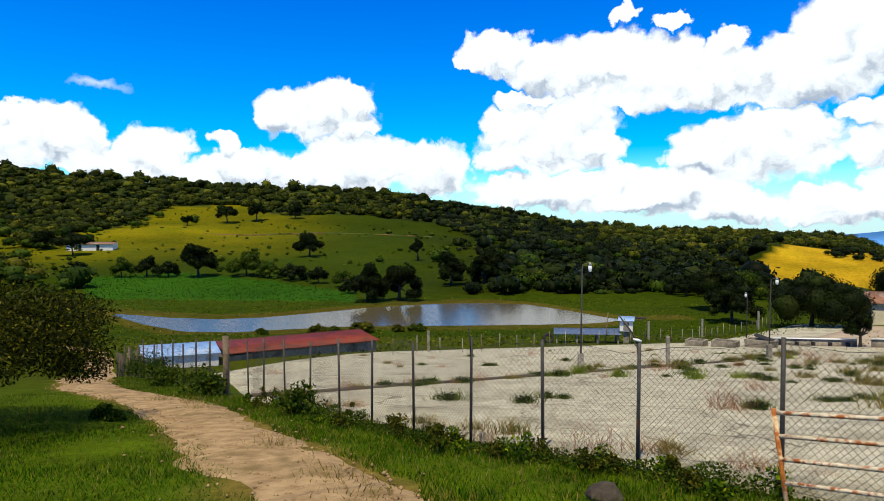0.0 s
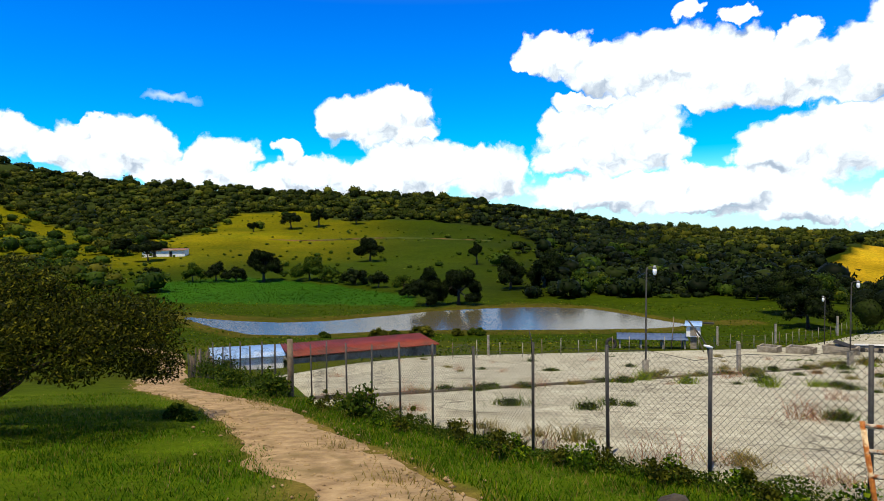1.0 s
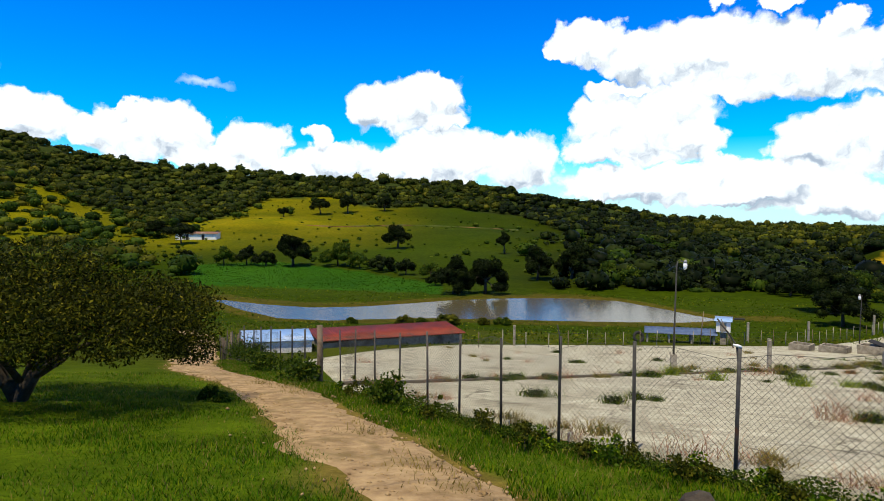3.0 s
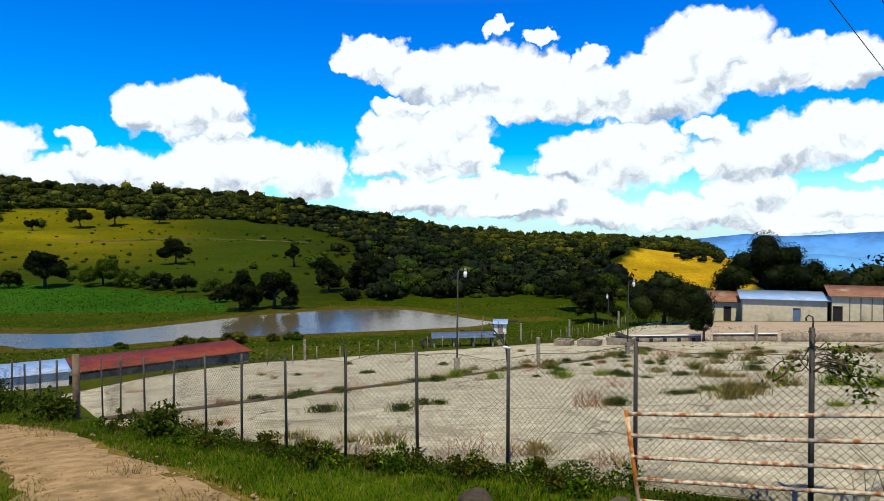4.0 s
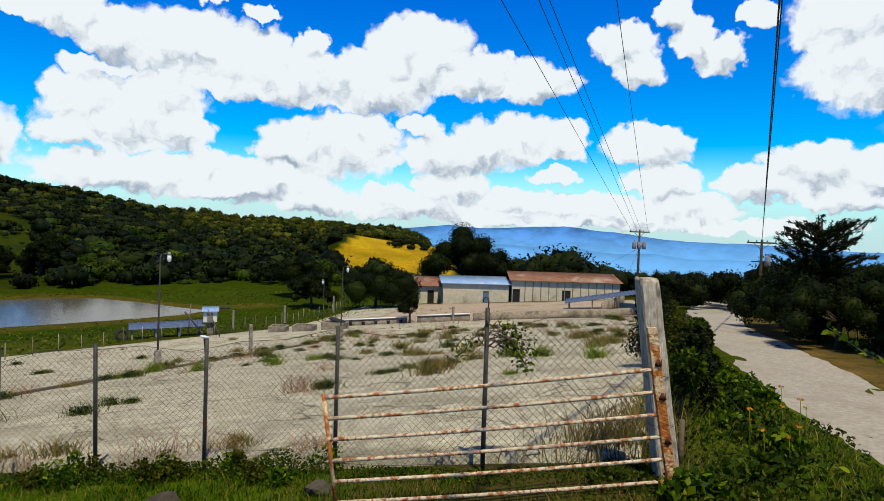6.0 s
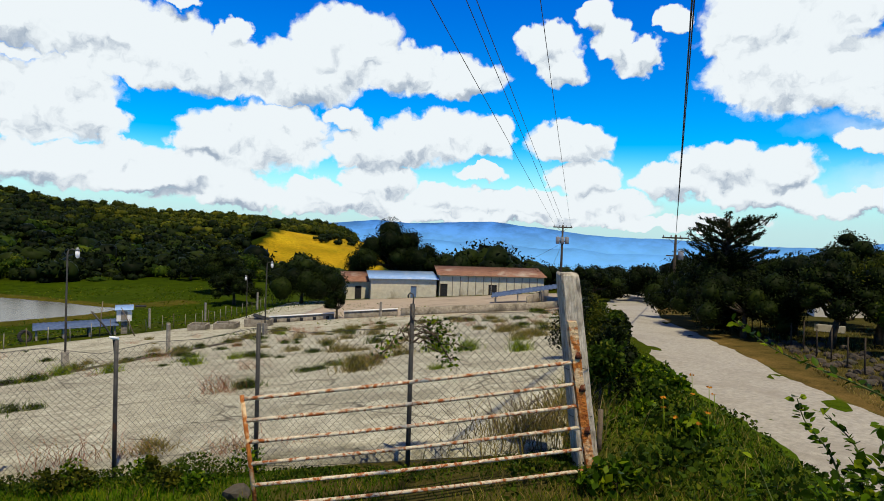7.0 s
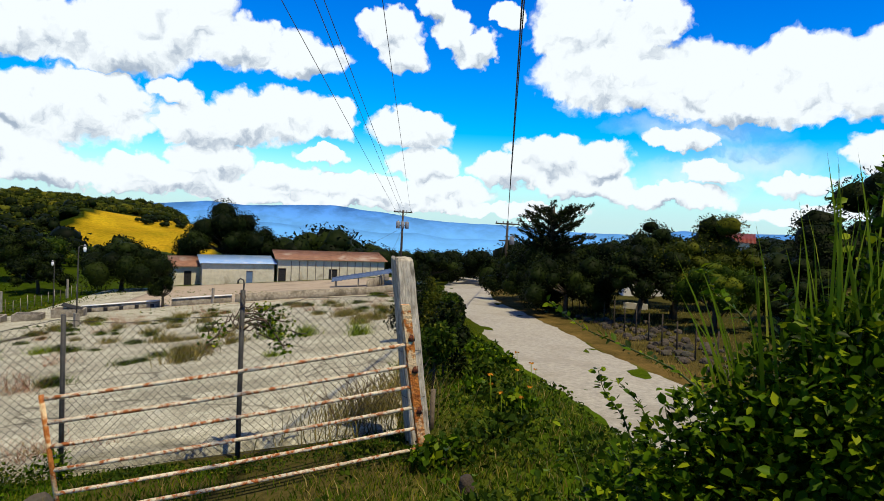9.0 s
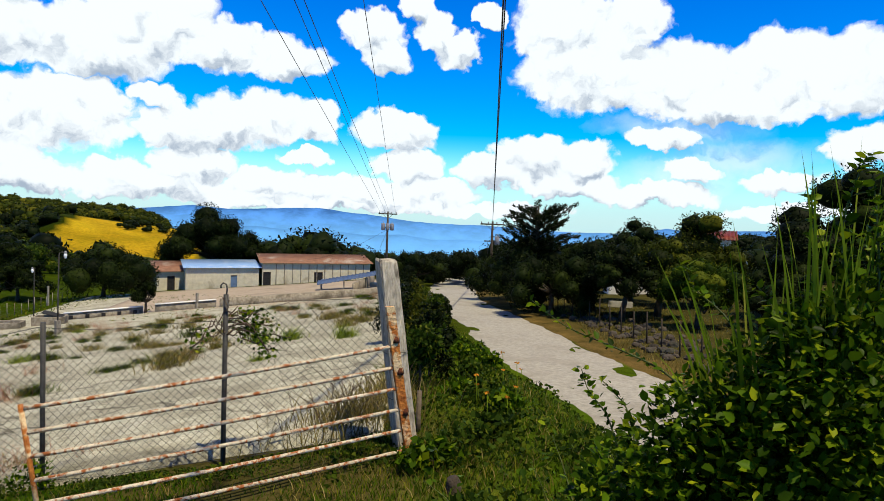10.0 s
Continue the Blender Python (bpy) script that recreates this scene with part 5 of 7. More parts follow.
# concrete tanks
for x, y, w, h, l in ((23.4, 51.5, 1.9, 0.6, "open grey concrete washing tank"), (25.8, 50.4, 2.2, 0.75, "grey concrete washing tank with a dark sloping lid"), (21.6, 53.0, 1.5, 0.6, "low broken concrete basin")):
    tk = empty("washing_tank", x, y, ground_z(x, y), l, "tank", "washing tanks", -38)
    for x0, x1, y0, y1 in ((-w / 2, w / 2, -0.7, -0.55), (-w / 2, w / 2, 0.55, 0.7), (-w / 2, -w / 2 + 0.15, -0.55, 0.55), (w / 2 - 0.15, w / 2, -0.55, 0.55)):
        part("tank_wall", boxed(x0, x1, y0, y1, -0.2, h, bevel=0.02), BLOCK, tk)
    part("tank_floor", boxed(-w / 2 + 0.15, w / 2 - 0.15, -0.55, 0.55, -0.2, 0.15), KERB, tk)
    if "lid" in l:
        bm = boxed(-0.5, w / 2, -0.5, 0.5, 0, 0.04)
        bmesh.ops.transform(bm, matrix=pose(0, 0, h + 0.18, 4, 16, 0), verts=bm.verts)
        part("lid", bm, BLACK, tk, "dark sloping lid")

# the low shelter beside the pond, the white box on its stand
sh = empty("pond_shelter", 13.5, 58.5, ground_z(13.5, 58.5), "low open shelter with a dark blue sheet roof by the pond", "shelter", turn=-10)
sheet_roof("roof", sh, (-3.0, -1.2, 0.95), (3.1, -1.2, 1.02), (3.1, 1.5, 1.2), (-3.0, 1.5, 1.12), 16, PANEL, 0.05, 0.02)
for k in range(4):
    part("post", boxed(-2.8 + k * 1.85, -2.66 + k * 1.85, -1.0, -0.86, -0.5, 0.92), POSTC, sh)
    part("post", boxed(-2.8 + k * 1.85, -2.66 + k * 1.85, 1.2, 1.34, -0.5, 1.08), POSTC, sh)
wb = empty("meter_hut", 17.0, 57.6, ground_z(17.0, 57.6), "small white box hut on a concrete stand, pale blue roof", "hut", turn=-18)
part("stand", boxed(-0.25, 0.25, -0.25, 0.25, -0.5, 1.3), POSTC, wb)
part("body", boxed(-0.58, 0.58, -0.5, 0.5, 1.15, 2.15, bevel=0.02), WHITE, wb)
sheet_roof("roof", wb, (-0.72, -0.7, 2.16), (0.72, -0.7, 2.16), (0.72, 0.7, 2.42), (-0.72, 0.7, 2.42), 9, BLUETIN, 0.04, 0.012)
part("door", boxed(-0.25, 0.25, -0.53, -0.505, 1.25, 2.0), POSTC, wb)
part("cable_drum", boxed(0.8, 1.7, -0.3, 0.3, 2.3, 2.4), BLACK, wb)


def lamp_post(x, y, high, label, base_h=0.8, arm=0.35, side=1):
    ob = empty("lamp_post", x, y, ground_z(x, y), label, "street lamp", "lamp posts on the patio")
    part("plinth", boxed(-0.14, 0.14, -0.14, 0.14, -0.4, base_h, bevel=0.02), POSTC, ob)
    part("pole", tubes_mesh("pole", [tube([(0, 0, base_h - 0.3), (0.02, 0, high * 0.5), (0.06, 0, high - 0.2), (0.10, 0, high - 0.05), (0.10 + side * arm * 0.4, 0, high), (0.10 + side * arm, 0, high - 0.06)], [0.05, 0.042, 0.036, 0.03, 0.026, 0.024], 8)], STEEL), None, ob)
    head = part("lamp_head", tubes_mesh("lamp_head", [tube([(0.10 + side * arm, 0, high + 0.06), (0.10 + side * arm, 0, high - 0.02), (0.10 + side * arm, 0, high - 0.1)], [0.04, 0.075, 0.09], 10)], CERAMIC), None, ob)
    part("globe", tubes_mesh("globe", [tube([(0.10 + side * arm, 0, high - 0.1), (0.10 + side * arm, 0, high - 0.22), (0.10 + side * arm, 0, high - 0.36), (0.10 + side * arm, 0, high - 0.42)], [0.08, 0.105, 0.085, 0.04], 10)], GLASS), None, head, "milky white glass globe")
    return ob


lamp_post(6.98, 31.4, 5.35, "tall dark steel lamp post with a white globe")
lamp_post(21.3, 40.6, 5.3, "dark steel lamp post on a square concrete plinth", 1.0)
lamp_post(27.6, 56.6, 4.6, "dark steel lamp pole at the yard fence", 0.4, 0.2, -1)

# single concrete posts and the wire fence along the low side
for x, y, h in ((-1.05, 47.2, 1.65), (12.9, 35.6, 1.6), (14.1, 39.0, 1.65), (20.5, 62, 1.9), (27.5, 66, 2.0), (37.5, 74, 2.2), (36.0, 46.4, 1.5)):
    cp = empty("concrete_post", x, y, ground_z(x, y), "square weathered concrete post standing alone", "post", "single concrete posts")
    part("shaft", boxed(-0.09, 0.09, -0.09, 0.09, -0.3, h, bevel=0.015), POSTC, cp)
LOW = [(-3.5, 44.2), (1.5, 46.8), (6, 50), (10.5, 53.2), (15.5, 56), (20.5, 58.6), (24.5, 61), (30, 66.5), (36, 72.5), (42, 78.5), (47, 83)]
wf = empty("wire_fence", 0, 0, 0, "barbed wire fence on thin stakes above the pond", "fence")
pts = []
for (x0, y0), (x1, y1) in zip(LOW, LOW[1:]):
    m = int(math.hypot(x1 - x0, y1 - y0) / 1.5)
    pts += [(x0 + (x1 - x0) * q / m, y0 + (y1 - y0) * q / m) for q in range(m)]
for k, (x, y) in enumerate(pts):
    g = ground_z(x, y)
    part("stake", tubes_mesh("stake", [tube([(x, y, g - 0.2), (x + 0.03 * math.sin(k * 3), y, g + 1.25 + 0.15 * math.sin(k * 1.7))], [0.035, 0.03], 5)], POSTC if k % 4 else WOOD), None, wf)
for h in (0.35, 0.7, 1.1):
    part("wire", tubes_mesh("wire", [tube([(x, y, ground_z(x, y) + h) for x, y in pts], 0.006, 3)], WIRE), None, wf)

# leaning poles and the tyre by the shelter
for x, y, h, dx, l in ((16.4, 52.5, 2.4, -1.1, "thin dark pole leaning over the patio edge"), (14.9, 57.0, 2.9, 0.25, "thin dark pole by the pond shelter")):
    lp = empty("leaning_pole", x, y, ground_z(x, y), l, "pole")
    part("shaft", tubes_mesh("shaft", [tube([(0, 0, -0.2), (dx * 0.5, 0, h * 0.5), (dx, 0, h)], [0.05, 0.045, 0.035], 6)], WOOD), None, lp)
tyre = tagged(new("tyre"), "old black tyre leaning on the shelter post", "tyre")
tyre.matrix_world = pose(9.9, 58.2, ground_z(9.9, 58.2) + 0.42, 72, 20, 10)
bm = bmesh.new()
ring = []
for q in range(20):
    a = 2 * math.pi * q / 20
    ring.append([bm.verts.new(((0.42 + 0.14 * math.cos(p)) * math.cos(a), (0.42 + 0.14 * math.cos(p)) * math.sin(a), 0.13 * math.sin(p))) for p in np.linspace(0, 2 * math.pi, 9)[:-1]])
for q in range(20):
    for p in range(8):
        bm.faces.new((ring[q][p], ring[(q + 1) % 20][p], ring[(q + 1) % 20][(p + 1) % 8], ring[q][(p + 1) % 8]))
part("rubber", bm, RUBBER, tyre)
# white house on the hill
building("hill_house", (-136.2, 226.8), (-121.0, 230.2), 6, -3.6, -1.35, -0.75, WHITE, RUSTTIN, "long white farmhouse with a dull tin roof among hill trees", 30, 0.5, ((4, 1, 1.9, "door", BLACK), (10, 1, 1.9, "door", BLACK)), cat="house")


# ---- trees that stand apart ----
LEFT_TREE = (-10.0, 10.9)
r_left = np.random.default_rng(21)
lt = empty("spreading_tree", *LEFT_TREE, ground_z(*LEFT_TREE), "low spreading olive-green tree with a dark forked trunk in grass", "tree")
lobes = [(3.0 * math.cos(a) * q, 2.6 * math.sin(a) * q, 1.62 + 0.95 * (1 - q) + 0.22 * math.sin(a * 3), 0.95, 0.95, 0.52) for q, na in ((0.35, 5), (0.72, 9), (1.0, 13)) for a in np.linspace(0, 6.28, na, endpoint=False) + q]
lobes = [(x, y, z + (0.32 if x * 0.68 - y * 0.74 > 1.6 else 0), a, b, c) for x, y, z, a, b, c in lobes]
lobes += [(2.0, 1.9, 1.05, 0.75, 0.75, 0.5), (2.5, 2.2, 0.75, 0.55, 0.55, 0.4), (2.9, 1.2, 1.15, 0.7, 0.7, 0.5), (0.4, 0.2, 2.75, 1.1, 1.1, 0.5)]
lobes += [(-2.0, -1.8, 1.1, 0.8, 0.8, 0.5), (-2.7, -1.5, 0.95, 0.7, 0.7, 0.45), (-1.2, -2.2, 1.2, 0.6, 0.6, 0.4), (2.0, 0.2, 1.15, 0.6, 0.6, 0.4), (1.2, -0.9, 1.3, 0.6, 0.6, 0.4), (-0.2, -1.8, 1.35, 0.6, 0.6, 0.4)]
tr = limbs(r_left, 2.4, 0.13, [lb for k, lb in enumerate(lobes[:27]) if k % 5 == 0], 0.16, 9)
tr.append(tube([(0.03, 0, 0.05), (0.28, 0.1, 0.55), (0.50, 0.3, 0.95), (1.2, 0.5, 1.65)], [0.14, 0.12, 0.10, 0.05], 7))
tr.append(tube([(-0.03, 0, 0.05), (-0.22, -0.12, 0.5), (-0.34, -0.3, 1.0), (-1.1, -0.5, 1.7)], [0.14, 0.12, 0.09, 0.05], 7))
part("trunk", tubes_mesh("trunk", tr, BARK), None, lt)
C, d = crown_points(r_left, 78000, lobes, 0.40)
V, F = leaf_quads(C, 0.082, 0.034, r_left, 0.1, d * 0.5)
part("crown", mesh_np("crown", V, F, L_TREE), None, lt)

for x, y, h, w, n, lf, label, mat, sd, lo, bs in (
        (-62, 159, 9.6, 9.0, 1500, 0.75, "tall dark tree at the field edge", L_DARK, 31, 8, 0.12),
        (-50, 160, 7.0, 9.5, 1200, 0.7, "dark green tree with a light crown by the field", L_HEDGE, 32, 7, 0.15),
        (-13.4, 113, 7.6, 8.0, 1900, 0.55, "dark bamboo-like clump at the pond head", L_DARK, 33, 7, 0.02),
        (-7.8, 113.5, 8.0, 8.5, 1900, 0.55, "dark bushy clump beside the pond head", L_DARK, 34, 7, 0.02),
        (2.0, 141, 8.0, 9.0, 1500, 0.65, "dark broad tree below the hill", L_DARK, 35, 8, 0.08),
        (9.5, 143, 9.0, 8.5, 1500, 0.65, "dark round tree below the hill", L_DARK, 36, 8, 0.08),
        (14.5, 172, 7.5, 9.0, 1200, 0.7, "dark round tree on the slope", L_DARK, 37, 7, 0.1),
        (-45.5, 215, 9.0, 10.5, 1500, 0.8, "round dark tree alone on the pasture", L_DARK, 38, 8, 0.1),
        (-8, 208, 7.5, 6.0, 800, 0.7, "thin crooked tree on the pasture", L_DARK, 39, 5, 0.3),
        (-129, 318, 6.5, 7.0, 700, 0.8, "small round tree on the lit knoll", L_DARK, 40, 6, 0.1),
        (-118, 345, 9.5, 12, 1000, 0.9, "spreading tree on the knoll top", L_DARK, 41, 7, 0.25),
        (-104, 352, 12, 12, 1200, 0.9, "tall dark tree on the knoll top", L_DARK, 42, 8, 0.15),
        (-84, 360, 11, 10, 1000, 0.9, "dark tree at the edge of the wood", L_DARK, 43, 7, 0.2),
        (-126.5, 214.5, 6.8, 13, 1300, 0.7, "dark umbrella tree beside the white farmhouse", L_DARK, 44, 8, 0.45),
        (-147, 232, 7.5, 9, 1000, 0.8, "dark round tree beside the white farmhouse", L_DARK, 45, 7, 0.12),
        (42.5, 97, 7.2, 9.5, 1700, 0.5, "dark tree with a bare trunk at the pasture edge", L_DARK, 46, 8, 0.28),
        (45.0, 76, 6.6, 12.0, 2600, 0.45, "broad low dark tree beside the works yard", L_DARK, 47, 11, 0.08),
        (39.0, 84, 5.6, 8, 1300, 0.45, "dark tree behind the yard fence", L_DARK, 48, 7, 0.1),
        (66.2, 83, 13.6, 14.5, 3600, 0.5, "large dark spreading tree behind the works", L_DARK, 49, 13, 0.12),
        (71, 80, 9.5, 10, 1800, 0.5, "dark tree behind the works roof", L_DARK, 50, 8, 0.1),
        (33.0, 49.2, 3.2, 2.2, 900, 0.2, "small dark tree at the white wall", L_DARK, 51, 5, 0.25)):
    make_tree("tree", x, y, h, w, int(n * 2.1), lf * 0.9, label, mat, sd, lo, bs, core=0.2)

# bushes in a row above the field, and along the pond
for k, (x, y, h, w) in enumerate(((-82, 160, 5.0, 7), (-76, 161, 5.6, 7), (-70, 160, 4.6, 6), (-43, 156, 4.6, 7), (-36, 152, 4.8, 7), (-29, 146, 4.2, 6), (-22, 140, 3.8, 5.5), (-95, 163, 4.5, 6), (-19, 127, 2.6, 4), (21, 133, 4.2, 8), (29, 128, 4.0, 7), (34, 138, 5.5, 8), (20, 150, 5.0, 8), (46, 118, 5.0, 8), (40, 128, 5.5, 7), (54, 112, 5.5, 8), (60, 120, 6.0, 8))):
    make_tree("bush", x, y, h, w, 700, 0.6, "dense dark green bush by the field hedge" if k < 9 else "dark green bush at the foot of the hill", L_DARK if k % 3 else L_HEDGE, 60 + k, 6, 0.02, category="bush")

# woods on the low ridge beyond the works, and behind the road
spots = []
for _ in range(190):
    b, d = rng.uniform(43, 60), rng.uniform(104, 150)
    spots.append((d * math.sin(radians(b)), d * math.cos(radians(b)), rng.uniform(10, 14.5) * (1 - 0.55 * smooth(48.5, 55, b))))
for _ in range(160):
    b, d = rng.uniform(59, 100), rng.uniform(72, 125)
    spots.append((d * math.sin(radians(b)), d * math.cos(radians(b)), rng.uniform(5, 9) if b > 64 else rng.uniform(3.5, 5.5)))
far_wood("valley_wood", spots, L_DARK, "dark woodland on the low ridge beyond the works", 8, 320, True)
# bushes on the yellow hill
far_wood("hill_top_scrub", [(q * math.sin(radians(a)), q * math.cos(radians(a)), rng.uniform(2.2, 4.8)) for a, q in zip(rng.uniform(31.6, 35.2, 34), rng.uniform(296, 322, 34))], L_DARK, "dark scrub on the crest of the yellow hill", 9)


def beside_road(along, aside):
    return 0.866 * along + 0.5 * aside, 0.5 * along - 0.866 * aside


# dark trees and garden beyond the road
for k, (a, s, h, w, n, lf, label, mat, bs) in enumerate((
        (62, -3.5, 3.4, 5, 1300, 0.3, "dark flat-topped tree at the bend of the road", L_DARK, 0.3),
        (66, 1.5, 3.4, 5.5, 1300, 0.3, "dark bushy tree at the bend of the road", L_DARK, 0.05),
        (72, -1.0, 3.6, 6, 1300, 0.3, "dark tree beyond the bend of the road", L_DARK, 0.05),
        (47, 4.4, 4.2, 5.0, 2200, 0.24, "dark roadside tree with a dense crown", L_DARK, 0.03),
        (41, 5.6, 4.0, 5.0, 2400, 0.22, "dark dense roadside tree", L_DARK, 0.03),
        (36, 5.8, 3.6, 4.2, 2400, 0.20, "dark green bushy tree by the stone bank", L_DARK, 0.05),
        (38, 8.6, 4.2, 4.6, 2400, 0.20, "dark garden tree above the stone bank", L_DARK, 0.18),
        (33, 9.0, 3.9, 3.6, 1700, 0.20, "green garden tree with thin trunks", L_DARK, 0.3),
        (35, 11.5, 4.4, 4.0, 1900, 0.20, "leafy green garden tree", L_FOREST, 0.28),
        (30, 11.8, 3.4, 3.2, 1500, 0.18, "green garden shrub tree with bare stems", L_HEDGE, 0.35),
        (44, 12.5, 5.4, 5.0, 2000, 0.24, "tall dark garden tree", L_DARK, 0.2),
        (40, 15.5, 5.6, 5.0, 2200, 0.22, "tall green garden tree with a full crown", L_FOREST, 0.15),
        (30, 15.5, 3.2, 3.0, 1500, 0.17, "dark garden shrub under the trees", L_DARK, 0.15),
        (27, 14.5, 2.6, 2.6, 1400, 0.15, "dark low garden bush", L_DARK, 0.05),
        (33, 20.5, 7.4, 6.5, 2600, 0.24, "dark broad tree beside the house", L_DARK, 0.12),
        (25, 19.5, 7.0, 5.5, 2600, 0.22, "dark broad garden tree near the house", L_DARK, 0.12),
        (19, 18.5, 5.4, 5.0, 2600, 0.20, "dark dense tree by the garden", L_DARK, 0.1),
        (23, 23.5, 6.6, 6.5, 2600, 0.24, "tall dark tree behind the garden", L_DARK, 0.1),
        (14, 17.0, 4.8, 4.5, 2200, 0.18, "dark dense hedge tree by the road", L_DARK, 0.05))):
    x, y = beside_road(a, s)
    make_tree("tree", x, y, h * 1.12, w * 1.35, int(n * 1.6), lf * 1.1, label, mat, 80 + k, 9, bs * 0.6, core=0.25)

# the feathery dark tree with raised arms
x, y = 38.4, 15.8
fa = empty("feathery_tree", x, y, ground_z(x, y), "dark feathery tree with long raised arms above the road", "tree")
r = np.random.default_rng(5)
top = 4.5 - ground_z(x, y)
arms, C, W = [tube([(0, 0, -0.3), (0.05, 0.1, top * 0.5), (0, 0, top * 0.93)], [0.2, 0.15, 0.05], 7)], [], []
for k in range(52):
    a, u = k * 2.4 + r.uniform(-0.5, 0.5), k / 51
    z0 = top * (0.46 + 0.36 * u)
    ln = (3.2 - 1.5 * u) * r.uniform(0.55, 1.08)
    rise = (0.42 + 0.30 * u) * r.uniform(0.6, 1.25)
    p = np.array([(math.cos(a + 0.25 * q * math.sin(k)) * ln * q, math.sin(a + 0.25 * q * math.sin(k)) * ln * q, z0 + rise * ln * (q - 0.25 * q * q + 0.25 * q ** 4)) for q in np.linspace(0, 1, 7)])
    arms.append(tube(p, np.linspace(0.055, 0.012, 7), 5))
    twigs = [(p, np.array((math.cos(a), math.sin(a), 0.6)), 70)]
    for e in (2, 3, 4, 5):
        b = a + r.choice([-0.7, 0.7])
        tip = p[e] + np.array((math.cos(b), math.sin(b), r.uniform(0.1, 0.6))) * r.uniform(0.4, 0.9)
        twigs.append((np.array([p[e] + (tip - p[e]) * q for q in np.linspace(0, 1, 7)]), np.array((math.cos(b), math.sin(b), 0.5)), 34))
        arms.append(tube([p[e], tip], [0.02, 0.008], 4))
    for line, way_out, n in twigs:
        for q in r.uniform(0.1, 1.0, n):
            c = np.array([np.interp(q * 6, range(7), line[:, e]) for e in range(3)])
            C.append(c + r.normal(size=3) * 0.05), W.append(way_out + r.normal(size=3) * 0.5)
part("trunk", tubes_mesh("trunk", arms, BARK), None, fa)
V, F = leaf_quads(np.array(C), 0.26, 0.05, r, 0.0, np.array(W) * 1.4)
part("crown", mesh_np("crown", V, F, L_DARK), None, fa)


# ---- near plants, grass and roadside ----
def tuft_mesh(name, seed, n, high, wide, mat, lean=0.5, width=0.008):
    r = np.random.default_rng(seed)
    P = np.stack([r.normal(size=n) * wide * 0.35, r.normal(size=n) * wide * 0.35, np.zeros(n) - 0.02], 1)
    V, Q, T = blades(P, high, width, r, lean)
    return mesh_np(name, V, [Q, T], mat)


def leafy_mesh(name, seed, n, high, wide, leaf, mat):
    r = np.random.default_rng(seed)
    lb = random_lobes(r, 5, wide / 2, high, 0)
    C, d = crown_points(r, n, lb, 0.2)
    C[:, 2] = np.abs(C[:, 2])
    V, F = leaf_quads(C, leaf, leaf * 0.6, r, 0.0, d * 0.5)
    return mesh_np(name, V, F, mat)


KINDS = {"d": (G_VERGE, L_DARK, "low dark green weed mat in a patio crack"), "r": (G_RED, G_DRY, "thin reddish seeding weed in a patio crack"),
         "y": (G_DRY, G_VERGE, "yellow-brown dry grass tuft on the patio"), "g": (G_REED, L_BUSH, "fresh green grass tuft on the patio")}
SHAPES = {"d": (170, 0.44, 0.013, 420, 0.30, 0.07), "r": (90, 0.70, 0.005, 70, 0.40, 0.04), "y": (160, 0.60, 0.014, 120, 0.30, 0.07), "g": (170, 0.80, 0.016, 120, 0.45, 0.09)}
TUFTS = {}
for k, (m1, m2, label) in KINDS.items():
    n1, high, thin, n2, low, leaf = SHAPES[k]
    TUFTS[k] = [(tuft_mesh("stems", 200 + q, n1, high, 0.9, m1, 0.7, thin), leafy_mesh("leaves", 210 + q, n2, low, 1.0, leaf, m2)) for q in range(3)]


def weed(x, y, size, kind, k, lift=0.10):
    ob = empty("weed", x, y, ground_z(x, y) + lift, KINDS[kind][2], "weed", "weeds on the patio", k * 77.0)
    stems, leaves = TUFTS[kind][k % 3]
    tagged(part("tuft", stems, None, ob), kind="stuff")
    part("foliage", leaves, None, ob)
    ob.scale = (size * 1.35, size * 1.35, size * (1.2 + 0.3 * math.sin(k)))
    return ob


near_weeds = [(0.2, 15.1, 0.5, "d"), (1.9, 14.3, 0.35, "d"), (-0.4, 20.5, 0.35, "d"), (-0.8, 19.2, 0.3, "d"), (0.4, 20.7, 0.25, "r"), (5.9, 12.9, 0.5, "r"), (3.1, 8.5, 0.2, "y"), (1.1, 9.8, 0.3, "y"),
              (10.4, 14.2, 0.55, "d"), (10.4, 13.5, 0.4, "y"), (9.4, 14.5, 0.3, "d"), (19.7, 25.2, 0.5, "d"), (12.7, 15.1, 0.5, "y"), (14.1, 13.5, 0.6, "g"), (13.7, 14.5, 0.45, "g"), (13.9, 11.3, 0.75, "g")]
mid_weeds = [(20.9, 18.0, 0.8, "y"), (19.6, 15.3, 0.9, "y"), (10.9, 22.8, 0.5, "g"), (9.1, 22.3, 0.4, "g"), (6.7, 23.6, 0.45, "g"), (5.6, 25.7, 0.4, "g"), (13.3, 22.8, 0.4, "y"), (13.8, 35.8, 0.6, "d"),
             (22.2, 39.8, 0.9, "g"), (22.3, 34.9, 0.6, "y"), (2.6, 15.6, 0.3, "d"), (3.0, 15.3, 0.25, "d"), (-2.0, 19.3, 0.25, "r"), (-2.7, 18.3, 0.3, "r"), (-3.4, 38.4, 0.3, "y"), (0.0, 32.3, 0.3, "r")]
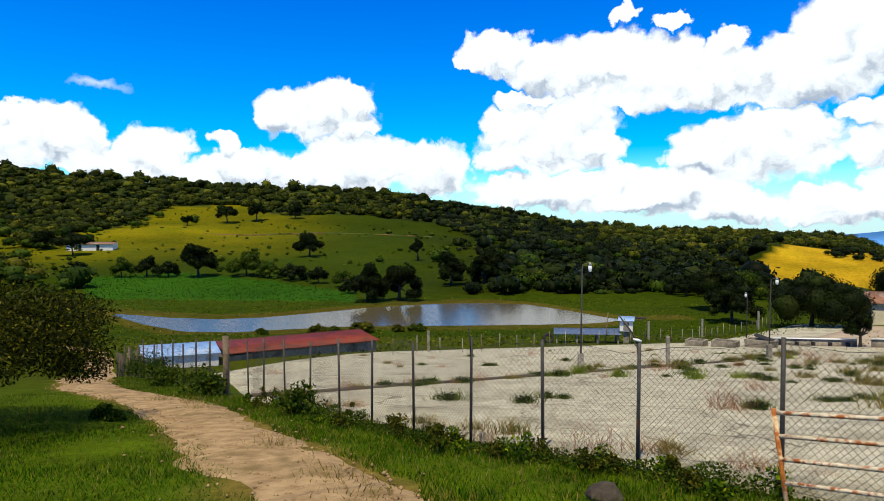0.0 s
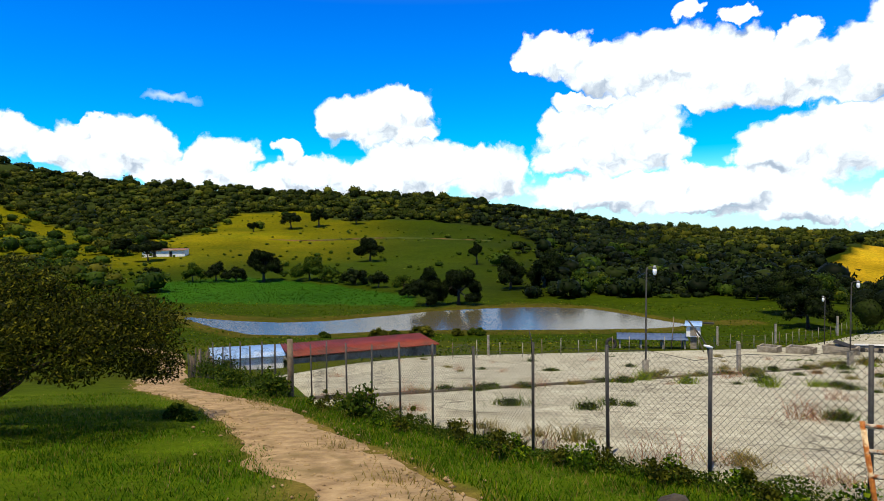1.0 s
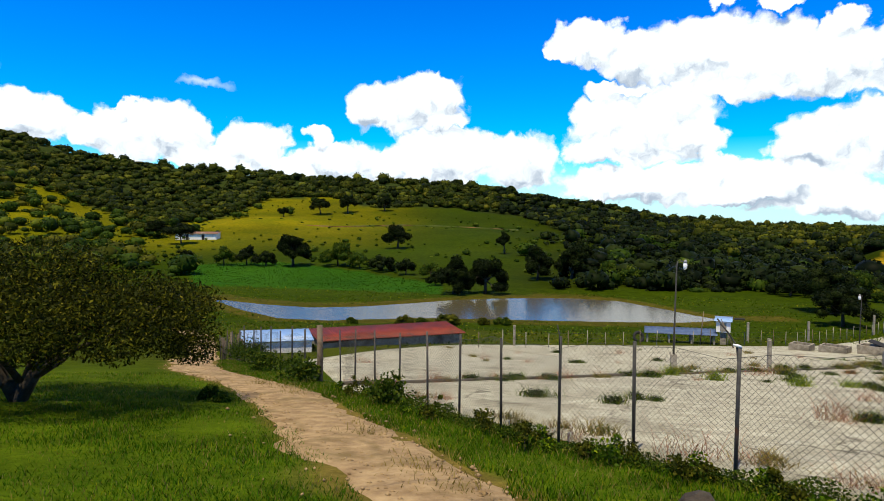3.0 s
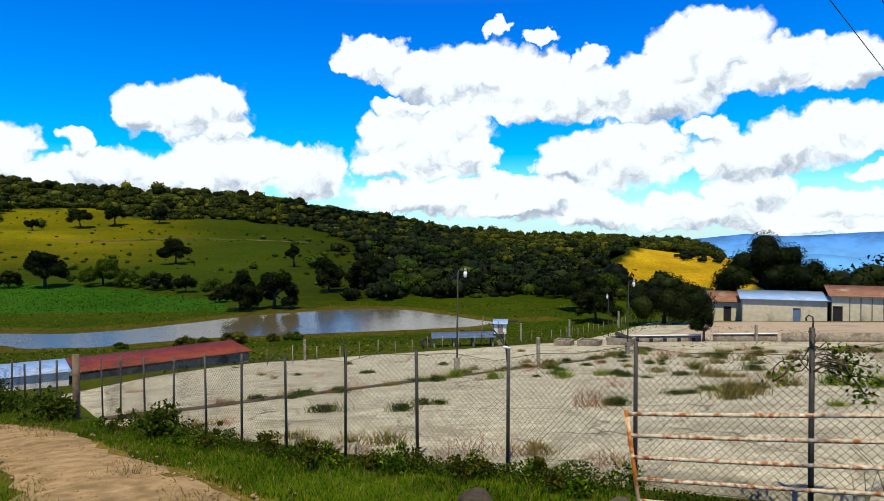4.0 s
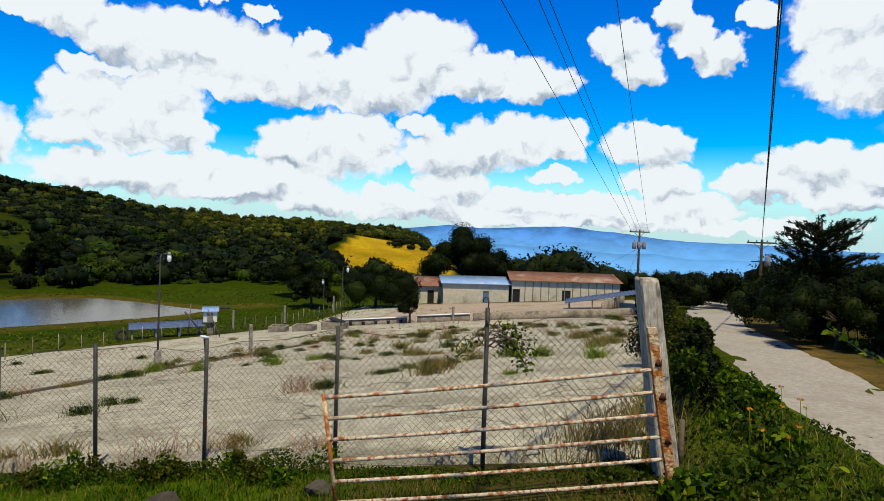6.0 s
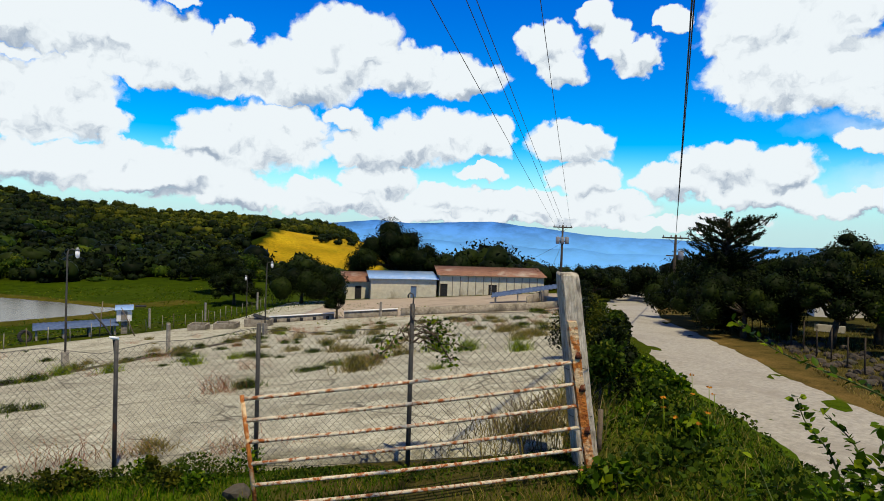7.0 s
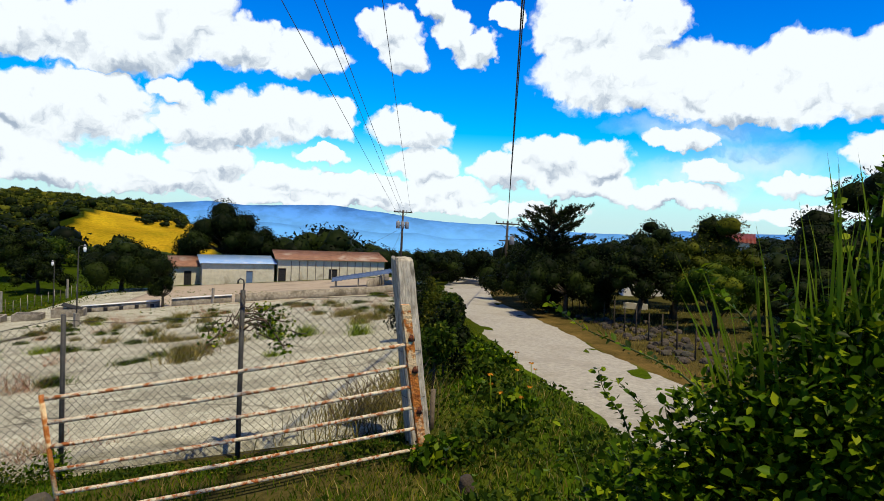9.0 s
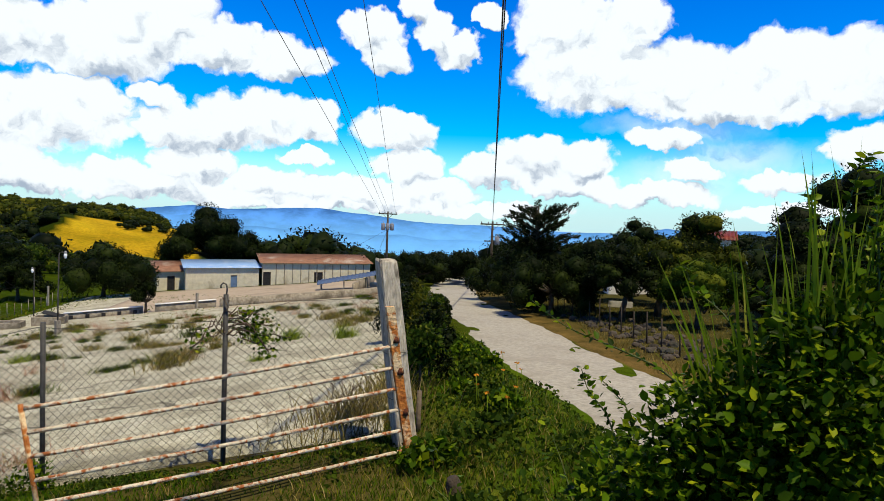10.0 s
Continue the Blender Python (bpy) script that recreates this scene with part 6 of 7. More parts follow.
other_weeds = [(2.05, 8.3, 0.42, "r"), (6.1, 13.35, 0.5, "r"), (6.6, 13.0, 0.35, "d"), (8.9, 17.6, 0.45, "r"), (9.0, 14.5, 0.35, "d"), (10.2, 15.0, 0.35, "d"), (11.2, 15.2, 0.3, "y"), (11.7, 14.9, 0.3, "d"), (17.2, 14.0, 0.4, "y"), (19.3, 15.6, 0.4, "y"), (24.9, 18.9, 0.45, "y"), (10.8, 26.9, 0.5, "d"), (6.7, 13.2, 0.35, "d"), (9.4, 12.9, 0.5, "y"), (10.6, 13.9, 0.4, "r"), (18.6, 14.3, 0.8, "y"), (21.4, 18.0, 0.7, "y"), (10.2, 10.7, 0.2, "g"), (8.8, 5.8, 0.4, "d"), (7.2, 4.8, 0.5, "y")]
for k, (x, y, s, kind) in enumerate(near_weeds + mid_weeds + other_weeds):
    weed(x, y, min(s * 1.15, 0.40 if kind == "g" else 0.52), kind, k)
# seeding weeds just inside the fence
for k in range(26):
    q = rng.random() * 10.9
    i = int(q)
    p = np.array(FENCE[i + 1]) * (1 - q + i) + np.array(FENCE[i + 2 if i < 11 else 12]) * (q - i)
    x, y = p + np.array((0.8, 0.6)) * rng.uniform(0.1, 0.9)
    weed(x, y, rng.uniform(0.2, 0.4), "ryrr"[k % 4], k, 0.05)
# weeds along the kerb and in the cracks
for k in range(48):
    q = rng.random()
    x, y = PB[0] + (PQ[0] - PB[0]) * q + rng.normal() * 0.2, PB[1] + (PQ[1] - PB[1]) * q + rng.normal() * 0.2
    weed(x, y, rng.uniform(0.2, 0.6), "ddyr"[k % 4], k)
for k in range(115):
    u, v = rng.random(), 0.28 + 0.72 * rng.random() ** 0.8
    x = (PB[0] * (1 - u) + PA[0] * u) * (1 - v) + (PQ[0] * (1 - u) + PG[0] * u) * v
    y = (PB[1] * (1 - u) + PA[1] * u) * (1 - v) + (PQ[1] * (1 - u) + PG[1] * u) * v
    weed(x, y, rng.uniform(0.16, 0.42) * (1 + v), "dryd"[k % 4], k)
for k in range(26):
    x, y = rng.uniform(-9, 20), rng.uniform(28, 50)
    if inside(x, y, [PC, PB, PM, PQ, PQ2, PD]):
        weed(x, y, rng.uniform(0.2, 0.5), "dryr"[k % 4], k, 0.05)


def off_track(x, y):
    """Whether a spot lies clear of the track, the patio and the fence's far side."""
    t = track_x(y)
    w = 0.95 + 0.12 * max(0, min(1, (y - 12) / 6))
    return abs(x - t) > w + 0.35 * noise.noise((x * 1.3, y * 1.3, 2)), x < t


# meadow grass beside the track
spots, dry, tall = [], [], []
while len(spots) < 62000:
    d = 2.2 + 20 * rng.random() ** 1.7
    a = radians(rng.uniform(-58, 12))
    x, y = d * math.sin(a), d * math.cos(a)
    ok, left = off_track(x, y)
    if ok and left:
        (dry if rng.random() < 0.10 + 0.3 * max(0, noise.noise((x * 0.4, y * 0.4, 8))) else spots).append((x, y, ground_z(x, y) - 0.02))
for _ in range(9000):
    d, a = 0.5 + 7 * rng.random() ** 0.7, radians(rng.uniform(-180, 20))
    x, y = d * math.sin(a), d * math.cos(a)
    ok, left = off_track(x, y)
    if ok and left and d * math.cos(max(-1.0, min(a, 0.2))) < 3.0:
        spots.append((x, y, ground_z(x, y) - 0.02))
grass("meadow_grass", spots, 0.075, 0.0065, G_FRESH, "lush green meadow grass beside the track", 61, 0.6)
grass("meadow_grass_dry", dry, 0.09, 0.005, G_DRY, "dry straw blades among the meadow grass", 62)
# rough grass on the bank between the track and the fence
L = np.array(FENCE[1:] + FENCE2)
bank, bank_dry = [], []
while len(bank) < 38000:
    k = rng.integers(len(L) - 1)
    p = L[k] + (L[k + 1] - L[k]) * rng.random()
    q = p + np.array((-0.8, -0.62)) * (0.08 + rng.random() ** 1.0 * 2.7)
    ok, left = off_track(*q)
    if ok and not left:
        (bank_dry if rng.random() < 0.12 else bank).append((q[0], q[1], ground_z(*q) - 0.02))
grass("bank_grass", bank, 0.09, 0.0065, G_FRESH, "rough green grass on the bank below the fence", 63, 0.5)
grass("bank_grass_dry", bank_dry, 0.12, 0.005, G_DRY, "dry stalks on the bank below the fence", 64, 0.5)
# tufts on the crown of the track
spots = []
for x, y in ((-1.3, 7.0), (-2.6, 9.2), (-5.6, 14.2), (-6.4, 15.4), (-7.3, 16.0), (-0.8, 6.2)):
    spots += [(x + rng.normal() * 0.22, y + rng.normal() * 0.35, ground_z(x, y) + 0.02) for _ in range(160)]
grass("track_grass", spots, 0.09, 0.006, G_DRY, "thin grass along the crown of the track", 65, 0.8)
# verge between the gate and the gravel road
spots, dry = [], []
while len(spots) < 42000:
    a, s = 3.2 + 32 * rng.random() ** 1.8, rng.uniform(-1.2, 5.0)
    if s > road_line(a) - 2.25 + 0.2 * noise.noise((a, s, 1)):
        continue
    x, y = beside_road(a, s)
    (dry if rng.random() < 0.22 else spots).append((x, y, ground_z(x, y) - 0.02))
grass("verge_grass", spots, 0.11, 0.006, G_VERGE, "tangled green verge grass beside the gravel road", 66, 0.5)
grass("verge_grass_dry", dry, 0.13, 0.005, G_DRY, "dry yellow grass in the road verge", 67, 0.6)
# grass round the foot of the gate
spots = []
while len(spots) < 5200:
    x, y = rng.uniform(1.2, 5.6), rng.uniform(1.8, 6.6)
    ok, left = off_track(x, y)
    if ok and not left and 0.55 * x + 0.83 * y < 6.6:
        spots.append((x, y, ground_z(x, y) - 0.02))
spots_dry = [(6.0 + rng.normal() * 0.45, 4.5 + rng.normal() * 0.3) for _ in range(700)]
grass("gate_dry_grass", [(x, y, ground_z(x, y) + 0.05) for x, y in spots_dry], 0.42, 0.006, G_DRY, "dry yellow grass behind the gate post", 70, 0.5)
grass("gate_grass", spots, 0.085, 0.006, G_VERGE, "dark tangled grass round the foot of the gate", 69, 0.6)
# dry grass across the road
spots = []
while len(spots) < 14000:
    a, s = 6 + 40 * rng.random() ** 1.3, road_line(0) + 12 * rng.random() ** 1.6
    if s < road_line(a) + 2.45:
        continue
    x, y = beside_road(a, s)
    spots.append((x, y, ground_z(x, y) - 0.02))
grass("roadside_dry_grass", spots, 0.2, 0.011, G_DRY, "short dry brown grass on the far road bank", 68, 0.7)

# hedge of vines and bushes behind the gate post, and a second row where the fence leaves the road
for k in range(32):
    a = 8.7 + k * 1.0 if k < 22 else 15.0 + (k - 22) * 1.5
    s = -0.25 + 0.12 * math.sin(k * 2.1) if k < 22 else -1.15 + 0.2 * math.sin(k * 1.7)
    x, y = beside_road(a, s)
    make_tree("hedge_bush", x, y, 1.35 + 0.3 * math.sin(k * 1.3) + 0.008 * k, 0.66 if k < 22 else 1.1, 1500, 0.056, "tangled green hedge bush along the fence", (L_HEDGE, L_DARK, L_OLIVE)[k % 3], 120 + k, 8, 0.0, 0.02, group="hedge bushes", category="bush", core=0.25)
for k in range(26):
    a, s = 5.6 + k * 0.8, 0.05 + 0.8 * abs(math.sin(k * 2.4))
    if s > road_line(a) - 3.2:
        continue
    x, y = beside_road(a, s)
    make_tree("verge_plant", x, y, 0.28 + 0.2 * abs(math.sin(k * 3.1)), 0.6, 260, 0.07, "leafy green weed in the road verge", (L_BUSH, L_HEDGE)[k % 2], 150 + k, 4, 0.0, 0.008, group="verge plants", category="plant", core=0.15)
# leafy undergrowth that covers the verge
C = []
while len(C) < 15000:
    a, s = 3.4 + 22 * rng.random() ** 1.7, rng.uniform(-0.9, 3.2)
    c = noise.noise((a * 1.1, s * 1.1, 6))
    if s > road_line(a) - 3.0 + 0.5 * c or rng.random() > 0.45 + c:
        continue
    x, y = beside_road(a, s)
    C.append((x, y, ground_z(x, y) + (0.05 + 0.30 * max(0.0, c + 0.15)) * rng.random() ** 0.6))
V, F = leaf_quads(np.array(C), 0.062, 0.040, rng, -0.15)
tagged(new("verge_undergrowth", mesh_np("verge_undergrowth", V, F, L_HEDGE)), "low leafy yellow-green undergrowth in the road verge", "plants", kind="stuff")
# low leafy fringe along the foot of the fence
C = []
while len(C) < 16000:
    k = rng.integers(0, 10)
    u = rng.random()
    c = noise.noise(((k + u) * 2.3, 0.0, 3.0))
    p = np.array(FENCE[k]) * (1 - u) + np.array(FENCE[k + 1]) * u + np.array((-0.8, -0.62)) * (0.02 + 0.5 * rng.random() ** 1.5)
    if rng.random() < 0.5 + c:
        C.append((p[0], p[1], ground_z(*p) + (0.06 if k < 2 else 0.12 + 0.35 * max(0.0, c)) * rng.random()))
V, F = leaf_quads(np.array(C), 0.036, 0.024, rng, -0.2)
tagged(new("fence_undergrowth", mesh_np("fence_undergrowth", V, F, L_HEDGE)), "low leafy weeds along the foot of the fence", "plants", kind="stuff")
# orange flowers in the verge
for k in range(9):
    a, s = 6.6 + 0.5 * (k % 5), 0.55 + 0.22 * (k // 3) + 0.1 * math.sin(k * 5)
    x, y = beside_road(a, s)
    fl_ob = empty("orange_flower", x, y, ground_z(x, y), "orange daisy flower on a thin green stem", "flower", "orange flowers in the verge")
    h = 0.42 + 0.12 * math.sin(k * 2)
    part("stem", tubes_mesh("stem", [tube([(0, 0, 0), (0.02, 0, h * 0.6), (0.03, 0.02, h)], 0.004, 4)], G_REED), None, fl_ob)
    ang = np.linspace(0, 6.28, 9)[:-1]
    C = np.stack([0.03 + 0.02 * np.cos(ang), 0.02 + 0.02 * np.sin(ang), np.full(8, h)], 1)
    V, F = leaf_quads(C, 0.034, 0.022, np.random.default_rng(k))
    part("blossom", mesh_np("petals", V, F, FLOWER), None, fl_ob)
# leafy weeds at the foot of the fence
for k in range(34):
    q = 1.0 + rng.random() ** 1.3 * 8.9
    i = int(q)
    p = np.array(FENCE[i + 1]) * (1 - q + i) + np.array(FENCE[min(i + 2, 12)]) * (q - i) if i < 11 else np.array(FENCE[11])
    x, y = p + np.array((-0.8, -0.6)) * rng.uniform(0.05, 0.75)
    make_tree("fence_weed", x, y, rng.uniform(0.16, 0.5), rng.uniform(0.25, 0.55), 190, 0.04, "yellow-green leafy weed at the foot of the fence", (L_BUSH, L_OLIVE)[k % 2], 300 + k, 4, 0.0, 0.006, group="weeds along the fence", category="plant", core=0.15)
for k, (x, y, s) in enumerate(((-7.3, 18.6, 0.75), (-6.5, 17.5, 0.6), (-9.3, 21.0, 0.7), (-7.0, 12.7, 0.28), (-11.0, 23.8, 0.9), (-12.6, 26.6, 1.1), (-6.4, 12.2, 0.2), (-3.1, 13.3, 0.6), (-14.0, 28.6, 0.9))):
    make_tree("track_bush", x, y, s, s * 1.9, 620, 0.075, "small dark green bush beside the track", L_HEDGE, 340 + k, 7, 0.0, 0.015, category="bush", core=0.1)

for k, (x, y, h) in enumerate(((-15.5, 77.0, 1.2), (-13.2, 77.2, 1.0), (-10.2, 77.5, 1.6), (-3.2, 79.3, 1.1), (-5.6, 78.6, 0.8), (-22, 75.5, 0.8))):
    make_tree("pond_bush", x, y, h, h * 2.2, 420, 0.28, "low green bush on the pond bank", L_HEDGE if k % 2 else L_OLIVE, 360 + k, 5, 0.0, 0.03, group="pond bank bushes", category="bush", core=0.2)
# rough tufts over the pasture round the pond
C = []
while len(C) < 13000:
    x, y = rng.uniform(-62, 48), 44 + 76 * rng.random() ** 1.2
    near, far = pond_edges(x)
    if (-54 < x < 31 and near - 1.5 < y < far + 1.5) or inside(x, y, [(-15, 26), (29, 50), (60, 80), (30, 62), (18, 60), (-6, 46)]) or inside(x, y, FIELD):
        continue
    if noise.noise((x * 0.13, y * 0.13, 9)) + 0.5 * noise.noise((x * 0.5, y * 0.5, 2)) > rng.uniform(-0.5, 0.3):
        C.append((x, y, ground_z(x, y) + 0.06))
V, F = leaf_quads(np.array(C), 0.32, 0.14, rng, -0.3)
tagged(new("pasture_tufts", mesh_np("pasture_tufts", V, F, G_VERGE)), "rough grass tufts over the pasture by the pond", "grass", kind="stuff")
# pebbles on the earth track
P = []
for _ in range(1500):
    q = rng.random() ** 1.6
    y = 2 + 24 * q
    x = track_x(y) + rng.normal() * 0.6
    P.append((x, y, ground_z(x, y) + 0.03, rng.uniform(0.012, 0.04)))
octa = np.array([(1, 0, 0), (-1, 0, 0), (0, 1, 0), (0, -1, 0), (0, 0, 0.7), (0, 0, -0.7)])
tris = np.array([(0, 2, 4), (2, 1, 4), (1, 3, 4), (3, 0, 4), (2, 0, 5), (1, 2, 5), (3, 1, 5), (0, 3, 5)])
V = np.vstack([np.array(p[:3]) + octa * p[3] * rng.uniform(0.6, 1.4, 3) for p in P])
F = np.vstack([tris + 6 * k for k in range(len(P))])
tagged(new("track_pebbles", mesh_np("track_pebbles", V, F, DIRT)), "loose tan pebbles on the earth track", "pebbles", kind="stuff")


# stones
def stone(x, y, size, seed, label, group=""):
    ob = tagged(new("stone", None), label, "stone", group)
    bm = bmesh.new()
    bmesh.ops.create_icosphere(bm, subdivisions=2, radius=size)
    for v in bm.verts:
        v.co *= 1 + 0.5 * noise.noise(v.co / size * 0.9 + Vector((seed, 0, 0)))
        v.co.z *= 0.7
    bm_me = bpy.data.meshes.new("rock")
    bm.to_mesh(bm_me)
    bm.free()
    bm_me.materials.append(STONE)
    ob.matrix_world = pose(x, y, ground_z(x, y) + size * 0.3, 0, 0, seed * 50)
    part("rock", bm_me, None, ob)
    return ob


stone(1.66, 6.25, 0.19, 1, "brown field stone under the fence")
stone(2.93, 5.60, 0.13, 2, "rounded brown stone at the gate foot")
rocks = [stone(*beside_road(22, 8.5), 0.20, q, "dark grey stone in the loose bank across the road", "bank stones") for q in range(3, 6)]
for k in range(150):
    a = rng.uniform(16, 36)
    s = road_line(a) + 3.6 + rng.random() ** 1.5 * 3.0 + 0.05 * (a - 14)
    x, y = beside_road(a, s)
    c = copy_thing(rocks[k % 3], pose(x, y, ground_z(x, y) + 0.06, 0, 0, k * 61))
    c.scale = [rng.uniform(0.35, 1.2)] * 3

# garden stakes above the stone bank
for k in range(14):
    a = 21 + k * 1.5
    x, y = beside_road(a, road_line(a) + 4.6 + 0.07 * k)
    st = empty("garden_stake", x, y, ground_z(x, y), "thin grey wooden stake of a garden fence", "stake", "garden fence stakes")
    part("stake", tubes_mesh("stake", [tube([(0, 0, -0.2), (0.02 * math.sin(k * 2), 0.03, 0.7), (0.06 * math.sin(k * 2), 0.05, 1.25 + 0.15 * math.sin(k * 3))], [0.034, 0.03, 0.026], 6)], BARK), None, st)

# stump and short iron stake by the gate
sp = empty("stump", 4.47, 2.33, ground_z(4.47, 2.33), "short splintered wooden stump in the verge", "stump")
part("wood", tubes_mesh("wood", [tube([(0, 0, -0.2), (0.01, 0, 0.06), (0.0, 0.01, 0.11)], [0.07, 0.062, 0.045], 8)], BARK), None, sp)
sp = empty("iron_stake", 5.95, 3.62, ground_z(5.95, 3.62), "short rusted iron stake behind the gate post", "stake")
part("iron", tubes_mesh("iron", [tube([(0, 0, -0.2), (0, 0, 0.45)], 0.03, 6)], WOOD), None, sp)

# the vine on the tall fence post
r = np.random.default_rng(77)
vine = empty("vine", 4.45, 4.93, ground_z(4.45, 4.93), "half-dry climbing vine tangled on the fence post", "vine")
stems, pts = [], []
for k in range(15):
    p = np.array((0, 0, r.uniform(1.25, 1.62)))
    a, line = r.uniform(0, 6.28), [p]
    w = np.array((0.76, -0.64)) * r.choice([-0.4, 0.7, 1.2])
    for q in range(7):
        p = p + np.array((w[0] * 0.062 + r.normal() * 0.035, w[1] * 0.062 + r.normal() * 0.035, r.normal() * 0.04 + (0.03 if q < 2 else -0.035)))
        line.append(p)
        if q > 1:
            pts += [p + r.normal(size=3) * 0.05 for _ in range(9)]
    stems.append(tube(line, 0.006, 4))
part("stem_tangle", tubes_mesh("stems", stems, TWIG), None, vine)
pts = [p for p in pts if p[0] > 0.12 or p[0] < -0.2]
V, F = leaf_quads(np.array(pts), 0.045, 0.03, r, 0.3)
part("foliage", mesh_np("leaves", V, F, L_BUSH), None, vine)
# dry twigs behind the gate
tw = empty("dry_bush", 6.0, 4.5, ground_z(6.0, 4.5), "bare dry twig bush behind the gate", "bush")
stems = []
for k in range(46):
    a, l = r.uniform(0, 6.28), r.uniform(0.4, 1.0)
    p0 = r.normal(size=3) * (0.45, 0.3, 0)
    stems.append(tube([p0, p0 + (math.cos(a) * l * 0.25, math.sin(a) * l * 0.25, l * 0.5), p0 + (math.cos(a) * l * 0.6 + r.normal() * 0.1, math.sin(a) * l * 0.6, l * 0.8)], [0.005, 0.0035, 0.0015], 4))
tagged(part("twig_tangle", tubes_mesh("twig_tangle", stems, TWIG), None, tw), kind="stuff")


# ---- the bush beside the camera ----
def leaf_shape(n):
    """A pointed oval leaf, folded along its rib: six verts, four triangles."""
    return np.array([(0, 0, 0), (0.27, 0.22, 0.07), (0.31, 0.60, 0.06), (0, 1.02, -0.10), (-0.31, 0.60, 0.06), (-0.27, 0.22, 0.07)]), np.array([(0, 1, 2), (0, 2, 3), (0, 3, 4), (0, 4, 5)])


def broad_leaves(C, way, size, r):
    """Broad folded leaves from C along way."""
    S, T = leaf_shape(0)
    n = len(C)
    y = way / np.linalg.norm(way, axis=1)[:, None]
    x = np.cross(y, np.array((0, 0, 1.0)) + r.normal(size=(n, 3)) * 0.45)
    x /= np.linalg.norm(x, axis=1)[:, None]
    z = np.cross(x, y)
    k = size * r.uniform(0.55, 1.3, n)
    V = C[:, None] + k[:, None, None] * (S[None, :, 0:1] * x[:, None] + S[None, :, 1:2] * y[:, None] + S[None, :, 2:3] * z[:, None])
    F = (T[None] + (np.arange(n) * 6)[:, None, None]).reshape(-1, 3)
    return V.reshape(-1, 3), F


r = np.random.default_rng(99)
BX, BY = 3.0, 0.35
nb = empty("roadside_bush", BX, BY, ground_z(BX, BY), "large leafy green bush with arching shoots at the roadside", "bush")
gz = ground_z(BX, BY)
stems, C, W = [], [], []
for k in range(70):
    # shoots start along the bank and arch outwards; those farther along the bank are taller
    u = r.random()
    a, s = 2.4 + r.uniform(0, 0.9), 0.5 + 1.5 * u
    x0, y0 = beside_road(a, s)
    g = ground_z(x0, y0) - gz
    top = 1.85 + 0.95 * u ** 0.8 * r.uniform(0.75, 1.05) - ground_z(x0, y0)
    lean = np.array((r.normal() * 0.22, r.normal() * 0.22))
    p = [np.array((x0 - BX + lean[0] * q ** 1.6, y0 - BY + lean[1] * q ** 1.6, g + top * (q - 0.16 * q ** 3))) for q in np.linspace(0, 1, 8)]
    stems.append(tube(p, np.linspace(0.008, 0.002, 8), 4))
    for q in range(1, 8):
        for _ in range(4):
            d = np.array((*r.normal(size=2), r.uniform(-0.5, 0.6)))
            C.append(p[q] + r.normal(size=3) * 0.05), W.append(d)
# the dense heart of the bush: heads along its crest, and the mass below them
HEADS = [(2.94, -0.16, 2.94, 0.15), (2.84, -0.05, 2.78, 0.15), (2.84, 0.08, 2.64, 0.17), (2.83, 0.23, 2.49, 0.17), (2.82, 0.35, 2.37, 0.17), (2.8, 0.48, 2.23, 0.17), (2.77, 0.61, 2.07, 0.17), (2.74, 0.72, 1.96, 0.12),
         (2.74, -0.07, 2.60, 0.26), (2.74, 0.07, 2.39, 0.26), (2.73, 0.24, 2.21, 0.24), (2.64, -0.14, 2.41, 0.25), (2.71, 0.41, 2.05, 0.19), (2.64, 0.0, 2.21, 0.25), (3.1, -0.2, 2.6, 0.3), (3.05, 0.2, 2.2, 0.28), (2.95, 0.5, 1.9, 0.22)]
lobes = [(x - BX, y - BY, z - gz, q, q, q) for x, y, z, q in HEADS] + [(x - BX, y - BY, (z - gz) * 0.5, q * 1.1, q * 1.1, z * 0.16) for x, y, z, q in HEADS]
Cl, dl = crown_points(r, 25000, lobes, 0.35)
C += list(Cl)
W += list(dl + r.normal(size=dl.shape) * 0.7)
part("stem_tangle", tubes_mesh("stems", stems, GREENSTEM), None, nb)
V, F = broad_leaves(np.array(C), np.array(W), 0.043, r)
part("foliage", mesh_np("leaves", V, F, L_BUSH), None, nb)

# arching side shoots with small paired leaves, each along its own curve
SHOOTS = ([(2.93, 0.29, 2.3), (3.19, 0.57, 2.44), (3.43, 0.86, 2.46), (3.64, 1.2, 2.49), (3.76, 1.45, 2.60)],
          [(3.05, 0.70, 1.7), (3.15, 0.74, 2.05), (3.23, 0.83, 2.19), (3.3, 0.95, 2.26), (3.29, 0.98, 2.36)],
          [(3.0, 0.62, 1.8), (3.07, 0.65, 2.12), (3.16, 0.72, 2.26), (3.22, 0.87, 2.35)],
          [(2.84, -0.06, 2.6), (2.84, -0.06, 2.87), (2.84, -0.03, 3.1), (2.84, -0.07, 3.26), (2.84, -0.09, 3.33)],
          [(2.84, -0.15, 2.6), (2.84, -0.15, 2.95), (2.84, -0.13, 3.14), (2.84, -0.11, 3.27)],
          [(2.84, 0.02, 2.5), (2.84, 0.02, 2.79), (2.94, 0.04, 3.05), (2.94, 0.06, 3.2)],
          [(2.9, 0.2, 2.3), (2.94, 0.22, 2.58), (3.03, 0.32, 2.73), (3.11, 0.47, 2.82), (3.1, 0.5, 2.91)],
          [(2.8, 0.1, 2.3), (2.86, 0.12, 2.62), (2.95, 0.16, 2.8), (3.0, 0.22, 2.86)])
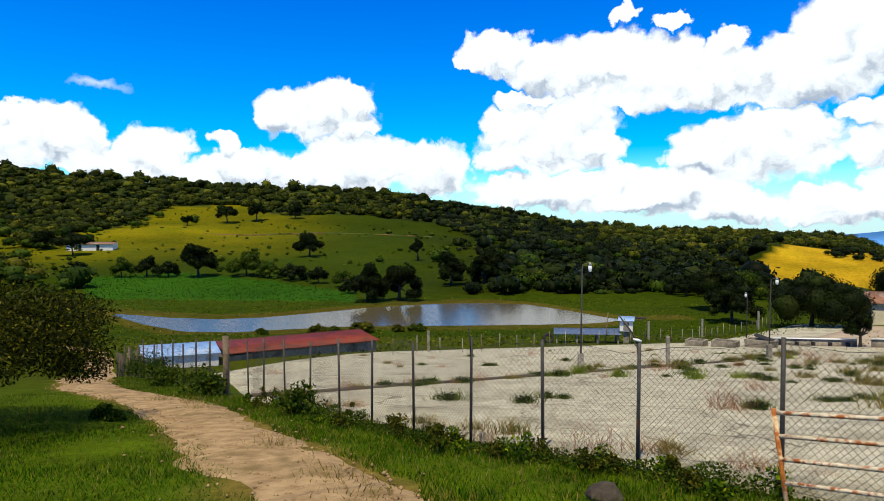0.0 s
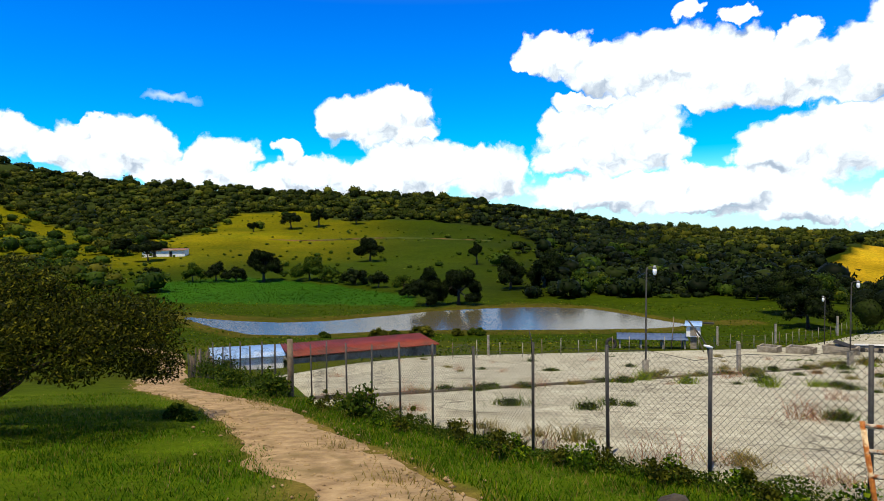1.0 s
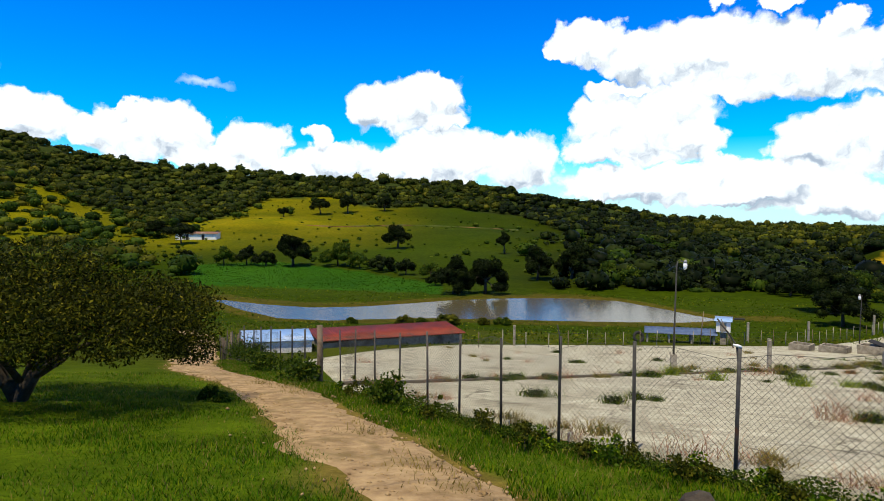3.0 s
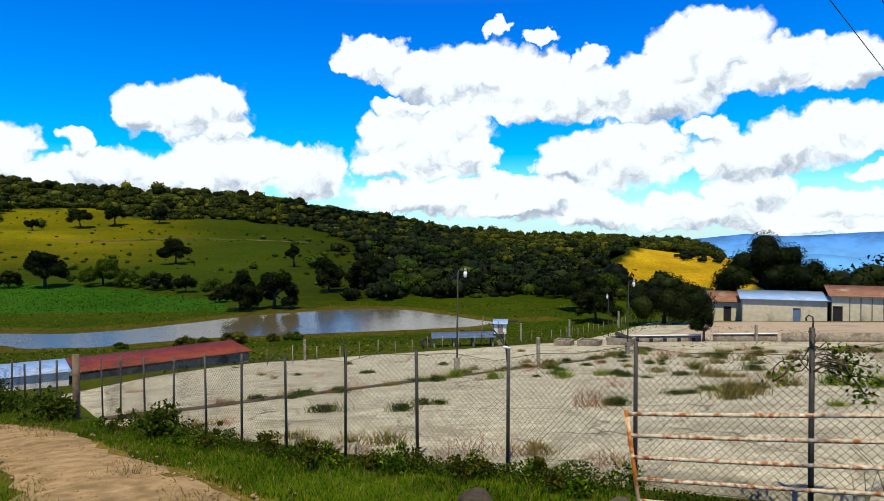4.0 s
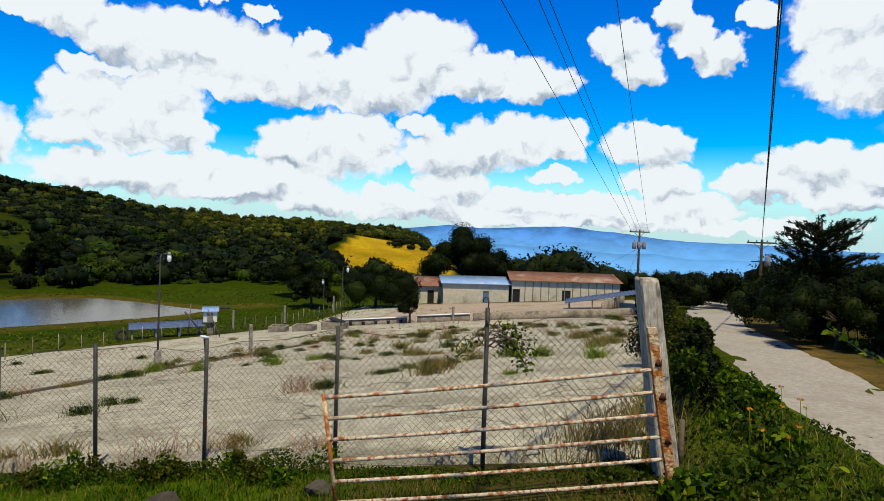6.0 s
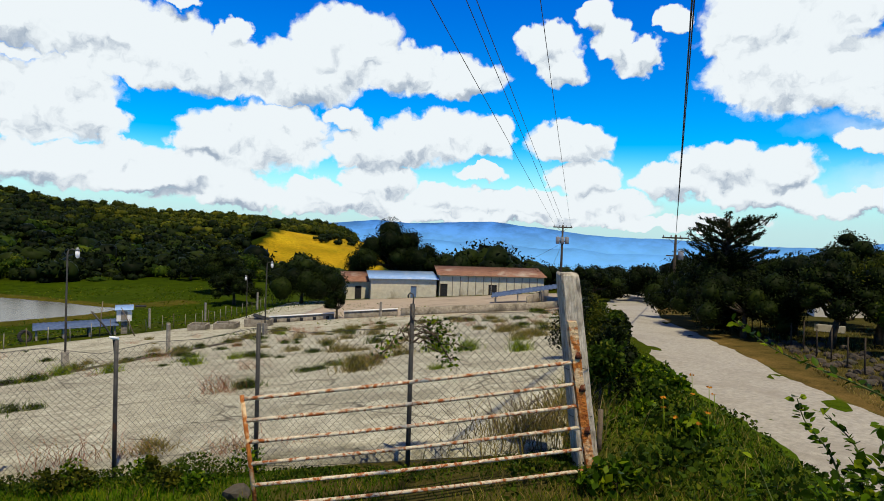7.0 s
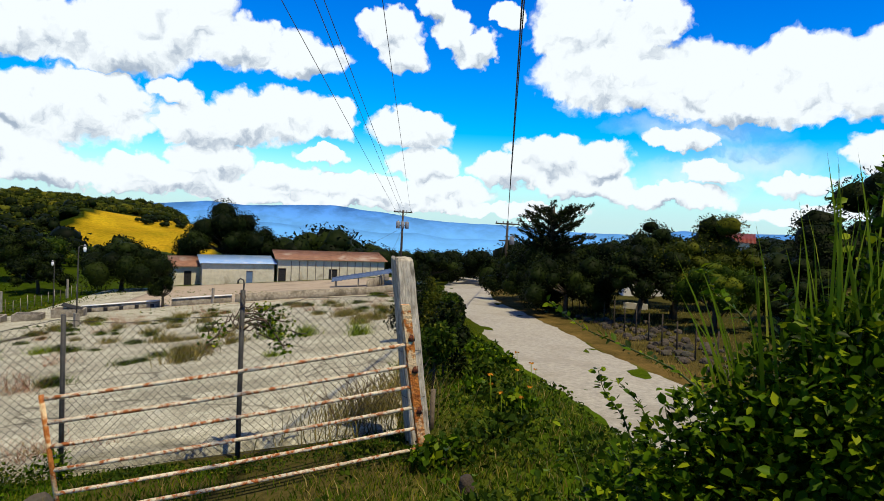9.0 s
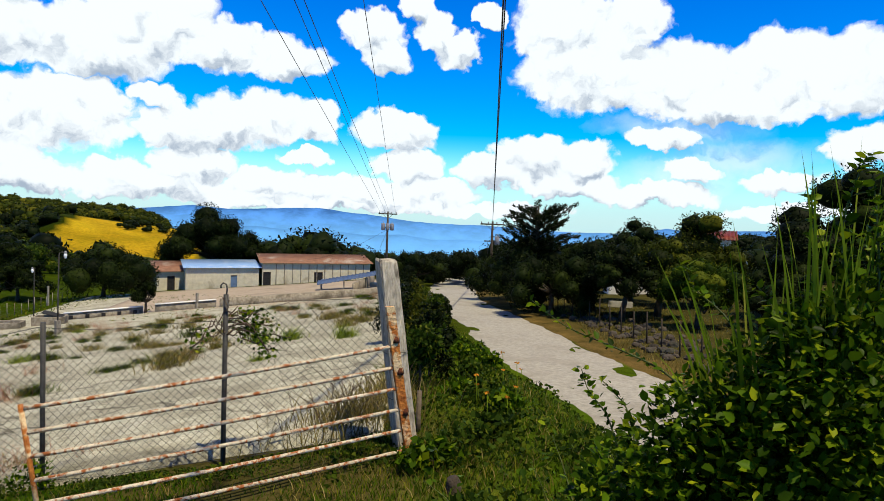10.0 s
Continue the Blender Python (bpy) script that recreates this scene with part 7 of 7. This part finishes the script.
for line in SHOOTS:
    x0, y0 = line[0][:2]
    g0 = ground_z(x0, y0)
    ob = empty("arching_shoot", x0, y0, g0, "arching green shoot with small paired leaves", "shoot", "shoots of the roadside bush")
    K = np.array([(x0, y0, g0)] + list(line)) - (x0, y0, g0)
    q = np.linspace(0, len(K) - 1, 40)
    P = np.stack([np.interp(q, range(len(K)), K[:, e]) for e in range(3)], 1)
    for _ in range(8):
        P[1:-1] = (P[:-2] + 2 * P[1:-1] + P[2:]) / 4
    part("stem", tubes_mesh("stem", [tube(P, np.linspace(0.007, 0.002, 40), 5)], GREENSTEM), None, ob)
    Cc, Ww = [], []
    for e in range(8, 40):
        along_p = P[min(39, e + 1)] - P[e - 1]
        across_p = np.cross(along_p, r.normal(size=3))
        across_p /= np.linalg.norm(across_p) + 1e-9
        for sd in (-1, 1):
            Cc.append(P[e] + r.normal(size=3) * 0.008), Ww.append(sd * across_p + along_p * 9 + np.array((0, 0, 0.25)))
    V, F = broad_leaves(np.array(Cc), np.array(Ww), 0.040, r)
    part("foliage", mesh_np("leaves", V, F, L_BUSH), None, ob)

# tall cane grass that fans out of the bush
side_way = np.array((0.519, -0.855, 0))
for k, (x0, y0, z1, low_u, high_u, low_v, high_v, n) in enumerate(((2.84, 0.20, 2.40, -0.40, 0.05, 0.20, 0.72, 22), (2.80, 0.03, 2.55, -0.22, 0.22, 0.20, 0.75, 26), (2.86, -0.08, 2.70, -0.18, 0.16, 0.30, 0.75, 24), (2.85, 0.42, 2.05, -0.25, 0.15, 0.1, 0.35, 10))):
    g0 = ground_z(x0, y0)
    ob = empty("cane_grass", x0, y0, g0, "clump of tall green cane grass in the bush", "grass", "cane grass clumps")
    rr = np.random.default_rng(400 + k)
    VV, FF = [], []
    for b in range(n):
        foot = np.array((rr.normal() * 0.035, rr.normal() * 0.035, 0))
        mid = np.array((foot[0] * 1.3, foot[1] * 1.3, z1 - g0))
        v = rr.uniform(low_v, high_v)
        tip = mid + side_way * rr.uniform(low_u, high_u) * (0.4 + 0.6 * v / high_v) + np.array((rr.normal() * 0.06, rr.normal() * 0.06, v))
        edge = np.cross(tip - foot, rr.normal(size=3) * 0.4 + np.array((0.855, 0.519, 0)))
        edge = edge / np.linalg.norm(edge) * rr.uniform(0.005, 0.0085)
        for q in np.linspace(0, 1, 9):
            c = foot * (1 - q) ** 2 + 2 * mid * q * (1 - q) + tip * q ** 2
            w = (1 - q ** 4) * (0.5 + 0.5 * min(1, q * 3))
            VV += [c - edge * w, c + edge * w]
        FF += [(b * 18 + 2 * e, b * 18 + 2 * e + 1, b * 18 + 2 * e + 3, b * 18 + 2 * e + 2) for e in range(8)]
    part("cane_tuft", mesh_np("blades", np.array(VV), np.array(FF), G_REED), None, ob)


# ---- power line ----
def power_pole(x, y, top, label, arm_turn, transformers):
    g = ground_z(x, y)
    ob = empty("power_pole", x, y, g, label, "power pole", "power poles", arm_turn)
    h = top - g
    part("mast", tubes_mesh("mast", [tube([(0, 0, -0.5), (0, 0, h * 0.5), (0, 0, h)], [0.17, 0.14, 0.10], 10)], BARK), None, ob)
    arm = part("crossarm", boxed(-1.15, 1.15, -0.06, 0.06, h - 0.35, h - 0.22), BARK, ob)
    for q in (-1.05, -0.4, 0.4, 1.05):
        part("insulator", tubes_mesh("insulator", [tube([(q, 0, h - 0.22), (q, 0, h - 0.14), (q, 0, h - 0.04)], [0.03, 0.06, 0.03], 8)], CERAMIC), None, arm)
    for q in (-1, 1):
        part("brace", tubes_mesh("brace", [tube([(q * 0.6, 0.07, h - 0.35), (0, 0.1, h - 0.9)], 0.02, 4)], STEEL), None, ob)
    for q in transformers:
        t = part("transformer", tubes_mesh("transformer", [tube([(q, 0.0, h - 2.25), (q, 0, h - 2.2), (q, 0, h - 1.45), (q, 0, h - 1.4)], [0.2, 0.24, 0.24, 0.18], 12)], CERAMIC), None, ob)
        part("bushing", tubes_mesh("bushing", [tube([(q, 0, h - 1.4), (q, 0, h - 1.2)], 0.04, 6)], CERAMIC), None, t)
    if transformers:
        part("transformer_rack", boxed(-0.75, 0.75, -0.08, 0.08, h - 1.95, h - 1.85), STEEL, ob)
    return ob


P1, P2 = (60.9, 44.3), (54.0, 26.9)
power_pole(*P1, 3.35, "tall wooden power pole with crossarm and transformers", -36, (-0.55, 0.0, 0.55))
power_pole(*P2, 2.75, "dark wooden power pole behind the roadside trees", -60, (0.5,))


def cable(a, az, el, reach, radius, label, sag=0.0):
    """A cable from a that crosses the sky at the bearing az and height el, reach metres off, and runs on behind."""
    ob = tagged(new("cable"), label, "cable", "overhead cables")
    b = np.array((reach * math.sin(radians(az)), reach * math.cos(radians(az)), 3.07 + reach * math.tan(radians(el))))
    a = np.array(a, dtype=float)
    P = [a + (b - a) * q - np.array((0, 0, sag * math.sin(math.pi * min(1, q)))) for q in np.linspace(0, 1.45, 40)]
    part("wire", tubes_mesh("wire", [tube(P, radius, 5)], CABLE), None, ob)


cable((60.2, 44.9, 3.2), 41.94, 18.85, 15, 0.011, "thin black power cable over the patio")
cable((60.7, 44.5, 3.2), 45.06, 19.0, 15, 0.011, "thin black power cable above the fence")
cable((61.1, 44.2, 3.2), 45.97, 19.0, 15, 0.011, "black power cable beside its twin")
cable((61.6, 43.7, 3.2), 51.53, 19.1, 15, 0.010, "thin black power cable over the gate")
cable((54.0, 26.9, 2.6), 64.07, 18.8, 13, 0.020, "thick black service cable over the road")
cable((54.0, 26.9, 2.45), 64.25, 18.6, 13, 0.016, "second black service cable over the road")
# light service wires to the works
for k, (x, y, z) in enumerate(((78.0, 59.9, -4.2), (70.0, 66.5, -4.4))):
    ob = tagged(new("service_wire"), "thin service wire from the pole to the works", "cable", "service wires")
    P = [np.array((60.9, 44.3, 1.2)) * (1 - q) + np.array((x, y, z)) * q - np.array((0, 0, 0.8 * math.sin(math.pi * q))) for q in np.linspace(0, 1, 20)]
    part("wire", tubes_mesh("wire", [tube(P, 0.014, 4)], CABLE), None, ob)

# the garden house beyond the trees
gx, gy = 51.3, 7.2
gh = empty("garden_house", gx, gy, ground_z(gx, gy), "cream house with a red tiled roof and white porch column", "house", turn=-82)
part("wall", boxed(-2.2, 2.2, 0, 5, -0.5, 3.0), PALE, gh)
sheet_roof("roof", gh, (-1.9, -0.6, 4.45), (1.9, -0.6, 4.45), (1.9, 2.2, 5.1), (-1.9, 2.2, 5.1), 14, REDTIN)
part("upper_wall", boxed(-1.5, 1.5, 0.3, 4.5, 3.0, 4.6), WHITE, gh)
sheet_roof("porch_roof", gh, (-2.6, -2.0, 2.5), (2.6, -2.0, 2.5), (2.6, 0.0, 3.0), (-2.6, 0.0, 3.0), 16, BLUETIN)
for q in (-2.2, -0.3, 2.0):
    part("column", boxed(q - 0.13, q + 0.13, -1.8, -1.54, -0.5, 2.5, bevel=0.02), WHITE, gh)
for q in (-1.5, 0.5):
    w = part("window", boxed(q, q + 0.9, -0.03, 0.02, 1.0, 2.1), BLACK, gh)
    part("frame", box(box(boxed(q - 0.07, q, -0.06, 0.03, 0.95, 2.15), q + 0.9, q + 0.97, -0.06, 0.03, 0.95, 2.15), q, q + 0.9, -0.06, 0.03, 2.1, 2.16), WHITE, w)
gx, gy = beside_road(52, 13)
building("garden_shed", (gx, gy), (gx + 2.0, gy - 4.5), 3.5, ground_z(gx, gy), ground_z(gx, gy) + 2.4, ground_z(gx, gy) + 3.0, WHITE, BLUETIN, "small white shed with a tin roof among garden trees", 14, 0.3, cat="shed")

# a pale board in the garden
gx, gy = beside_road(40, 10.8)
gb = empty("garden_board", gx, gy, ground_z(gx, gy), "pale yellow board on the garden ground", "board", turn=-70)
part("board", boxed(-0.75, 0.75, -0.05, 0.05, 0.05, 0.45, bevel=0.02), CREAMPIPE, gb)
